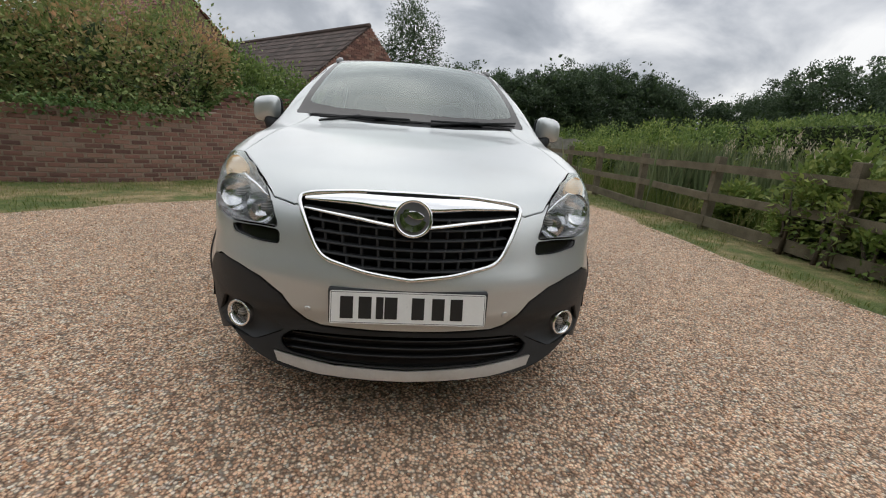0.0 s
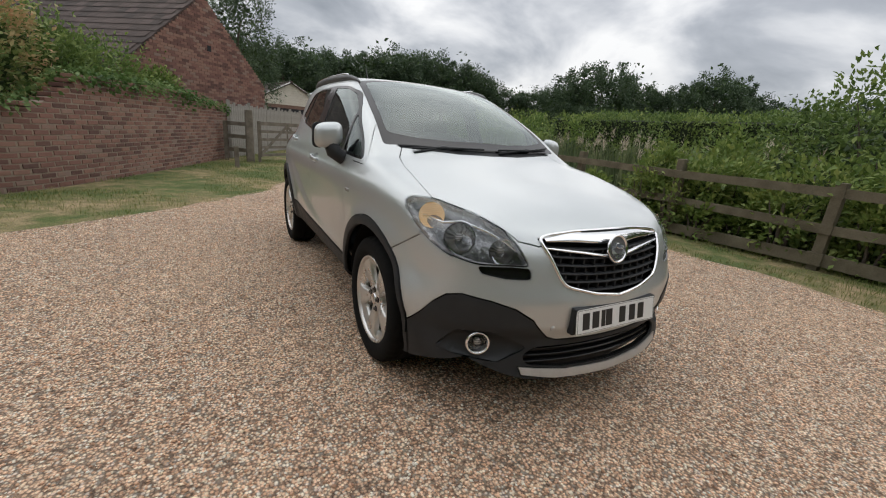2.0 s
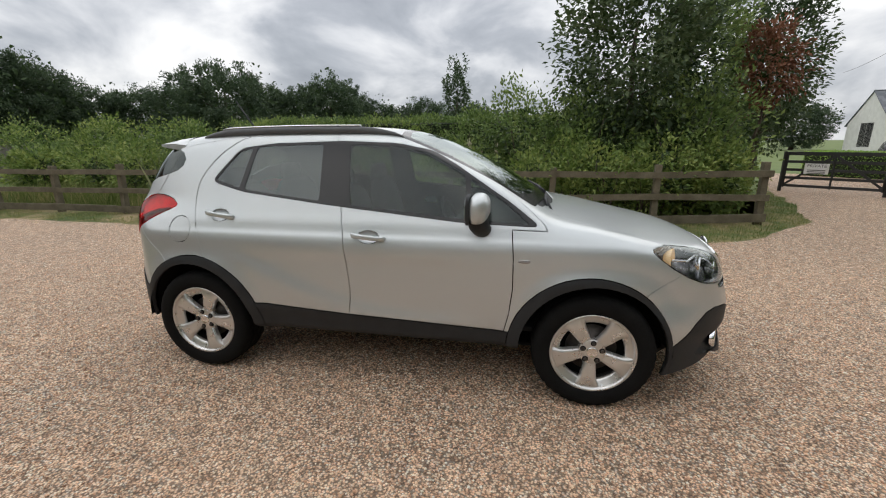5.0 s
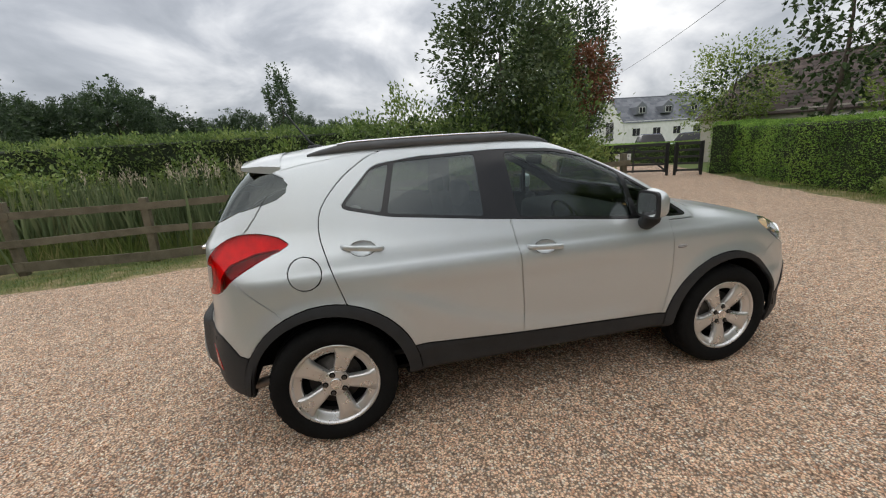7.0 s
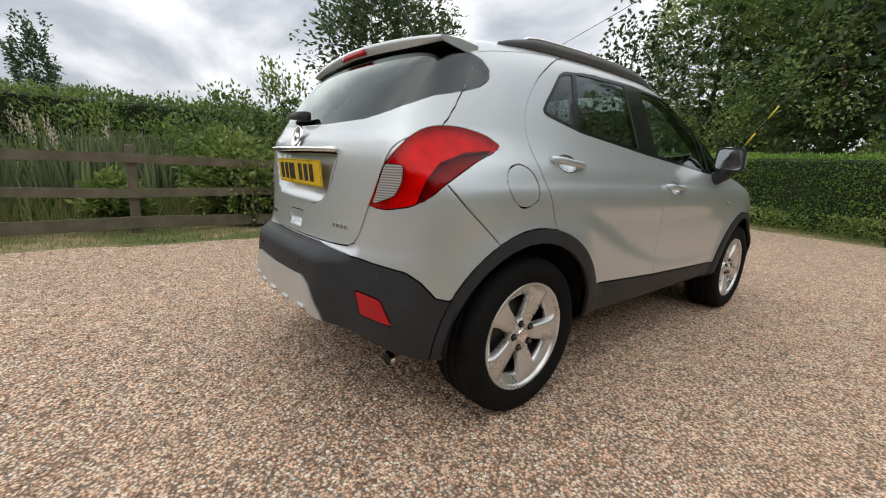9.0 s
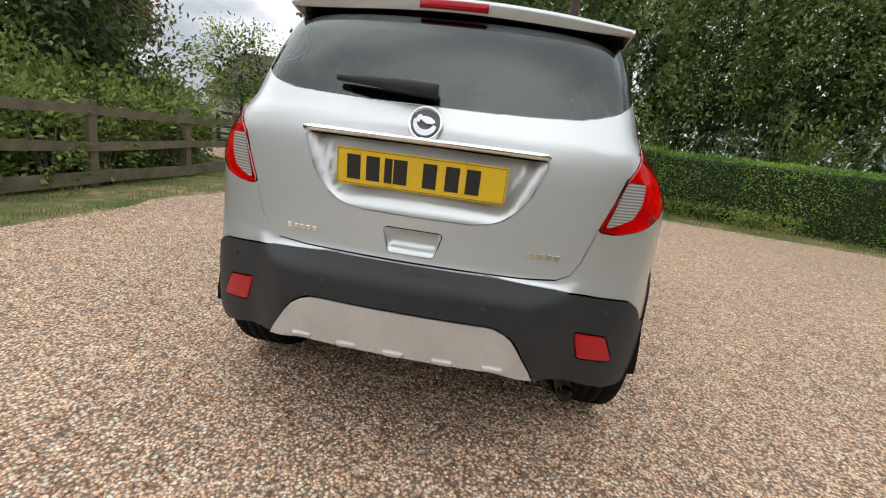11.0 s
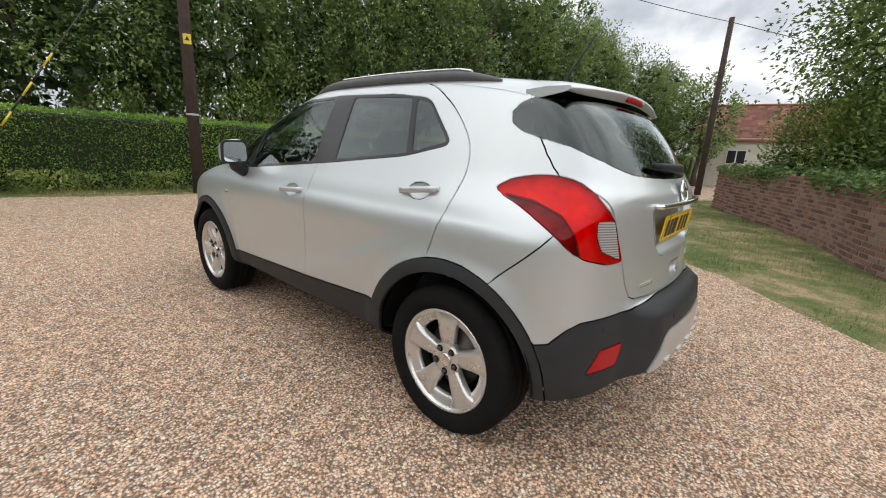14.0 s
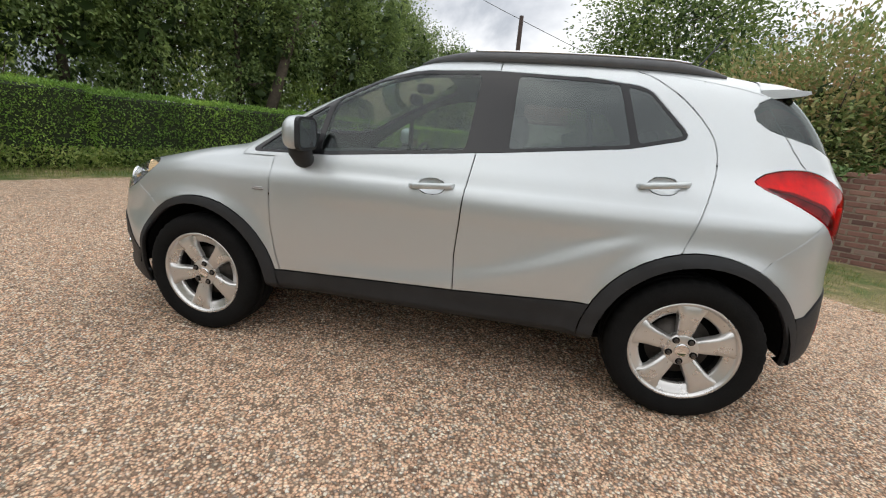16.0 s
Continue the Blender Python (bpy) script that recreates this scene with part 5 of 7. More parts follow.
far_kinds = [tree((0, 0, 0), 9.0, 4.8, M_far_leaf, "rounded dark field tree beyond the meadow", 80 + k, .21, 420, 95, .25, .04, .94, 1.0, (0, 0), .085, "tree", "distant trees") for k in range(3)]
used = [False] * 3
for i, (az, d, h, r) in enumerate(FAR):
    k = i % 3
    m = pose(d * math.sin(radians(az)), d * math.cos(radians(az)), 0, 0, 0, i * 77) @ Matrix.Diagonal((r / 4.8, r / 4.8, h / 9.0, 1))
    if used[k]:
        copy_thing(far_kinds[k], m).matrix_basis = m
    else:
        far_kinds[k].matrix_basis = m
        used[k] = True
tree((-38.5, -6.6, 0), 9.4, 1.5, M_far_leaf, "tall wind-bent poplar standing alone", 120, .3, 130, 18, .2, .2, .72, 1.0, (-1.2, .6), .13)

# cherry, copper tree and bushes by the fence
tree((-8.3, 3.3, 0), 6.0, 1.80, M_cherry, "slender cherry tree with drooping leaves by the fence", 131, .15, 300, 30, .12, .14, .80, 1.0, (.2, 0), .16)
tree((-10.1, 5.2, 0), 5.6, 1.45, M_wood_leaf, "dark green tree beside the gate", 132, .13, 300, 30, .14, .05, .86, 1.0, (0, 0), .14)
tree((-9.7, 6.9, 0), 4.5, .80, M_copper, "small copper-red tree among green trees", 133, .12, 90, 28, .06, .52, .55, 1.0, (0, 0), .2)
tree((-13.4, 8.7, 0), 7.2, 1.35, M_cherry, "dark slender tree rising beside the gate", 134, .15, 230, 30, .12, .12, .80, 1.0, (.2, 0), .17)
for i, (x, y, rx, h) in enumerate(((-8.3, .9, 1.3, 2.9), (-7.6, 2.2, 1.2, 2.6), (-7.3, 4.4, 1.3, 2.7), (-8.9, -.5, 1.0, 2.3), (-8.9, 4.9, 1.15, 3.0))):
    bush((x, y, h * .5), (rx, rx, h * .54), M_bush, "tangled hawthorn bush behind the fence", 105, 30, .11, 140 + i, .7, .24)
for i, (x, y, rx, h) in enumerate(((-5.55, -.1, .6, 1.15), (-5.7, 1.0, .8, 1.35), (-5.7, 2.2, .85, 1.5), (-6.0, 3.5, .85, 1.6), (-6.5, 4.7, .8, 1.5), (-6.6, 1.6, .9, 1.7), (-5.35, -1.35, .42, .8), (-7.3, 5.1, .75, 1.5), (-5.40, .5, .45, .85), (-5.52, 1.7, .5, 1.0), (-5.75, 2.8, .5, 1.1), (-6.15, 4.2, .5, 1.1), (-5.25, -2.6, .35, .6), (-5.1, -1.05, .48, 1.2), (-5.12, -.3, .45, 1.1))):
    bush((x, y, h * .5), (rx, rx * .9, h * .55), M_bramble, "bramble thicket pushing through the fence", 80, 26, .10, 160 + i, .62, .26, name="bramble")
# pond, reeds and meadow behind the fence
sheet("water", wavy(ring(-8.6, -5.2, 2.1, 20, 3.4), .6, .25, 21), -.006, M_water, "still dark pond water among reeds")
MEADOW = [(-4.9, -14), (-4.95, -2), (-5.2, 2), (-7, 5.6), (-11.5, 5.6), (-12.4, -14)]
pond_xy = ring(-8.6, -5.2, 1.9, 20, 3.2)
blades("meadow_grass", scatter([(-4.8, -13), (-4.9, 3), (-6.4, 3), (-6.6, -13)], 22000), .09, .008, M_blade, "bright mown grass behind the fence", .5)
blades("meadow_grass", scatter(MEADOW, 16000, pond_xy), .42, .014, M_blade, "tall green meadow grass", .4)
rim = np.array(ring(-8.6, -5.2, 2.2, 400, 3.5)) + rng.normal(0, .55, (400, 2))
rim = np.concatenate([rim + rng.normal(0, .25, rim.shape) for _ in range(7)])
blades("reeds", rim, 1.15, .03, M_reed, "grey-green reeds round the pond", .22)
plume = thing("reed_plumes", "pale feathery reed heads over the pond", "reeds")
pl = bmesh.new()
for k in range(46):
    x, y = -8.4 + rng.normal(0, .9), -4.0 + rng.normal(0, 1.7)
    tube([(x, y, 0), (x + rng.normal(0, .05), y + rng.normal(0, .05), 1.2)], [.006, .004], 4, pl)
part("stalks", pl, M_reed, plume)
pp = np.array([(-8.4 + rng.normal(0, .9), -4.0 + rng.normal(0, 1.7), 1.2 + rng.normal(0, .12)) for _ in range(46)])
pts = np.repeat(pp, 26, 0) + rng.normal(0, 1, (46 * 26, 3)) * (.03, .03, .10)
leaf_cloud("heads", pts, unit(rng, len(pts)) * .5 + np.array([0, 0, 1]), .08, .02, M_plume, plume)
tagged(plume, kind="stuff")
for i, (x, y, r, h) in enumerate(((-7.6, -7.6, .7, 1.5), (-8.8, -9.0, .9, 1.8), (-10.4, -8.2, 1.0, 2.0), (-7.4, -10.5, .8, 1.5), (-10.8, -3.0, 1.0, 2.0), (-10.6, -5.4, .9, 1.9), (-9.8, -1.4, .9, 1.8), (-7.0, -.9, .7, 1.5),
                                   (-10.2, .8, 1.1, 2.1), (-7.9, -12.4, .9, 1.6))):
    bush((x, y, h * .45), (r, r, h * .55), M_bramble, "tall light green wild herbs behind the fence", 70, 24, .12, 400 + i, .55, .3, name="herbs")
for i, (x, y, r, h) in enumerate(((-4.74, -.1, .22, .55), (-4.86, .9, .24, .95), (-5.0, 1.75, .22, .8), (-5.15, 2.4, .24, 1.1), (-5.30, 3.1, .22, 1.0), (-5.0, .35, .2, .4), (-4.66, -1.0, .24, 1.0), (-4.68, -.55, .22, .9))):
    bush((x, y, h * .5), (r, r * 1.3, h * .55), M_bramble, "bramble spray hanging over the fence rails", 26, 16, .085, 430 + i, 0, .34, name="bramble")
for i in range(14):
    x, y = -7.2 - 3.6 * rng.random(), -13 + 11 * rng.random()
    bush((x, y, .5), (.7, .7, .6), M_bramble if i % 3 else M_reed, "wild meadow herbs by the pond", 34, 20, .12, 190 + i, .4, .35, name="herbs")
for i, (x, y, r, h) in enumerate(((-12.4, -13, 1.3, 2.3), (-11.6, -15.5, 1.2, 1.9), (-12.6, -17.5, 1.5, 2.5), (-10.6, -18.5, 1.1, 1.7), (-12.0, -21, 1.6, 2.4), (-9.8, -22, 1.2, 1.8), (-11.2, -25, 1.7, 2.3),
                                   (-13.8, -15, 1.5, 2.6), (-14.4, -19.5, 1.7, 2.7), (-14, -24.5, 1.8, 2.6), (-8.6, -16, .9, 1.3), (-9.4, -13.6, .9, 1.3))):
    bush((x, y, h * .48), (r, r, h * .54), M_bramble if i % 3 else M_bush, "wild green shrub in the rough meadow", 95, 24, .14, 270 + i, .7, .22)
# weeds on the north verge
wx0 = np.column_stack([rng.uniform(-3, 9, 900), rng.normal(0, .18, 900)])
line_y = np.interp(wx0[:, 0], [-3, 0, 2.5, 4.5, 8], [9.35, 9.0, 8.7, 8.2, 6.9])
wx0[:, 1] += line_y
wx0 = patchy(wx0, .7, -.05, 12)
wp = np.repeat(wx0, 9, 0) + rng.normal(0, .06, (len(wx0) * 9, 2))
wz = rng.uniform(.02, .42, len(wp))
tagged(link("weeds", leaves("weeds", np.column_stack([wp, wz]), unit(rng, len(wp)) + np.array([0, 0, .5]), unit(rng, len(wp)), .10, .035, rng), M_bramble), "straggling weeds and nettles under the hedge", "weeds", kind="stuff")

# garden shrubs and ivy over the brick wall
GARDEN = [(12.0, -2.6, 1.2, 2.86), (10.4, -3.6, 1.2, 2.97), (8.8, -4.2, 1.2, 3.19), (7.2, -4.7, 1.2, 3.19), (5.9, -5.2, 1.25, 3.41), (4.9, -6.3, 1.15, 3.19), (4.15, -7.6, .95, 2.59), (3.5, -9.0, .9, 2.42), (2.7, -10.3, .7, 2.09), (7.6, -6.4, 1.5, 3.85), (10, -5.6, 1.6, 3.74)]
for i, (x, y, r, h) in enumerate(GARDEN):
    mat = (M_bramble, M_light_leaf, M_bush, M_photinia, M_photinia, M_photinia, M_bush, M_bush, M_bramble, M_photinia, M_bush)[i]
    bush((x, y, h * .52), (r, r, h * .5), mat, "red-tipped green garden shrub over the wall" if mat is M_photinia else "full green garden shrub over the wall", 210, 36, .10, 220 + i, .72, .24)
ivy_s = rng.uniform(.2, run[-1] - .2, 9000)
hang = rng.gamma(1.4, .09, 9000)
P = np.array([[*wall_at(s), wall_high(s) + .05 - h] for s, h in zip(ivy_s, hang)])
keepers = np.array([noise.noise(Vector((s * .55, 2, 0))) + .42 > h * 1.5 for s, h in zip(ivy_s, hang)])
tang = np.array([wall_at(s + .05) - wall_at(s - .05) for s in ivy_s])
tang /= np.linalg.norm(tang, axis=1, keepdims=True)
face = np.column_stack([tang[:, 1], -tang[:, 0]])
sgn = np.where(rng.random(9000) < .72, -1, 1)
P[:, :2] += face * (sgn * rng.uniform(.08, .20, 9000))[:, None]
P[:, 2] += rng.normal(0, .05, 9000)
axis = np.column_stack([face * sgn[:, None], np.full(9000, -.3)]) + rng.normal(0, .5, (9000, 3))
ivy = tagged(link("ivy", leaves("ivy", P[keepers], axis[keepers], unit(rng, int(keepers.sum())) + np.array([0, 0, 1.]), .075, .06, rng), M_ivy), "ivy trailing over the top of the brick wall", "ivy", kind="stuff")
tree((11.5, -4.6, 0), 6.4, 2.3, M_bush, "light garden tree with open branches", 251, .12, 520, 40, .13, .30, .85, 1.0, (-.4, .5), .34)

# ---- poles and wires ----
def pole(x, y, high, label, sign):
    p = thing("telegraph_pole", label, "utility pole")
    part("shaft", tube([(x, y, -.1), (x, y, high * .5), (x, y, high)], [.125, .11, .09], 16), M_pole, p, "", True)
    if sign:
        part("warning_sign", prism(rounded([(-.075, -.10), (.075, -.10), (.075, .10), (-.075, .10)], .01, 2), 0, .004), M_yellow, p, "yellow warning sign", m=Matrix.Translation((x - .02, y - .118, 3.24)) @ pose(0, 0, 0, 90, 0, -18))
        part("warning_mark", prism([(-.045, -.05), (.045, -.05), (0, .04)], .0045, .0055), M_ink, p, "", m=Matrix.Translation((x - .02, y - .118, 3.26)) @ pose(0, 0, 0, 90, 0, -18))
        part("pole_band", lathe([(-.02, .122), (.02, .122)], 20), M_satin, p, "pale metal band", True, pose(x, y, 1.72, 0, 90, 0))
    return p


def wire(name, a, b, sag, r, mat, label, cat="cable"):
    a, b = Vector(a), Vector(b)
    pts = [a.lerp(b, t) - Vector((0, 0, sag * 4 * t * (1 - t))) for t in np.linspace(0, 1, 17)]
    return tagged(part(name, tube(pts, r, 5), mat), label, cat)


pole(1.38, 8.12, 7.2, "dark creosoted pole with yellow sign by the hedge", True)
pole(17.3, .75, 6.55, "dark pole carrying wires down the lane", False)
wire("stay_wire", (-2.35, 8.62, 0), (1.33, 8.12, 6.0), 0, .010, M_cable, "steel stay wire of the pole")
guard = thing("stay_guard", "yellow and black guard on the stay wire", "cable guard")
for k in range(7):
    t0, t1 = .12 + k * .045, .12 + (k + 1) * .045 - .003
    a, b = Vector((-2.35, 8.62, 0)), Vector((1.33, 8.12, 6.0))
    part("guard_band", tube([a.lerp(b, t0), a.lerp(b, t1)], .017, 8), M_yellow if k % 2 == 0 else M_ink, guard, "", True)
wire("overhead_wire", (1.38, 8.12, 7.0), (-45, 30, 7.6), .8, .012, M_cable, "black wire crossing the sky")
wire("overhead_wire", (1.38, 8.12, 7.0), (17.3, .75, 6.4), .35, .012, M_cable, "black wire between the poles")
wire("overhead_wire", (17.3, .75, 6.4), (32, -16, 4.2), .4, .014, M_cable, "black wire running to the cottage")


# ---- buildings ----
def gable_house(name, label, c, length, width, eave, ridge, turn, wall_mat, roof_mat, course=.3, category="house", overhang=.25, gable_mat=None, tile=.32):
    """A house with its ridge along its own x axis: four walls, two tiled slopes."""
    h = thing(name, label, category, "", pose(c[0], c[1], c[2] if len(c) > 2 else 0, 0, 0, turn))
    L, W, t = length / 2, width / 2, .22
    for y in (-W, W):
        part("wall", block((-L, y - t / 2, 0), (L, y + t / 2, eave), .01), wall_mat, h)
    for x in (-L, L):
        bm = bmesh.new()
        pts = [(-W + t / 2, 0), (W - t / 2, 0), (W - t / 2, eave), (0, ridge - .05), (-W + t / 2, eave)]
        prism(pts, -t / 2, t / 2, bm=bm, place=Matrix.Translation((x, 0, 0)) @ pose(0, 0, 0, 90, 0, 90))
        part("gable_wall", bm, gable_mat or wall_mat, h)
    for s in (-1, 1):
        slope = math.hypot(W + overhang, (ridge - eave) * (W + overhang) / W)
        a = math.atan2(ridge - eave, W)
        bm = bmesh.new()
        rows = int(slope / course)
        cols = int((length + 2 * overhang) / tile)
        for r in range(rows):
            for k in range(cols):
                x0 = -L - overhang + k * tile + (tile / 2 if r % 2 else 0)
                d0, d1 = r * course, (r + 1) * course + .03
                lift = .02
                p = [(x0 + .004, d0, 0), (x0 + tile - .004, d0, 0), (x0 + tile - .004, d1, lift), (x0 + .004, d1, lift)]
                vs = [bm.verts.new((q[0], -s * q[1] * math.cos(a) * -1 * -1, ridge - q[1] * math.sin(a) + q[2] + .03)) for q in p]
                bm.faces.new(vs if s > 0 else vs[::-1])
        for f in bm.faces:
            if f.normal.z < 0:
                f.normal_flip()
        bm2 = bmesh.new()
        q = [(-L - overhang, 0), (L + overhang, 0), (L + overhang, slope), (-L - overhang, slope)]
        lo = [bm2.verts.new((x, -s * d * math.cos(a), ridge - d * math.sin(a) - .04)) for x, d in q]
        hi = [bm2.verts.new((x, -s * d * math.cos(a), ridge - d * math.sin(a) + .02)) for x, d in q]
        for i in range(4):
            bm2.faces.new((lo[i], lo[(i + 1) % 4], hi[(i + 1) % 4], hi[i]))
        bm2.faces.new(lo)
        bm2.faces.new(hi[::-1])
        bmesh.ops.recalc_face_normals(bm2, faces=bm2.faces[:])
        roof = part("roof", bm2, roof_mat, h)
        tiles = part("roof_tiles", bm, roof_mat, roof)
        tagged(tiles, kind="stuff")
    part("ridge_tiles", tube([(-L - overhang, 0, ridge + .03), (L + overhang, 0, ridge + .03)], .09, 8), roof_mat, h, "", True)
    return h


def window(parent, x, y, z, w, hgt, turn=0, frame_mat=None):
    win = part("window", block((-w / 2, -.05, -hgt / 2), (w / 2, .05, hgt / 2), .01), frame_mat or M_render, parent, m=pose(x, y, z, 0, 0, turn))
    for sx in (-1, 1):
        part("pane", block((sx * w / 4 - w / 4 + .03, -.06, -hgt / 2 + .05), (sx * w / 4 + w / 4 - .03, .06, hgt / 2 - .05)), M_dark_void, win)
    return win


# brick barn: its gable faces the drive
u = Vector((.74, -.67))
barn = gable_house("barn", "old red brick barn with a dark tiled roof behind the wall", (1.5 + u.x * 4.8, -12.2 + u.y * 4.8), 9.6, 5.4, 2.25, 4.5, math.degrees(math.atan2(u.y, u.x)), M_brick_flat, M_tile_brown, category="barn", overhang=.06)
bm = bmesh.new()
for r in range(58):
    z = .05 + r * .076
    half = 2.68 if z < 2.25 else 2.68 * (4.45 - z) / 2.2
    for k in range(25):
        x = -2.76 + k * .225 + (.1125 if r % 2 else 0)
        x0, x1 = max(x + .006, -half), min(x + .219, half)
        if x1 - x0 > .04:
            block((-4.932, x0, z), (-4.905, x1, z + .066), bm=bm)
tagged(part("bricks", bm, M_brick, barn, "weathered gable bricks"), kind="stuff")
part("vent_hole", block((-4.94, -.16, 3.0), (-4.90, -.02, 3.16)), M_dark_void, barn)
tree((-.1, -22.0, 0), 8.2, 1.9, M_far_leaf, "dark conifer beside the barn", 301, .13, 330, 44, .15, .02, .85, 1.0, (0, 0), .12)
house = gable_house("house", "red brick house with a chimney behind the shrubs", (12.5, -16.8), 9, 6, 3.2, 5.6, 150, M_brick_flat, M_tile, overhang=.2)
part("chimney", block((3.2, -.35, 5.2), (3.9, .35, 6.35), .02), M_brick_flat, house)
garage = gable_house("garage", "brick garage with cream boarded gable and dark doorway", (-3.0, -30.4), 6.0, 5.6, 2.05, 3.50, 100, M_brick_flat, M_tile_brown, category="garage", overhang=.3)
for s in (1,):
    for k in range(9):
        bm = bmesh.new()
        z = 2.08 + k * .155
        half = 2.78 * (3.47 - z) / 1.45
        if half > .1:
            part("gable_board", block((3.10, -half, z), (3.14, half, z + .150), bm=bm), M_cream, garage)
    # no real opening: a slab in the colour of the shaded inside
    part("doorway", block((3.09, -1.9, 0), (3.13, 1.2, 1.86)), M_dark_void, garage, "near-black slab for the shade inside the open doorway")
    for y0 in (-1, 1):
        bm = bmesh.new()
        tube([(3.18, y0 * 3.05, 1.92), (3.18, 0, 3.53)], .055, 6, bm)
        part("barge_board", bm, M_render, garage)
white = gable_house("house", "white rendered house with grey slate roof and dormers", (-58.5, 50), 15, 8, 3.4, 7.2, 85, M_render, M_slate, .5, tile=.6)
for k, x in enumerate((-4.5, 0, 4.5)):
    d = part("dormer", prism([(-.9, 0), (.9, 0), (.9, 1.1), (0, 1.9), (-.9, 1.1)], -1.2, 1.2, place=pose(x, -2.6, 4.4, 90, 0, 0)), M_slate, white, "dark slate dormer")
    window(white, x, -3.85, 5.0, 1.0, .9)
for x in (-5.5, -2, 1.5, 5):
    window(white, x, -4.1, 1.7, 1.3, 1.2)
window(white, -7.55, 0, 2.0, 2.4, 3.0, 90)
bung = gable_house("bungalow", "low bungalow with a brown tiled roof behind the hedge", (-9.2, 20.2), 11, 7, 2.15, 4.35, 8, M_cream, M_tile_brown, .3)
window(bung, 0, -3.6, 1.3, 1.6, 1.0)
cot = gable_house("cottage", "small cottage with a mossy red tiled roof down the lane", (29.5, -.2), 6.5, 5.5, 2.75, 4.75, 96, M_cream, M_tile, .26)
window(cot, -2.2, 2.85, 1.7, .9, .8)
window(cot, 1.2, 2.85, 1.7, .9, .8)
tree((24.5, 2.2, 0), 6.2, 1.7, M_wood_leaf, "bushy tree beside the lane pole", 311, .2, 130, 20, .15, .15, .72, 1.0, (0, 0), .14)
tree((-12.0, 15.2, 0), 5.2, 2.0, M_light_leaf, "pale willow by the gate", 312, .14, 170, 24, .1, .2, .66, 1.0, (0, 0), .18)
tree((-6.6, 12.9, 0), 7.6, 1.7, M_cherry, "open broadleaf tree rising over the hedge", 313, .11, 200, 26, .10, .16, .85, 1.0, (0, .2), .0)


# ---- parked cars far down the track and beyond the gate ----
def small_car(m, paint, label):
    c = thing("parked_car", label, "car", "parked cars", m)
    bm = bmesh.new()
    rows = []
    for y, z0, z1, w in ((-2.0, .35, .75, .70), (-1.9, .28, .92, .80), (-1.0, .25, .95, .85), (0, .25, .95, .86), (.9, .25, .93, .85), (1.6, .27, .84, .80), (1.95, .32, .66, .70)):
        rows.append([bm.verts.new((w * a, y, z0 + (z1 - z0) * b)) for a, b in ((-.9, 0), (-1, .25), (-1, .75), (-.88, 1), (.88, 1), (1, .75), (1, .25), (.9, 0))])
    for a, b in zip(rows, rows[1:]):
        for k in range(8):
            bm.faces.new((a[k], a[(k + 1) % 8], b[(k + 1) % 8], b[k]))
    bm.faces.new(rows[0][::-1])
    bm.faces.new(rows[-1])
    bmesh.ops.recalc_face_normals(bm, faces=bm.faces[:])
    part("body", bm, paint, c, "", True)
    cab = block((-.74, -1.5, .92), (.74, .85, 1.44), .12, 3, .25)
    part("cabin", cab, M_gloss_black, c, "dark glazed cabin", True)
    part("roof", block((-.52, -1.05, 1.43), (.52, .38, 1.47), .02), paint, c)
    for s in (-1, 1):
        part("headlamp", ellipsoid((.58 * s, 1.82, .66), (.16, .10, .08)), M_clear_lens, c, "", True)
        for y in (-1.25, 1.25):
            part("wheel", lathe([(-.1, .2), (-.1, .31), (.1, .31), (.1, .2), (.09, .0)], 18), M_rubber, c, "", True, pose(.78 * s, y, .31))
    part("bumper", block((-.62, 1.86, .36), (.62, 1.97, .5), .03), M_clad, c)
    return c


small_car(pose(-10.2, -33.5, 0, 0, 0, -25), M_grey_car, "dark grey parked car at the end of the track")
small_car(pose(-11.9, -32.5, 0, 0, 0, -22), M_white_car, "white parked car at the end of the track")
small_car(pose(-13.6, -33.2, 0, 0, 0, -22), M_blue_car, "dark blue parked car at the end of the track")
small_car(pose(-15.0, -31.0, 0, 0, 0, -20), M_white_car, "white saloon car parked by the fence")
small_car(pose(-20.5, 18.2, 0, 0, 0, 60), M_blue_car, "blue car parked beyond the gate")
small_car(pose(-15.2, 17.4, 0, 0, 0, -70), M_pale_car, "pale silver-blue car standing beyond the gate")


# ---- the silver car ----
def on_body(axis, lo, hi, **at):
    """Where the body's skin lies along one axis, between lo (inside) and hi (outside)."""
    shape = np.broadcast(*[np.asarray(v, float) for v in at.values()]).shape
    a, b = np.full(shape, float(lo)), np.full(shape, float(hi))
    for _ in range(17):
        m = (a + b) / 2
        out = car_field(*[m if k == axis else np.asarray(at[k], float) + 0 * m for k in "xyz"]) > 0
        b, a = np.where(out, m, b), np.where(out, a, m)
    return a


def side_x(y, z):
    return on_body("x", .1, 1.2, y=y, z=z)


def tail_y(x, z):
    return on_body("y", -1.0, -2.5, x=x, z=z)


def nose_y(x, z):
    return on_body("y", 1.0, 2.6, x=x, z=z)


def top_z(x, y):
    return on_body("z", .6, 2.0, x=x, y=y)


def skin_frame(x, y, z):
    """A pose on the skin, its z axis along the skin's normal."""
    n = Vector(field_normals(np.array([[abs(x), y, z]]))[0])
    if x < 0:
        n.x = -n.x
    return Matrix.Translation((x, y, z)) @ n.to_track_quat("Z", "Y").to_matrix().to_4x4()


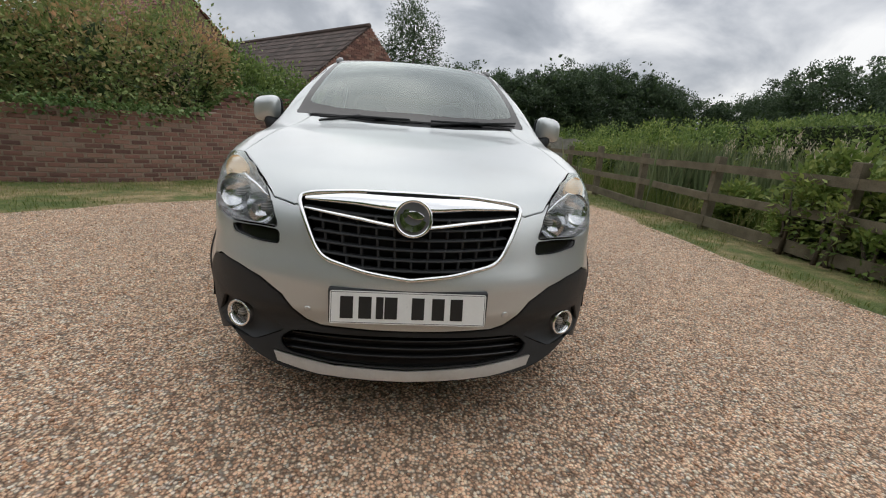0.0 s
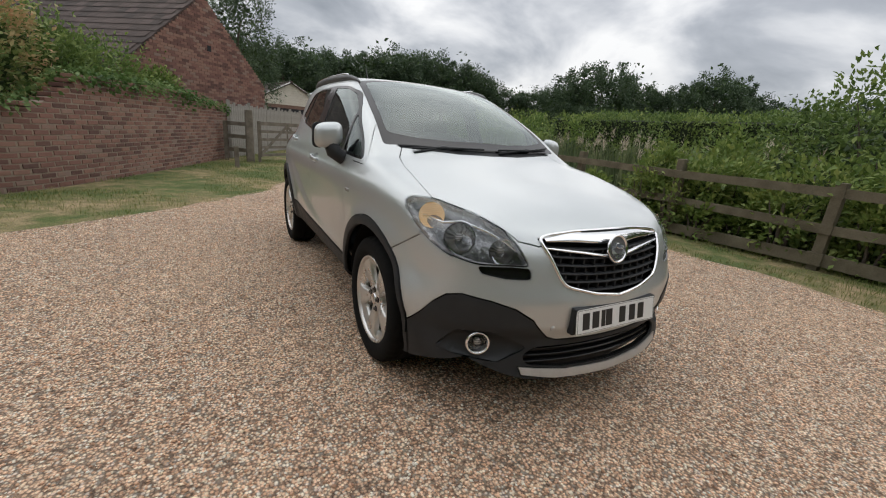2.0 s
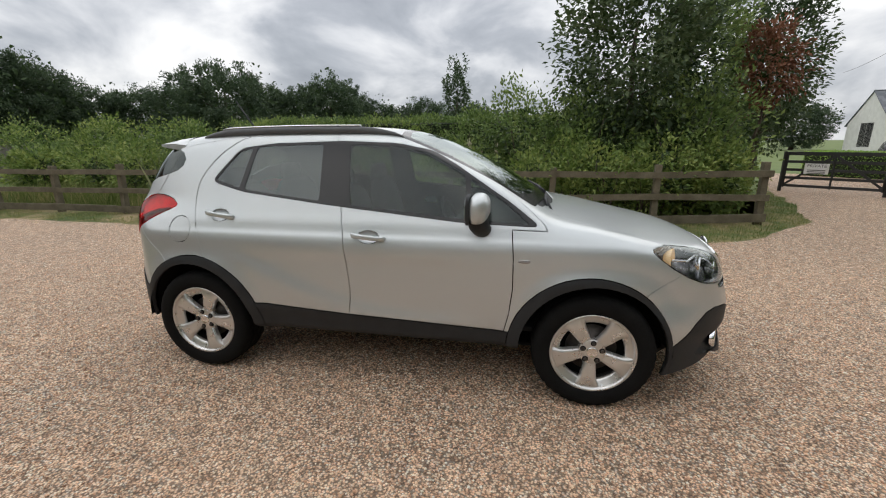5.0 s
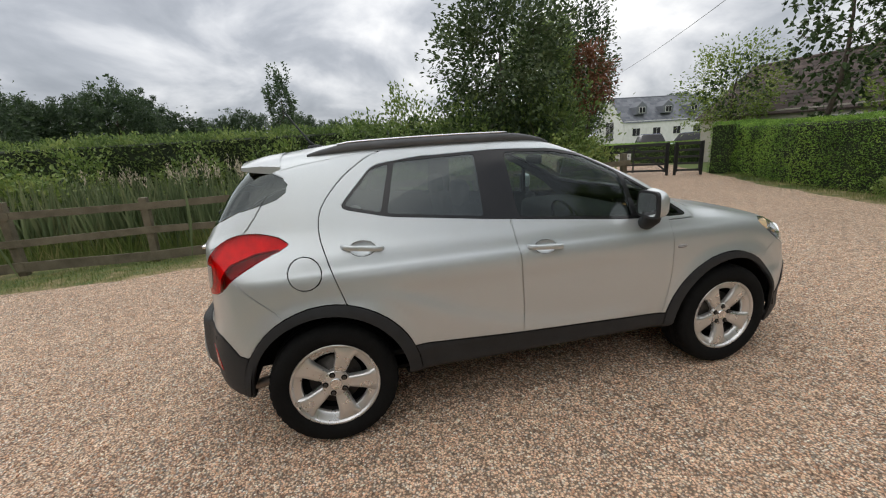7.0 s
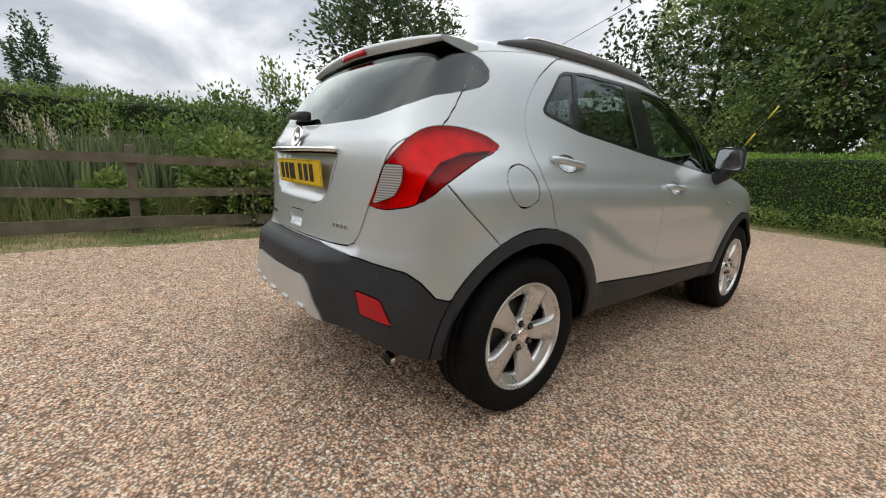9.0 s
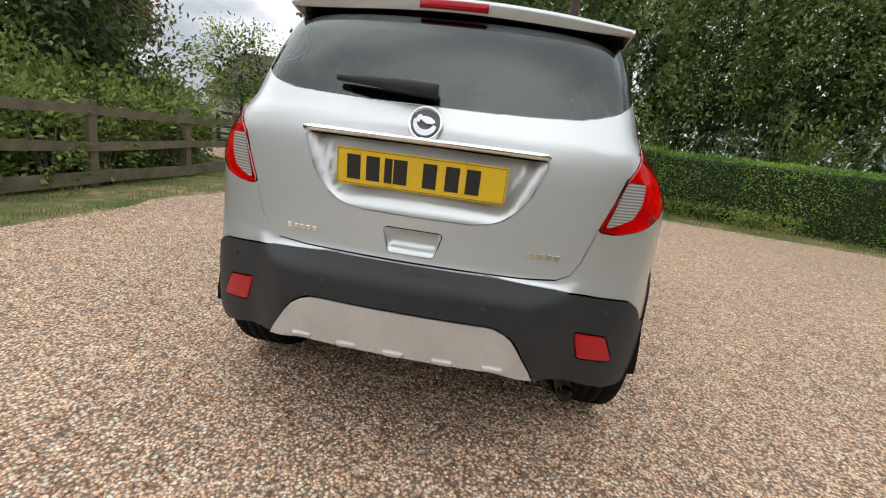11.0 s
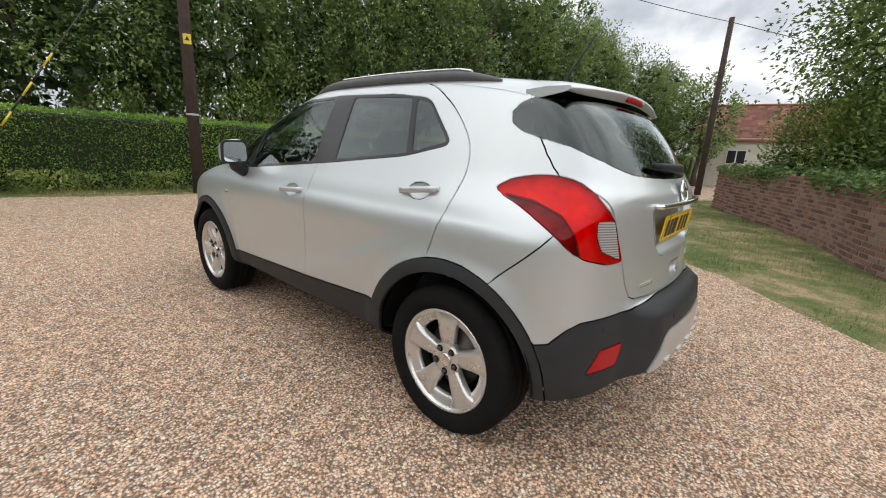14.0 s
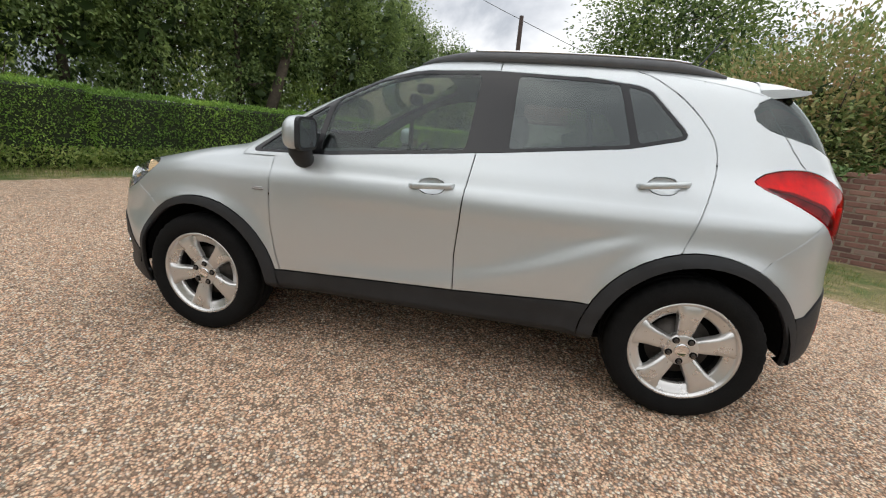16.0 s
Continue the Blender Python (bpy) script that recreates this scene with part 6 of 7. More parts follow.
def patch(us, vs, at, thick=0.0):
    """A sheet over a grid of values; at gives the place of each."""
    co = [at(u, v) for u in us for v in vs]
    n, m = len(us), len(vs)
    faces = [[i * m + j, (i + 1) * m + j, (i + 1) * m + j + 1, i * m + j + 1] for i in range(n - 1) for j in range(m - 1)]
    bm = bmesh.new()
    vv = [bm.verts.new(c) for c in co]
    for f in faces:
        bm.faces.new([vv[k] for k in f])
    if thick:
        bm.normal_update()
        bmesh.ops.solidify(bm, geom=bm.faces[:], thickness=thick)
    return bm


def bar_sweep(points, wide, high, bm=None):
    """A flat-sided bar with rounded corners along points; wide lies across, high along world z."""
    bm = bm or bmesh.new()
    pts, rows = [Vector(p) for p in points], []
    for i, p in enumerate(pts):
        d = (pts[min(i + 1, len(pts) - 1)] - pts[max(i - 1, 0)]).normalized()
        s = d.cross(Vector((0, 0, 1))).normalized()
        w = (wide[i] if isinstance(wide, (list, np.ndarray)) else wide) / 2
        h = (high[i] if isinstance(high, (list, np.ndarray)) else high) / 2
        rows.append([bm.verts.new(p + s * w * a + Vector((0, 0, 1)) * h * b) for a, b in
                     ((-1, -.6), (-.6, -1), (.6, -1), (1, -.6), (1, .6), (.6, 1), (-.6, 1), (-1, .6))])
    for a, b in zip(rows, rows[1:]):
        for k in range(8):
            bm.faces.new((a[k], a[(k + 1) % 8], b[(k + 1) % 8], b[k]))
    bm.faces.new(rows[0][::-1])
    bm.faces.new(rows[-1])
    return bm


def build_wheel(car):
    """A road wheel about the x axis, its face towards +x at x = 0."""
    wheel = tagged(new("wheel"), "five-spoke silver alloy wheel with black tyre")
    wheel.parent = car
    bm = lathe([(-.004, .232), (.010, .248), (.019, .275), (.018, .305), (.009, .328), (-.004, .339), (-.022, .3445), (-.052, .346), (-.055, .339), (-.063, .339), (-.066, .346),
                (-.098, .3465), (-.101, .339), (-.109, .339), (-.112, .3465), (-.144, .346), (-.147, .339), (-.155, .339), (-.158, .346), (-.186, .3445), (-.204, .338),
                (-.216, .320), (-.222, .290), (-.214, .255), (-.200, .235)], 120)
    for v in bm.verts:
        r = math.hypot(v.co.y, v.co.z)
        k = round((math.atan2(v.co.z, v.co.y) % (2 * math.pi)) / (2 * math.pi) * 120)
        if (v.co.x > -.052 or v.co.x < -.158) and r > .33 and k % 3 == 0:
            v.co.y *= 1 - .007 / r
            v.co.z *= 1 - .007 / r
        if .284 < r < .33 and v.co.x > 0 and k % 2:
            v.co.x -= .0012
    tyre = part("tyre", bm, M_rubber, wheel, "black road tyre with grooved tread", True)
    bm = lathe([(-.006, .241), (.004, .240), (.007, .234), (.002, .227), (-.010, .221), (-.030, .213), (-.100, .203), (-.180, .214), (-.200, .236)], 72)
    rim = part("rim", bm, M_alloy, wheel, "silver painted rim with bright lip", True)
    part("rim_dish", lathe([(-.001, .2355), (-.006, .229), (-.018, .203), (-.025, .187), (-.030, .1815), (-.046, .180)], 60), M_alloy, rim, "", True)
    # the barrel behind the dish gets the shade-darkened colour
    part("rim_barrel", lathe([(-.046, .1805), (-.060, .189), (-.100, .199), (-.180, .209)], 60), M_shaded_rim, rim, "inner rim coloured dark for the shade behind the spokes", True)
    rs = [.040, .060, .085, .115, .150, .180, .203, .224]
    ws = [.026, .032, .037, .042, .047, .055, .066, .080]
    xs = [-.022, -.020, -.014, -.008, -.003, -.001, -.002, -.008]
    across = [(-1, -.034), (-.93, -.010), (-.78, 0), (-.4, -.001), (0, -.0015), (.4, -.001), (.78, 0), (.93, -.010), (1, -.034)]
    for i in range(5):
        a = math.radians(90 + 72 * i)
        rad, tan = Vector((0, math.cos(a), math.sin(a))), Vector((0, -math.sin(a), math.cos(a)))
        bm = bmesh.new()
        rows = [[bm.verts.new(rad * math.sqrt(max(r * r - (w * s) ** 2 * (.8 if r > .2 else 0), 1e-4)) + tan * w * s + Vector((x + dx, 0, 0))) for s, dx in across] for r, w, x in zip(rs, ws, xs)]
        for p, q in zip(rows, rows[1:]):
            for k in range(len(across) - 1):
                bm.faces.new((p[k], q[k], q[k + 1], p[k + 1]))
        part("spoke", bm, M_alloy, rim, "", True)
        b = math.radians(126 + 72 * i)
        spot = Matrix.Translation((-.012, .056 * math.cos(b), .056 * math.sin(b))) @ pose(0, 0, 0, 0, 90, 0)
        bm = bmesh.new()
        bmesh.ops.create_cone(bm, cap_ends=True, segments=6, radius1=.0105, radius2=.009, depth=.018, matrix=spot)
        part("wheel_bolt", bm, M_disc, rim, "steel wheel bolt")
        part("bolt_seat", lathe([(-.0155, .0165), (-.0150, .0)], 18), M_frame, rim, "", True, Matrix.Translation((0, .056 * math.cos(b), .056 * math.sin(b))))
    part("hub", lathe([(-.05, .078), (-.020, .076), (-.0165, .070), (-.0165, .034), (-.018, .0)], 40), M_alloy, rim, "", True)
    part("hub_cap", lathe([(-.016, .033), (-.010, .032), (-.008, .027), (-.010, .024), (-.009, .0)], 32), M_chrome, rim, "round cap with worn emblem", True)
    part("brake_disc", lathe([(-.085, .145), (-.080, .145), (-.080, .07), (-.06, .065), (-.06, .0)], 40), M_disc, wheel, "worn steel brake disc", True)
    part("wheel_back", lathe([(-.11, .205), (-.115, .0)], 40), M_frame, wheel, "", True)
    return wheel


def build_mirror(parent, s):
    """A door mirror; s = 1 on the driver's side."""
    bm = bmesh.new()
    bmesh.ops.create_uvsphere(bm, u_segments=28, v_segments=16, radius=1)
    for v in bm.verts:
        x, y, z = (math.copysign(abs(c) ** .62, c) for c in v.co)
        y = y * (.060 if y > 0 else .045)
        k = 1 - .25 * max(0, y / .060) ** 2
        v.co = ((.918 + x * .084 * k) * s, .610 + y + .02 * (1 - x) * .5, 1.180 + z * .076 * k - .012 * x)
    if s < 0:
        bmesh.ops.reverse_faces(bm, faces=bm.faces[:])
    mirror = part("door_mirror", bm, M_paint, parent, "silver mirror housing on black foot", True)
    rim = part("mirror_surround", prism(rounded([(-.088, -.074), (.088, -.080), (.086, .074), (-.078, .078)], .035, 5), -.006, .014, .004), M_clad, mirror,
               "", m=Matrix.Translation((.918 * s, .572, 1.176)) @ pose(0, 0, 0, 90, 0, 0 if s > 0 else 0) @ Matrix.Diagonal((s, 1, 1, 1)))
    part("mirror_glass", prism(rounded([(-.076, -.061), (.076, -.067), (.074, .061), (-.066, .065)], .030, 5), .0145, .0165), M_mirror, rim, "mirror glass facing back")
    bm = tube([(.77 * s, .635, 1.045), (.84 * s, .630, 1.050), (.885 * s, .622, 1.080), (.900 * s, .615, 1.135)], [.042, .044, .047, .048], 12)
    for v in bm.verts:
        v.co.y = .632 + (v.co.y - .632) * 1.25
    part("mirror_foot", bm, M_clad, mirror, "black plastic foot", True)
    return mirror


def build_handle(parent, yc, zc, s, tilt):
    pts = []
    for u in np.linspace(-1, 1, 15):
        y, z = yc + u * .108, zc + u * tilt
        lift = .034 - .016 * u ** 4 if abs(u) < .98 else .006
        pts.append((s * (float(side_x(y, z)) + lift - .008), y, z))
    part("door_handle", bar_sweep(pts, [.010] + [.017] * 13 + [.010], [.020] + [.027] * 13 + [.018]), M_paint, parent, "silver pull handle", True)


def roundel(parent, m, r):
    """A round chrome emblem, drawn as plain shapes."""
    turn = m @ pose(0, 0, 0, 0, -90, 0)
    badge = part("emblem", lathe([(0, r), (.006, r), (.010, r * .93), (.008, r * .84), (.003, r * .80)], 40), M_chrome, parent, "round chrome emblem", True, turn)
    part("emblem_field", lathe([(.0035, r * .83), (.004, .0)], 40), M_rail_grey, badge, "", True)
    arc = [(r * .68 * math.cos(a), r * .68 * math.sin(a)) for a in np.linspace(1.2, 4.5, 14)] + [(r * .16 + r * .50 * math.cos(a), r * .50 * math.sin(a)) for a in np.linspace(4.3, 1.5, 14)]
    part("emblem_relief", prism(arc, .004, .0085), M_chrome, badge, "", m=pose(0, 0, 0, 90, 0, 90))
    part("emblem_relief", prism(ring(r * .20, -r * .08, r * .20, 18, r * .44), .004, .0095, .002), M_chrome, badge, "", m=pose(0, 0, 0, 90, 0, 90) @ pose(0, 0, 0, 0, 0, -14))
    part("emblem_relief", prism(rounded([(r * .02, r * .34), (r * .50, r * .20), (r * .44, r * .46), (r * .10, r * .58)], r * .06, 3), .004, .0088), M_chrome, badge, "", m=pose(0, 0, 0, 90, 0, 90))
    return badge


def plate(parent, name, m, mat, label):
    p = part(name, prism(rounded([(-.26, -.0555), (.26, -.0555), (.26, .0555), (-.26, .0555)], .008, 3), 0, .006, .001), mat, parent, label, m=m)
    for i, x in enumerate((-.205, -.145, -.097, -.060, .030, .098, .160)):
        w = .012 if i == 2 else .021
        part("plate_bar", prism([(x - w, -.037), (x + w, -.037), (x + w, .037), (x - w, .037)], .0062, .0072), M_ink, p, "plain black bar")
    b = bmesh.new()
    for lo, hi in (((-.256, -.0515), (.256, -.0500)), ((-.256, .0500), (.256, .0515)), ((-.256, -.05), (-.2545, .05)), ((.2545, -.05), (.256, .05))):
        prism([(lo[0], lo[1]), (hi[0], lo[1]), (hi[0], hi[1]), (lo[0], hi[1])], .0061, .0066, bm=b)
    part("plate_border", b, M_ink, p)
    return p


def build_seat(parent, x, y, wide=.25, back=.62):
    seat = part("seat_cushion", ellipsoid((x, y + .05, .60), (wide, .26, .09), .5), M_seat, parent, "dark cloth seat", True)
    bm = ellipsoid((0, 0, .30), (wide * .95, .075, .34), .55)
    part("seat_back", bm, M_seat, seat, "", True, pose(x, y - .20, .62, 14, 0, 0))
    part("head_rest", ellipsoid((x, y - .375, 1.27), (.125, .05, .085), .6), M_seat, seat, "", True)
    return seat


def build_car():
    bm, name = car_panels()
    car = thing("car", "silver compact crossover car with black lower cladding, parked on gravel", "car")

    def panel(part_name, wanted, mat, parent=car, label="", **how):
        me = panel_mesh(bm, name, wanted, **how)
        return link(part_name, me, mat, parent, label)

    panel("bonnet", ["bonnet"], M_paint, label="silver bonnet", both=True)
    panel("roof", ["roof"], M_paint, label="silver roof", both=True, gap=.0005)
    panel("cowl", ["cowl"], M_clad, label="black wiper cowl", both=True, proud=-.012)
    border = panel("windscreen_border", ["windscreen_border"], M_gloss_black, label="black border of the windscreen", both=True, gap=.0006)
    panel("windscreen", ["windscreen"], M_screen, border, "clear windscreen reflecting cloud", both=True, gap=0, lip=0).visible_shadow = False
    bumper = panel("front_bumper", ["front_bumper"], M_paint, label="silver front bumper", both=True)
    panel("bumper_cladding", ["front_cladding"], M_clad, bumper, "black grained lower bumper", both=True, proud=.004)
    panel("skid_plate", ["front_skid"], M_satin, bumper, "satin silver skid strip", both=True, proud=.008)
    rear = panel("rear_bumper", ["rear_bumper"], M_paint, label="silver upper rear bumper", both=True)
    panel("bumper_cladding", ["rear_cladding"], M_clad, rear, "black grained rear bumper", both=True, proud=.006)
    panel("skid_plate", ["rear_skid"], M_satin, rear, "satin silver skid plate", both=True, proud=.012)
    gate = panel("tailgate", ["tailgate"], M_paint, label="silver tailgate", both=True)
    panel("plate_recess", ["plate_bay"], M_paint, gate, both=True, gap=0, lip=0,
          sink=lambda c: .040 * ramp(.870, .933, c[:, 2]) * ramp(.372 + (c[:, 2] - 1.08) * .42, .312 + (c[:, 2] - 1.08) * .42, np.abs(c[:, 0])))
    panel("grip_recess", ["grip_bay"], M_paint, gate, both=True, gap=0, lip=0,
          sink=lambda c: .030 * ramp(.745, .775, c[:, 2]) * ramp(.822, .812, c[:, 2]) * ramp(.088, .066, np.abs(c[:, 0])))
    panel("rear_window", ["tail_pane"], M_tail_pane, gate, "dark rear window", both=True, gap=.0008, lip=.006)
    panel("spoiler_base", ["spoiler_base"], M_paint, gate, both=True, gap=.0004)
    for s, flip in ((1, False), (-1, True)):
        panel("front_wing", ["wing"], M_paint, label="silver front wing", flip=flip)
        quarter = panel("rear_quarter_panel", ["quarter_panel"] if s > 0 else ["quarter_panel", "fuel_flap"], M_paint, label="silver rear quarter panel", flip=flip)
        if s > 0:
            panel("fuel_flap", ["fuel_flap"], M_paint, quarter, "round silver fuel flap", gap=.0042)
        panel("corner_window", ["tail_corner_pane"], M_tail_pane, quarter, "dark corner window", flip=flip, gap=.0008, lip=.006)
        for which, pane, corner, cup, yc, zc, tilt in (("front", "pane_front", "pane_corner", "cup_front", -.040, .986, -.008), ("rear", "pane_rear", "pane_quarter", "cup_rear", -1.055, 1.086, -.012)):
            door = panel(which + "_door", [which + "_door"], M_paint, label="silver " + which + " door", flip=flip)
            glass = M_pane if which == "front" else M_pane_dark
            panel("window_pane", [pane], glass, door, "door window", flip=flip, gap=0, lip=0, proud=-.004).visible_shadow = False
            panel("corner_pane", [corner], glass, door, "fixed corner window", flip=flip, gap=0, lip=0, proud=-.004).visible_shadow = False
            panel("handle_cup", [cup], M_paint, door, flip=flip, gap=0, lip=0,
                  sink=lambda c, yc=yc, zc=zc: .022 * np.clip(1 - ((c[:, 1] - yc) / .066) ** 2 - ((c[:, 2] - zc) / .037) ** 2, 0, 1) ** .7)
            build_handle(door, yc, zc, s, tilt)
        panel("window_surround", ["window_surround"], M_gloss_black, label="black window surround and pillars", flip=flip, gap=.0004, lip=.012)
        panel("sill_cladding", ["sill"], M_clad, label="black sill cladding", flip=flip, proud=.007)
        panel("wheel_arch_trim", ["arch_front"], M_clad, label="black wheel arch trim", flip=flip, proud=.009, lip=.03)
        panel("wheel_arch_trim", ["arch_rear"], M_clad, label="black wheel arch trim", flip=flip, proud=.009, lip=.03)
        lamp = panel("tail_lamp", ["tail_lamp"], M_red_cells, label="large red tail lamp with faceted reflector", flip=flip, proud=-.018, gap=.002, lip=-.018)
        panel("lamp_wing", ["tail_lamp_dark"], M_red_dark, lamp, "dark red inner wing", flip=flip, proud=-.026, gap=0, lip=-.012)
        panel("red_cover", ["tail_lamp", "tail_lamp_dark"], M_red_glass, lamp, "glossy red cover", flip=flip, proud=.004, gap=.002, lip=.004).visible_shadow = False
        panel("clear_lens", ["tail_lamp_clear"], M_clear_lens, lamp, "clear ribbed reversing lens", flip=flip, gap=.0005, proud=.005)
        panel("reflector", ["reflector"], M_red_deep, rear, "red bumper reflector", flip=flip, proud=.008)
        # headlamp: bowl, reflectors, clear cover
        head = panel("headlamp", ["headlamp"], M_bezel, label="clear headlamp with chrome reflectors", flip=flip, proud=-.075, gap=.003, lip=-.072)
        panel("lamp_cover", ["headlamp"], M_lampglass, head, "clear cover", flip=flip, gap=.001, lip=0).visible_shadow = False
        panel("bumper_slit", ["slit"], M_gloss_black, bumper, "black slit under the lamp", flip=flip, gap=.001, lip=-.016, proud=-.016)
        for c, r, d, mt in (((.655, 1.800, .828), .070, (.35, .93, .05), M_reflector), ((.525, 1.925, .795), .056, (.3, .95, .05), M_reflector), ((.706, 1.640, .893), .058, (.45, .88, .1), M_amber)):
            turn = Matrix.Translation((c[0] * s, c[1], c[2])) @ Vector((d[0] * s, d[1], d[2])).to_track_quat("X", "Z").to_matrix().to_4x4()
            cup = part("lamp_reflector" if mt is M_reflector else "indicator", lathe([(.034, r), (.024, r * .93), (.004, r * .7), (-.012, r * .36), (-.014, .0)], 28), mt, head,
                       "chrome reflector bowl" if mt is M_reflector else "amber indicator bulb", True, turn)
            if mt is M_reflector:
                part("bulb", lathe([(-.012, .016), (.014, .016), (.022, .010), (.024, .0)], 16), M_clear_lens, cup, "", True)
        trim = [(s * (x - .016), float(nose_y(x, z)) - .042, z) for x, z in ((.770, .895), (.72, .880), (.655, .893), (.58, .865), (.52, .83), (.475, .79))]
        part("lamp_trim", bar_sweep(trim, .012, .012), M_chrome, head, "chrome strip inside the lamp", True)
        # fog lamp in its bay
        bay = panel("fog_lamp_bay", ["fog_bay"], M_clad, bumper, "recessed fog lamp bay", flip=flip, gap=0, lip=0, proud=.004,
                    sink=lambda c: .026 * np.clip(1 - (((c[:, 1] - c[:, 0]) * Q - .965) / .20) ** 2 - ((c[:, 2] - .395) / .07) ** 2, 0, 1) ** .5)
        at = Matrix.Translation((.618 * s, float(nose_y(.618, .402)) - .004, .402)) @ Vector((.42 * s, .90, .04)).to_track_quat("X", "Z").to_matrix().to_4x4()
        fog = part("fog_lamp", lathe([(-.01, .054), (.012, .053), (.017, .048), (.012, .043), (.0, .040)], 36), M_chrome, bay, "round fog lamp with chrome ring", True, at)
        part("fog_glass", lathe([(.002, .041), (.006, .03), (.008, .0)], 28), M_lampglass, fog, "", True)
        part("fog_bowl", lathe([(.0, .040), (-.018, .025), (-.022, .0)], 28), M_gloss_black, fog, "", True)
        part("fog_core", lathe([(-.018, .015), (.000, .015), (.004, .011), (.005, .0)], 20), M_clear_lens, fog, "", True)
        build_mirror(car, s)
        # roof rail
        ys = np.linspace(-1.285, .115, 27)
        xs = .565 + .03 * np.sin((ys + 1.285) / 1.4 * math.pi)
        base = top_z(xs, ys)
        hump = np.clip(np.minimum((ys + 1.285) / .20, (.115 - ys) / .24), 0, 1) ** .7
        rail = part("roof_rail", bar_sweep([(s * x, y, z + .002 + h * .012) for x, y, z, h in zip(xs, ys, base, hump)], .012 + .034 * hump, .012 + .032 * hump), M_rail_grey, car,
                    "dark grey roof rail with silver strip", True)
        part("rail_strip", bar_sweep([(s * x, y, z + h * .033 + .008) for x, y, z, h in zip(xs[3:-5], ys[3:-5], base[3:-5], hump[3:-5])], .030, .010), M_chrome, rail, "satin silver strip", True)
        # small emblem on the wing
        part("wing_repeater", ellipsoid((s * (float(side_x(.872, .882)) + .002), .872, .882), (.006, .034, .010), .8), M_clear_lens, car, "clear side repeater", True)
        for z in (.489,):
            at = skin_frame(.342 * s, float(nose_y(.342, z)), z) @ pose(0, 0, 0, 0, -90, 0)
            part("parking_sensor", lathe([(-.004, .012), (.002, .012), (.003, .010), (.003, .0)], 20), M_paint, bumper, "round parking sensor", True, at)
        for x, z in ((.245, .636), (.63, .636)):
            at = skin_frame(x * s, float(tail_y(x, z)) - .006, z) @ pose(0, 0, 0, 0, -90, 0)
            part("parking_sensor", lathe([(-.004, .012), (.002, .012), (.003, .010), (.003, .0)], 20), M_clad, rear, "round parking sensor", True, at)
        for ay, r in ((AXLE, .425), (-AXLE, .43)):
            n = 26
            wb = bmesh.new()
            rows = [[wb.verts.new((s * x, ay + r * k * math.cos(a), HUB_Z + r * k * math.sin(a))) for a in np.linspace(.02, math.pi - .02, n)] for x, k in ((.835, 1), (.50, 1), (.48, .05))]
            for p, q in zip(rows, rows[1:]):
                for k in range(n - 1):
                    wb.faces.new((p[k], q[k], q[k + 1], p[k + 1]))
            part("wheel_well", wb, M_frame, car, "dark wheel well", True)
    # inner frame behind the seams, leaving the windows open
    solid = [n for n in sorted(set(name)) if n not in ("windscreen", "pane_front", "pane_corner", "pane_rear", "pane_quarter", "tail_pane", "tail_corner_pane", "hole", "grille_hole",
                                                       "intake_hole", "headlamp", "tail_lamp", "tail_lamp_dark", "slit", "fog_bay", "plate_bay", "grip_bay", "cup_front", "cup_rear", "arch_front", "arch_rear")]
    panel("inner_frame", solid, M_frame, label="dark inner body shell", both=True, proud=-.030, lip=0, gap=0)
    under = prism([(-.34, 1.90), (-.56, 1.70), (-.60, .80), (-.60, -.80), (-.56, -1.50), (-.40, -1.60), (.40, -1.60), (.56, -1.50), (.60, -.80), (.60, .80), (.56, 1.70), (.34, 1.90)][::-1], .235, .260)
    part("underbody", under, M_frame, car, "dark underbody")
    part("front_bulkhead", block((-.52, 1.74, .25), (.52, 1.77, .80), .01), M_frame, car)
    # grille
    xs = np.linspace(-.385, .385, 41)
    top_edge = curve([(-.39, .859), (-.2, .884), (0, .888), (.2, .884), (.39, .859)])
    low_edge = curve([(-.39, .845), (-.36, .79), (-.30, .68), (-.142, .634), (0, .618), (.142, .634), (.30, .68), (.36, .79), (.39, .845)])
    # backing sheet, coloured near-black as the shade behind the slats
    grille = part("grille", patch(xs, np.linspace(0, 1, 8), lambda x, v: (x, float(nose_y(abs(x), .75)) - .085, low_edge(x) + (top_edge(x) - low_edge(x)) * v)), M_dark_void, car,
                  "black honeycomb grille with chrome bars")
    levels = [.640 + .0335 * i for i in range(6)]
    for z0 in levels:
        row = [(float(x), float(nose_y(abs(x), z0)) - .030, float(z0 + .02 * (x / .38) ** 2)) for x in xs if low_edge(x) - .004 < z0 + .02 * (x / .38) ** 2]
        if len(row) > 3:
            part("grille_slat", bar_sweep(row, .034, .0085), M_clad, grille, "", True)
    for i, z0 in enumerate(levels[:-1]):
        for k in range(-6, 7):
            x = .058 * k * (1 + .035 * (i - 2))
            lift = .02 * (x / .38) ** 2
            if abs(x) < .35 and low_edge(x) < z0 + lift + .012:
                y0 = float(nose_y(abs(x), z0 + .016)) - .032
                part("grille_bar", block((x - .0042, y0 - .017, z0 + lift - .001), (x + .0042, y0 + .014, z0 + lift + .0345), .002, 1), M_clad, grille)
    edge = [(x, z) for x, z in GRILLE]
    loop = [(float(x), float(z)) for x, z in ([(-a, b) for a, b in reversed(edge[1:])] + edge)]
    loop = rounded(loop, .03, 5)
    loop = loop + [loop[0]]
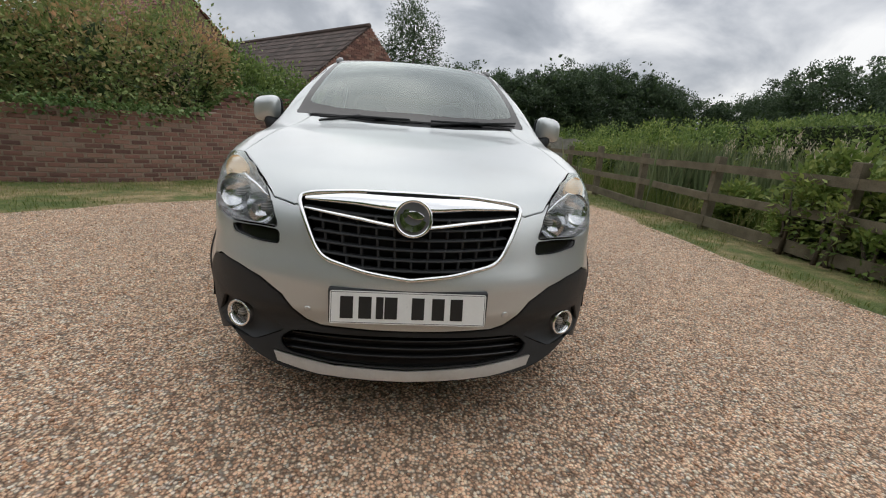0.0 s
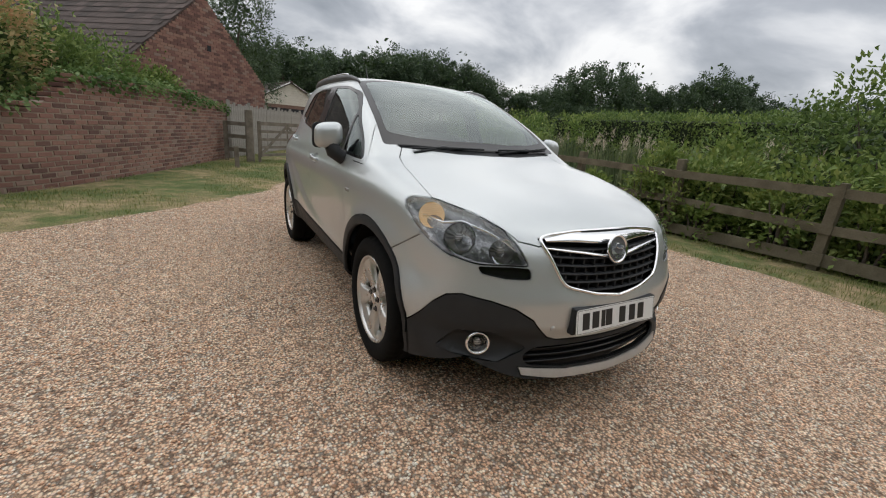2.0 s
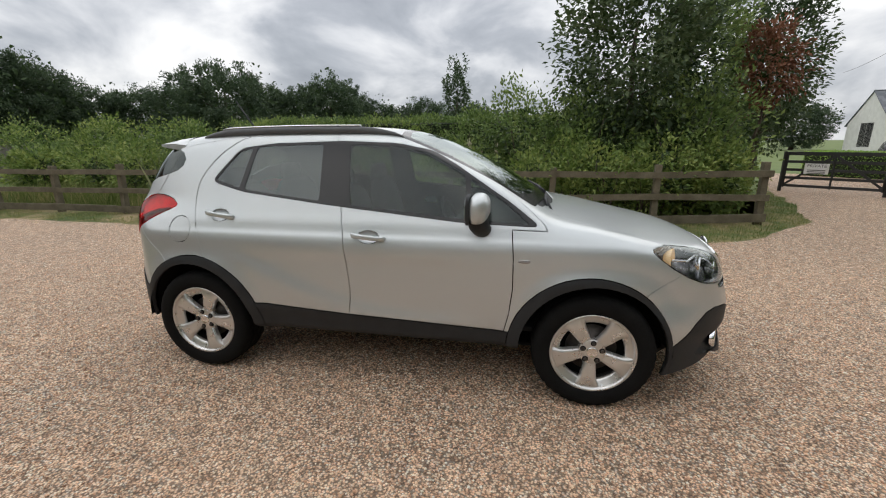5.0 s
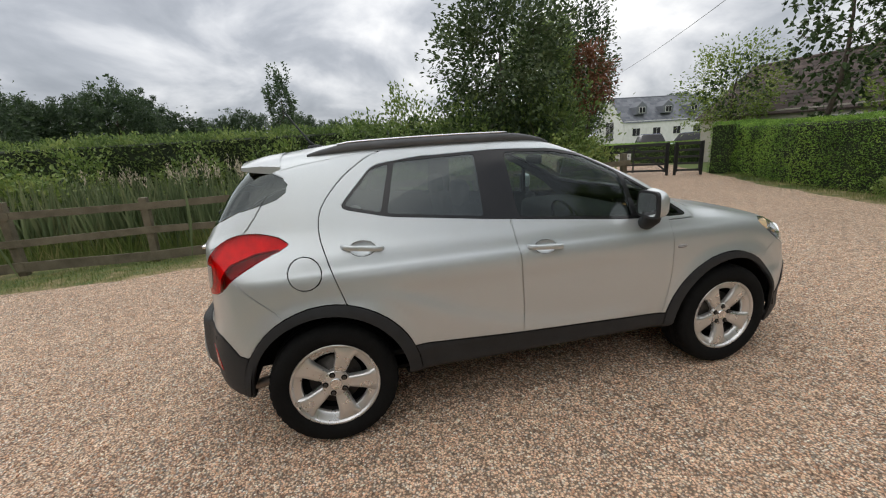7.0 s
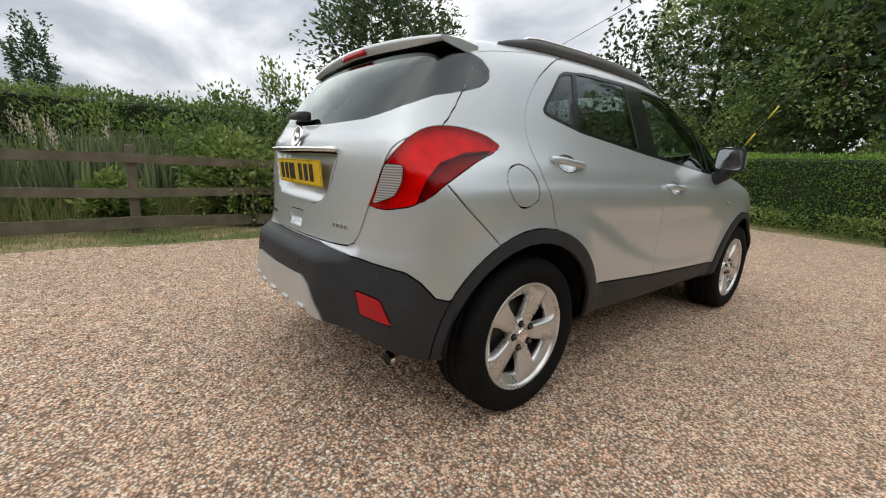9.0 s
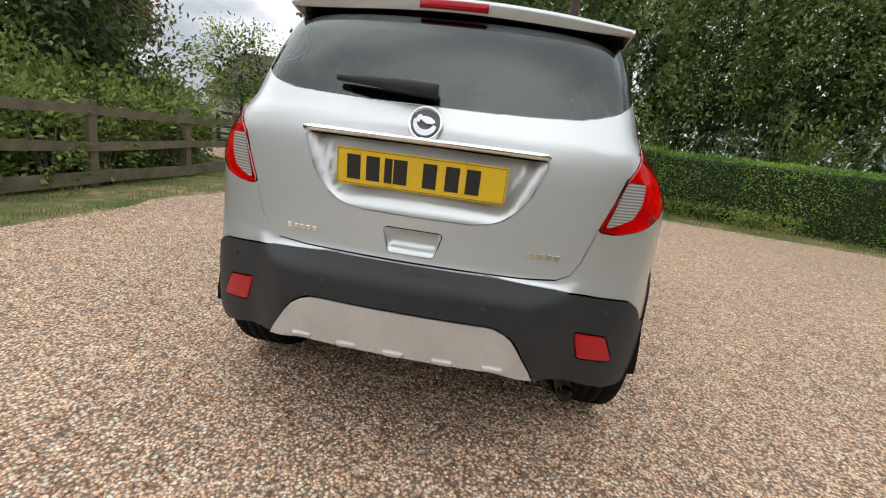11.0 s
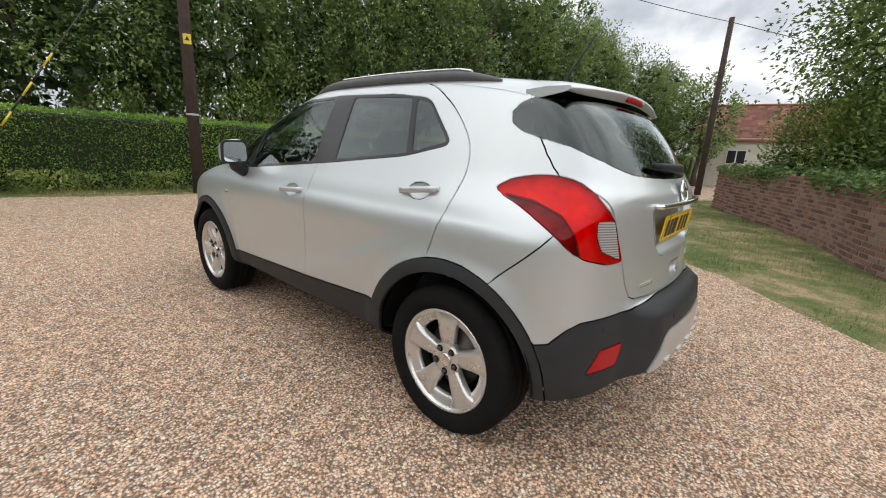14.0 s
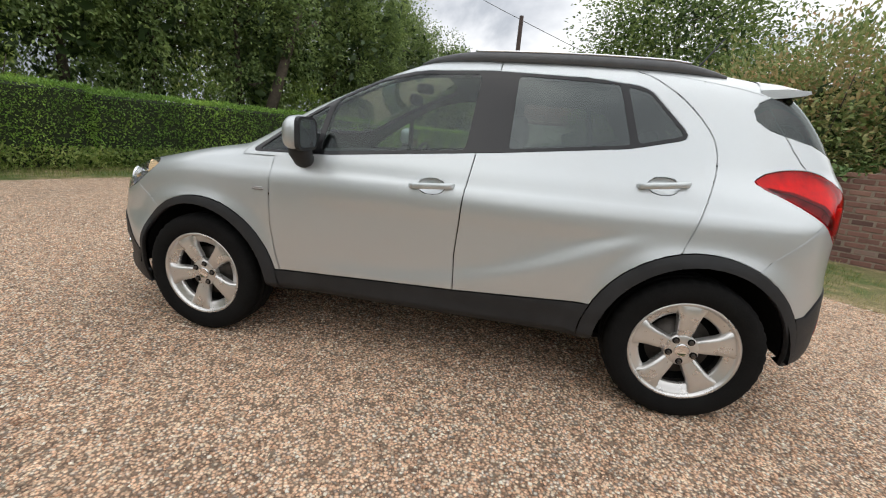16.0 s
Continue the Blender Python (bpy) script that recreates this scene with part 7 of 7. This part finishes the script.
    fine = [(a[0] + (b[0] - a[0]) * t, a[1] + (b[1] - a[1]) * t) for a, b in zip(loop, loop[1:]) for t in (0, .34, .67)] + [loop[0]]
    part("grille_surround", tube([(x, float(nose_y(abs(x), z)) + .001, z) for x, z in fine], .0085, 8), M_chrome, grille, "chrome surround", True)

    def chrome_band(upper, lower, out):
        vs = np.linspace(-1, 1, 9)
        def at(x, v):
            z = (upper(x) + lower(x)) / 2 + (upper(x) - lower(x)) / 2 * v
            return (x, float(nose_y(abs(x), z)) - .012 + out * math.sqrt(max(0, 1 - v * v)), z)
        return patch(xs[1:-1], vs, at)
    part("chrome_bar", chrome_band(curve([(-.38, .862), (-.2, .887), (0, .891), (.2, .887), (.38, .862)]), curve([(-.38, .845), (-.2, .840), (-.06, .830), (.06, .830), (.2, .840), (.38, .845)]), .022),
         M_chrome, grille, "wide chrome bar", True)
    part("chrome_line", chrome_band(curve([(-.38, .832), (-.2, .812), (0, .790), (.2, .812), (.38, .832)]), curve([(-.38, .820), (-.2, .798), (0, .776), (.2, .798), (.38, .820)]), .012),
         M_chrome, grille, "thin chrome bar", True)
    roundel(grille, Matrix.Translation((0, 2.103, .816)) @ Vector((0, 1, .22)).to_track_quat("Z", "Y").to_matrix().to_4x4(), .066)
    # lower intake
    # near-black backing sheet painted as the intake's shaded depth
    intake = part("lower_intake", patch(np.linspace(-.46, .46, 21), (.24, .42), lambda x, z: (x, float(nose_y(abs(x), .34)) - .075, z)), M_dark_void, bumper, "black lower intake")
    for z0 in (.318, .346, .374):
        part("intake_slat", bar_sweep([(float(x), float(nose_y(abs(x), z0)) - .035, z0) for x in np.linspace(-.44, .44, 21)], .03, .009), M_gloss_black, intake, "", True)
    plate(car, "front_number_plate", Matrix.Translation((0, 2.170, .523)) @ pose(0, 0, 0, 80, 0, 180), M_plate_white, "white front number plate with plain bars")
    part("plate_holder", block((-.267, 2.135, .462), (.267, 2.166, .583), .006), M_clad, car, "black plate holder")
    # tail
    plate(gate, "rear_number_plate", Matrix.Translation((0, -1.934, .990)) @ pose(0, 0, 0, 96, 0, 0), M_plate_yellow, "yellow rear number plate with plain bars")
    part("chrome_strip", bar_sweep([(float(x), float(tail_y(abs(x), 1.087)) - .012, 1.089) for x in np.linspace(-.368, .368, 25)], .035, .020), M_chrome, gate, "chrome strip over the plate", True)
    roundel(gate, Matrix.Translation((0, -1.936, 1.137)) @ Vector((0, -1, .25)).to_track_quat("Z", "Y").to_matrix().to_4x4(), .052)
    for x0, x1, z0 in ((-.423, -.308, .775), (.352, .455, .797)):
        for k in range(5 if x0 < 0 else 4):
            w = (x1 - x0) / (5 if x0 < 0 else 4)
            x = x0 + w * (k + .5)
            part("letter_bar", block((x - w * .36, float(tail_y(abs(x), z0)) - .004, z0 - .008), (x + w * .36, float(tail_y(abs(x), z0)) + .004, z0 + .008), .001), M_chrome, gate, "plain chrome bar")
    # spoiler over the rear window
    def lip_at(x, v):
        k = 1 - (abs(x) / .60) ** 4 * .55
        y0, y1 = -1.425, -1.668 + .16 * x * x
        z0 = float(top_z(abs(x), y0)) + .004
        z1 = 1.552 - .085 * x * x
        table = ((y0, z0), (y0 + (y1 - y0) * .5, z0 + (z1 - z0) * .46 + .006), (y1, z1), (y1 - .004, z1 - .012), (y1 + .012, z1 - .040 * k), (y1 + .07, z1 - .062 * k), (y0, z0 - .085 * k))
        return (x, *table[v])
    xs2 = np.linspace(-.592, .592, 31)
    part("spoiler", patch(xs2, range(5), lip_at), M_paint, gate, "silver roof spoiler", True)
    part("spoiler_underside", patch(xs2, (4, 5, 6), lip_at), M_gloss_black, gate, "black underside of the spoiler", True)
    for side in (-1, 1):
        bm = bmesh.new()
        inner = [bm.verts.new(lip_at(side * .590, v)) for v in range(7)]
        outer = [bm.verts.new((side * .597, q[1], q[2])) for q in (lip_at(side * .590, v) for v in range(7))]
        bm.faces.new(outer)
        for a in range(7):
            bm.faces.new((inner[a], inner[(a + 1) % 7], outer[(a + 1) % 7], outer[a]))
        bmesh.ops.recalc_face_normals(bm, faces=bm.faces)
        part("spoiler_cheek", bm, M_paint, gate, "silver end of the spoiler")
    part("brake_lamp", bar_sweep([(float(x), -1.667 + .16 * x * x, 1.530 - .085 * x * x) for x in np.linspace(-.115, .115, 11)], .014, .026), M_red_deep, gate, "high red brake lamp", True)
    part("rear_wiper", bar_sweep([(.02, -1.90, 1.232), (-.06, -1.905, 1.236), (-.20, -1.887, 1.243), (-.30, -1.868, 1.246)], [.036, .040, .030, .018], [.040, .040, .026, .018]), M_clad, gate,
         "black rear wiper", True)
    for x in (-.30, -.15, 0, .15, .30):
        y = float(tail_y(abs(x), .465))
        part("skid_rib", ellipsoid((x, y - .012, .462), (.034, .012, .009), .5, 12), M_satin, rear, "", True)
    pipe = part("exhaust_pipe", tube([(.56, -1.35, .335), (.575, -1.60, .310), (.585, -1.80, .278)], [.027, .027, .028], 20, cap=False), M_steel, car, "oval steel exhaust pipe", True)
    part("pipe_rim", tube([(.584, -1.786, .2802), (.5855, -1.806, .277)], [.029, .029], 20, cap=False), M_chrome, pipe, "", True)
    part("pipe_inside", tube([(.578, -1.64, .3036), (.584, -1.775, .282)], [.024, .024], 16), M_ink, pipe, "", True)
    part("aerial", tube([(0, -1.27, 1.616), (0, -1.30, 1.65), (0, -1.44, 1.855)], [.012, .007, .004], 8), M_clad, car, "black roof aerial", True)
    part("aerial_base", ellipsoid((0, -1.27, 1.614), (.022, .05, .016)), M_clad, car, "", True)
    for pts in (((.52, .985, 1.16), (.30, .992, 1.168), (.02, 1.000, 1.172)), ((-.10, .995, 1.170), (-.38, .960, 1.168), (-.62, .880, 1.175))):
        part("wiper_blade", tube([(x, y + .01, float(top_z(abs(x), y)) + .006) for x, y, z in pts], [.006, .009, .006], 6), M_clad, car, "black wiper blade", True)
        part("wiper_arm", tube([(pts[0][0], 1.02, float(top_z(abs(pts[0][0]), 1.02)) - .004), (*pts[1][:2], float(top_z(abs(pts[1][0]), pts[1][1])) + .014)], [.010, .007], 6), M_clad, car, "", True)
    # cabin
    cabin = part("cabin_floor", block((-.70, -1.30, .38), (.70, .98, .42), .02), M_inner, car, "dark cabin")
    part("dashboard", ellipsoid((0, .66, .96), (.66, .26, .125), .45), M_inner, cabin, "black dashboard", True)
    part("parcel_shelf", block((-.56, -1.62, 1.05), (.56, -1.12, 1.08), .01), M_inner, cabin)
    for x in (.36, -.36):
        build_seat(cabin, x, -.02)
        build_seat(cabin, x, -.86, .30)
    wheel_rim = lathe([(.0, .178), (.014, .186), (.0, .194), (-.014, .186)], 40, closed=True)
    steer = part("steering_wheel", wheel_rim, M_inner, cabin, "black steering wheel", True, pose(.36, .385, .985, 0, -22, 90) @ pose(0, 0, 0, 0, 0, 180))
    part("steering_boss", ellipsoid((0, 0, 0), (.03, .075, .055)), M_inner, steer, "", True)
    for a in (0, 180, 270):
        part("steering_spoke", tube([(0, .05 * math.cos(radians(a)), .05 * math.sin(radians(a))), (0, .182 * math.cos(radians(a)), .182 * math.sin(radians(a)))], .015, 6), M_satin, steer, "", True)
    part("interior_mirror", ellipsoid((0, .30, 1.43), (.115, .02, .035), .5), M_inner, cabin, "black interior mirror", True)
    part("sensor_box", ellipsoid((0, .245, 1.50), (.06, .05, .03), .5), M_inner, cabin, "", True)
    # wheels
    wheel = build_wheel(car)
    first = True
    for s, spins in ((1, (32, -21)), (-1, (27, 0))):
        for ay, spin in zip((AXLE, -AXLE), spins):
            m = Matrix.Translation((.845 * s, ay, HUB_Z)) @ pose(0, 0, 0, spin, 0, 0 if s > 0 else 180)
            w = wheel if first else copy_thing(wheel, m)
            if first:
                wheel.matrix_basis = m
            first = False
    bm.free()
    return car


build_car()


# ---- the wall's nearest bricks, one by one ----
for s, z in sorted(near_ones):
    m = brick_pose(s, z)
    link("brick", brick_mesh[int(rng.integers(4))], None, wall, "", m)
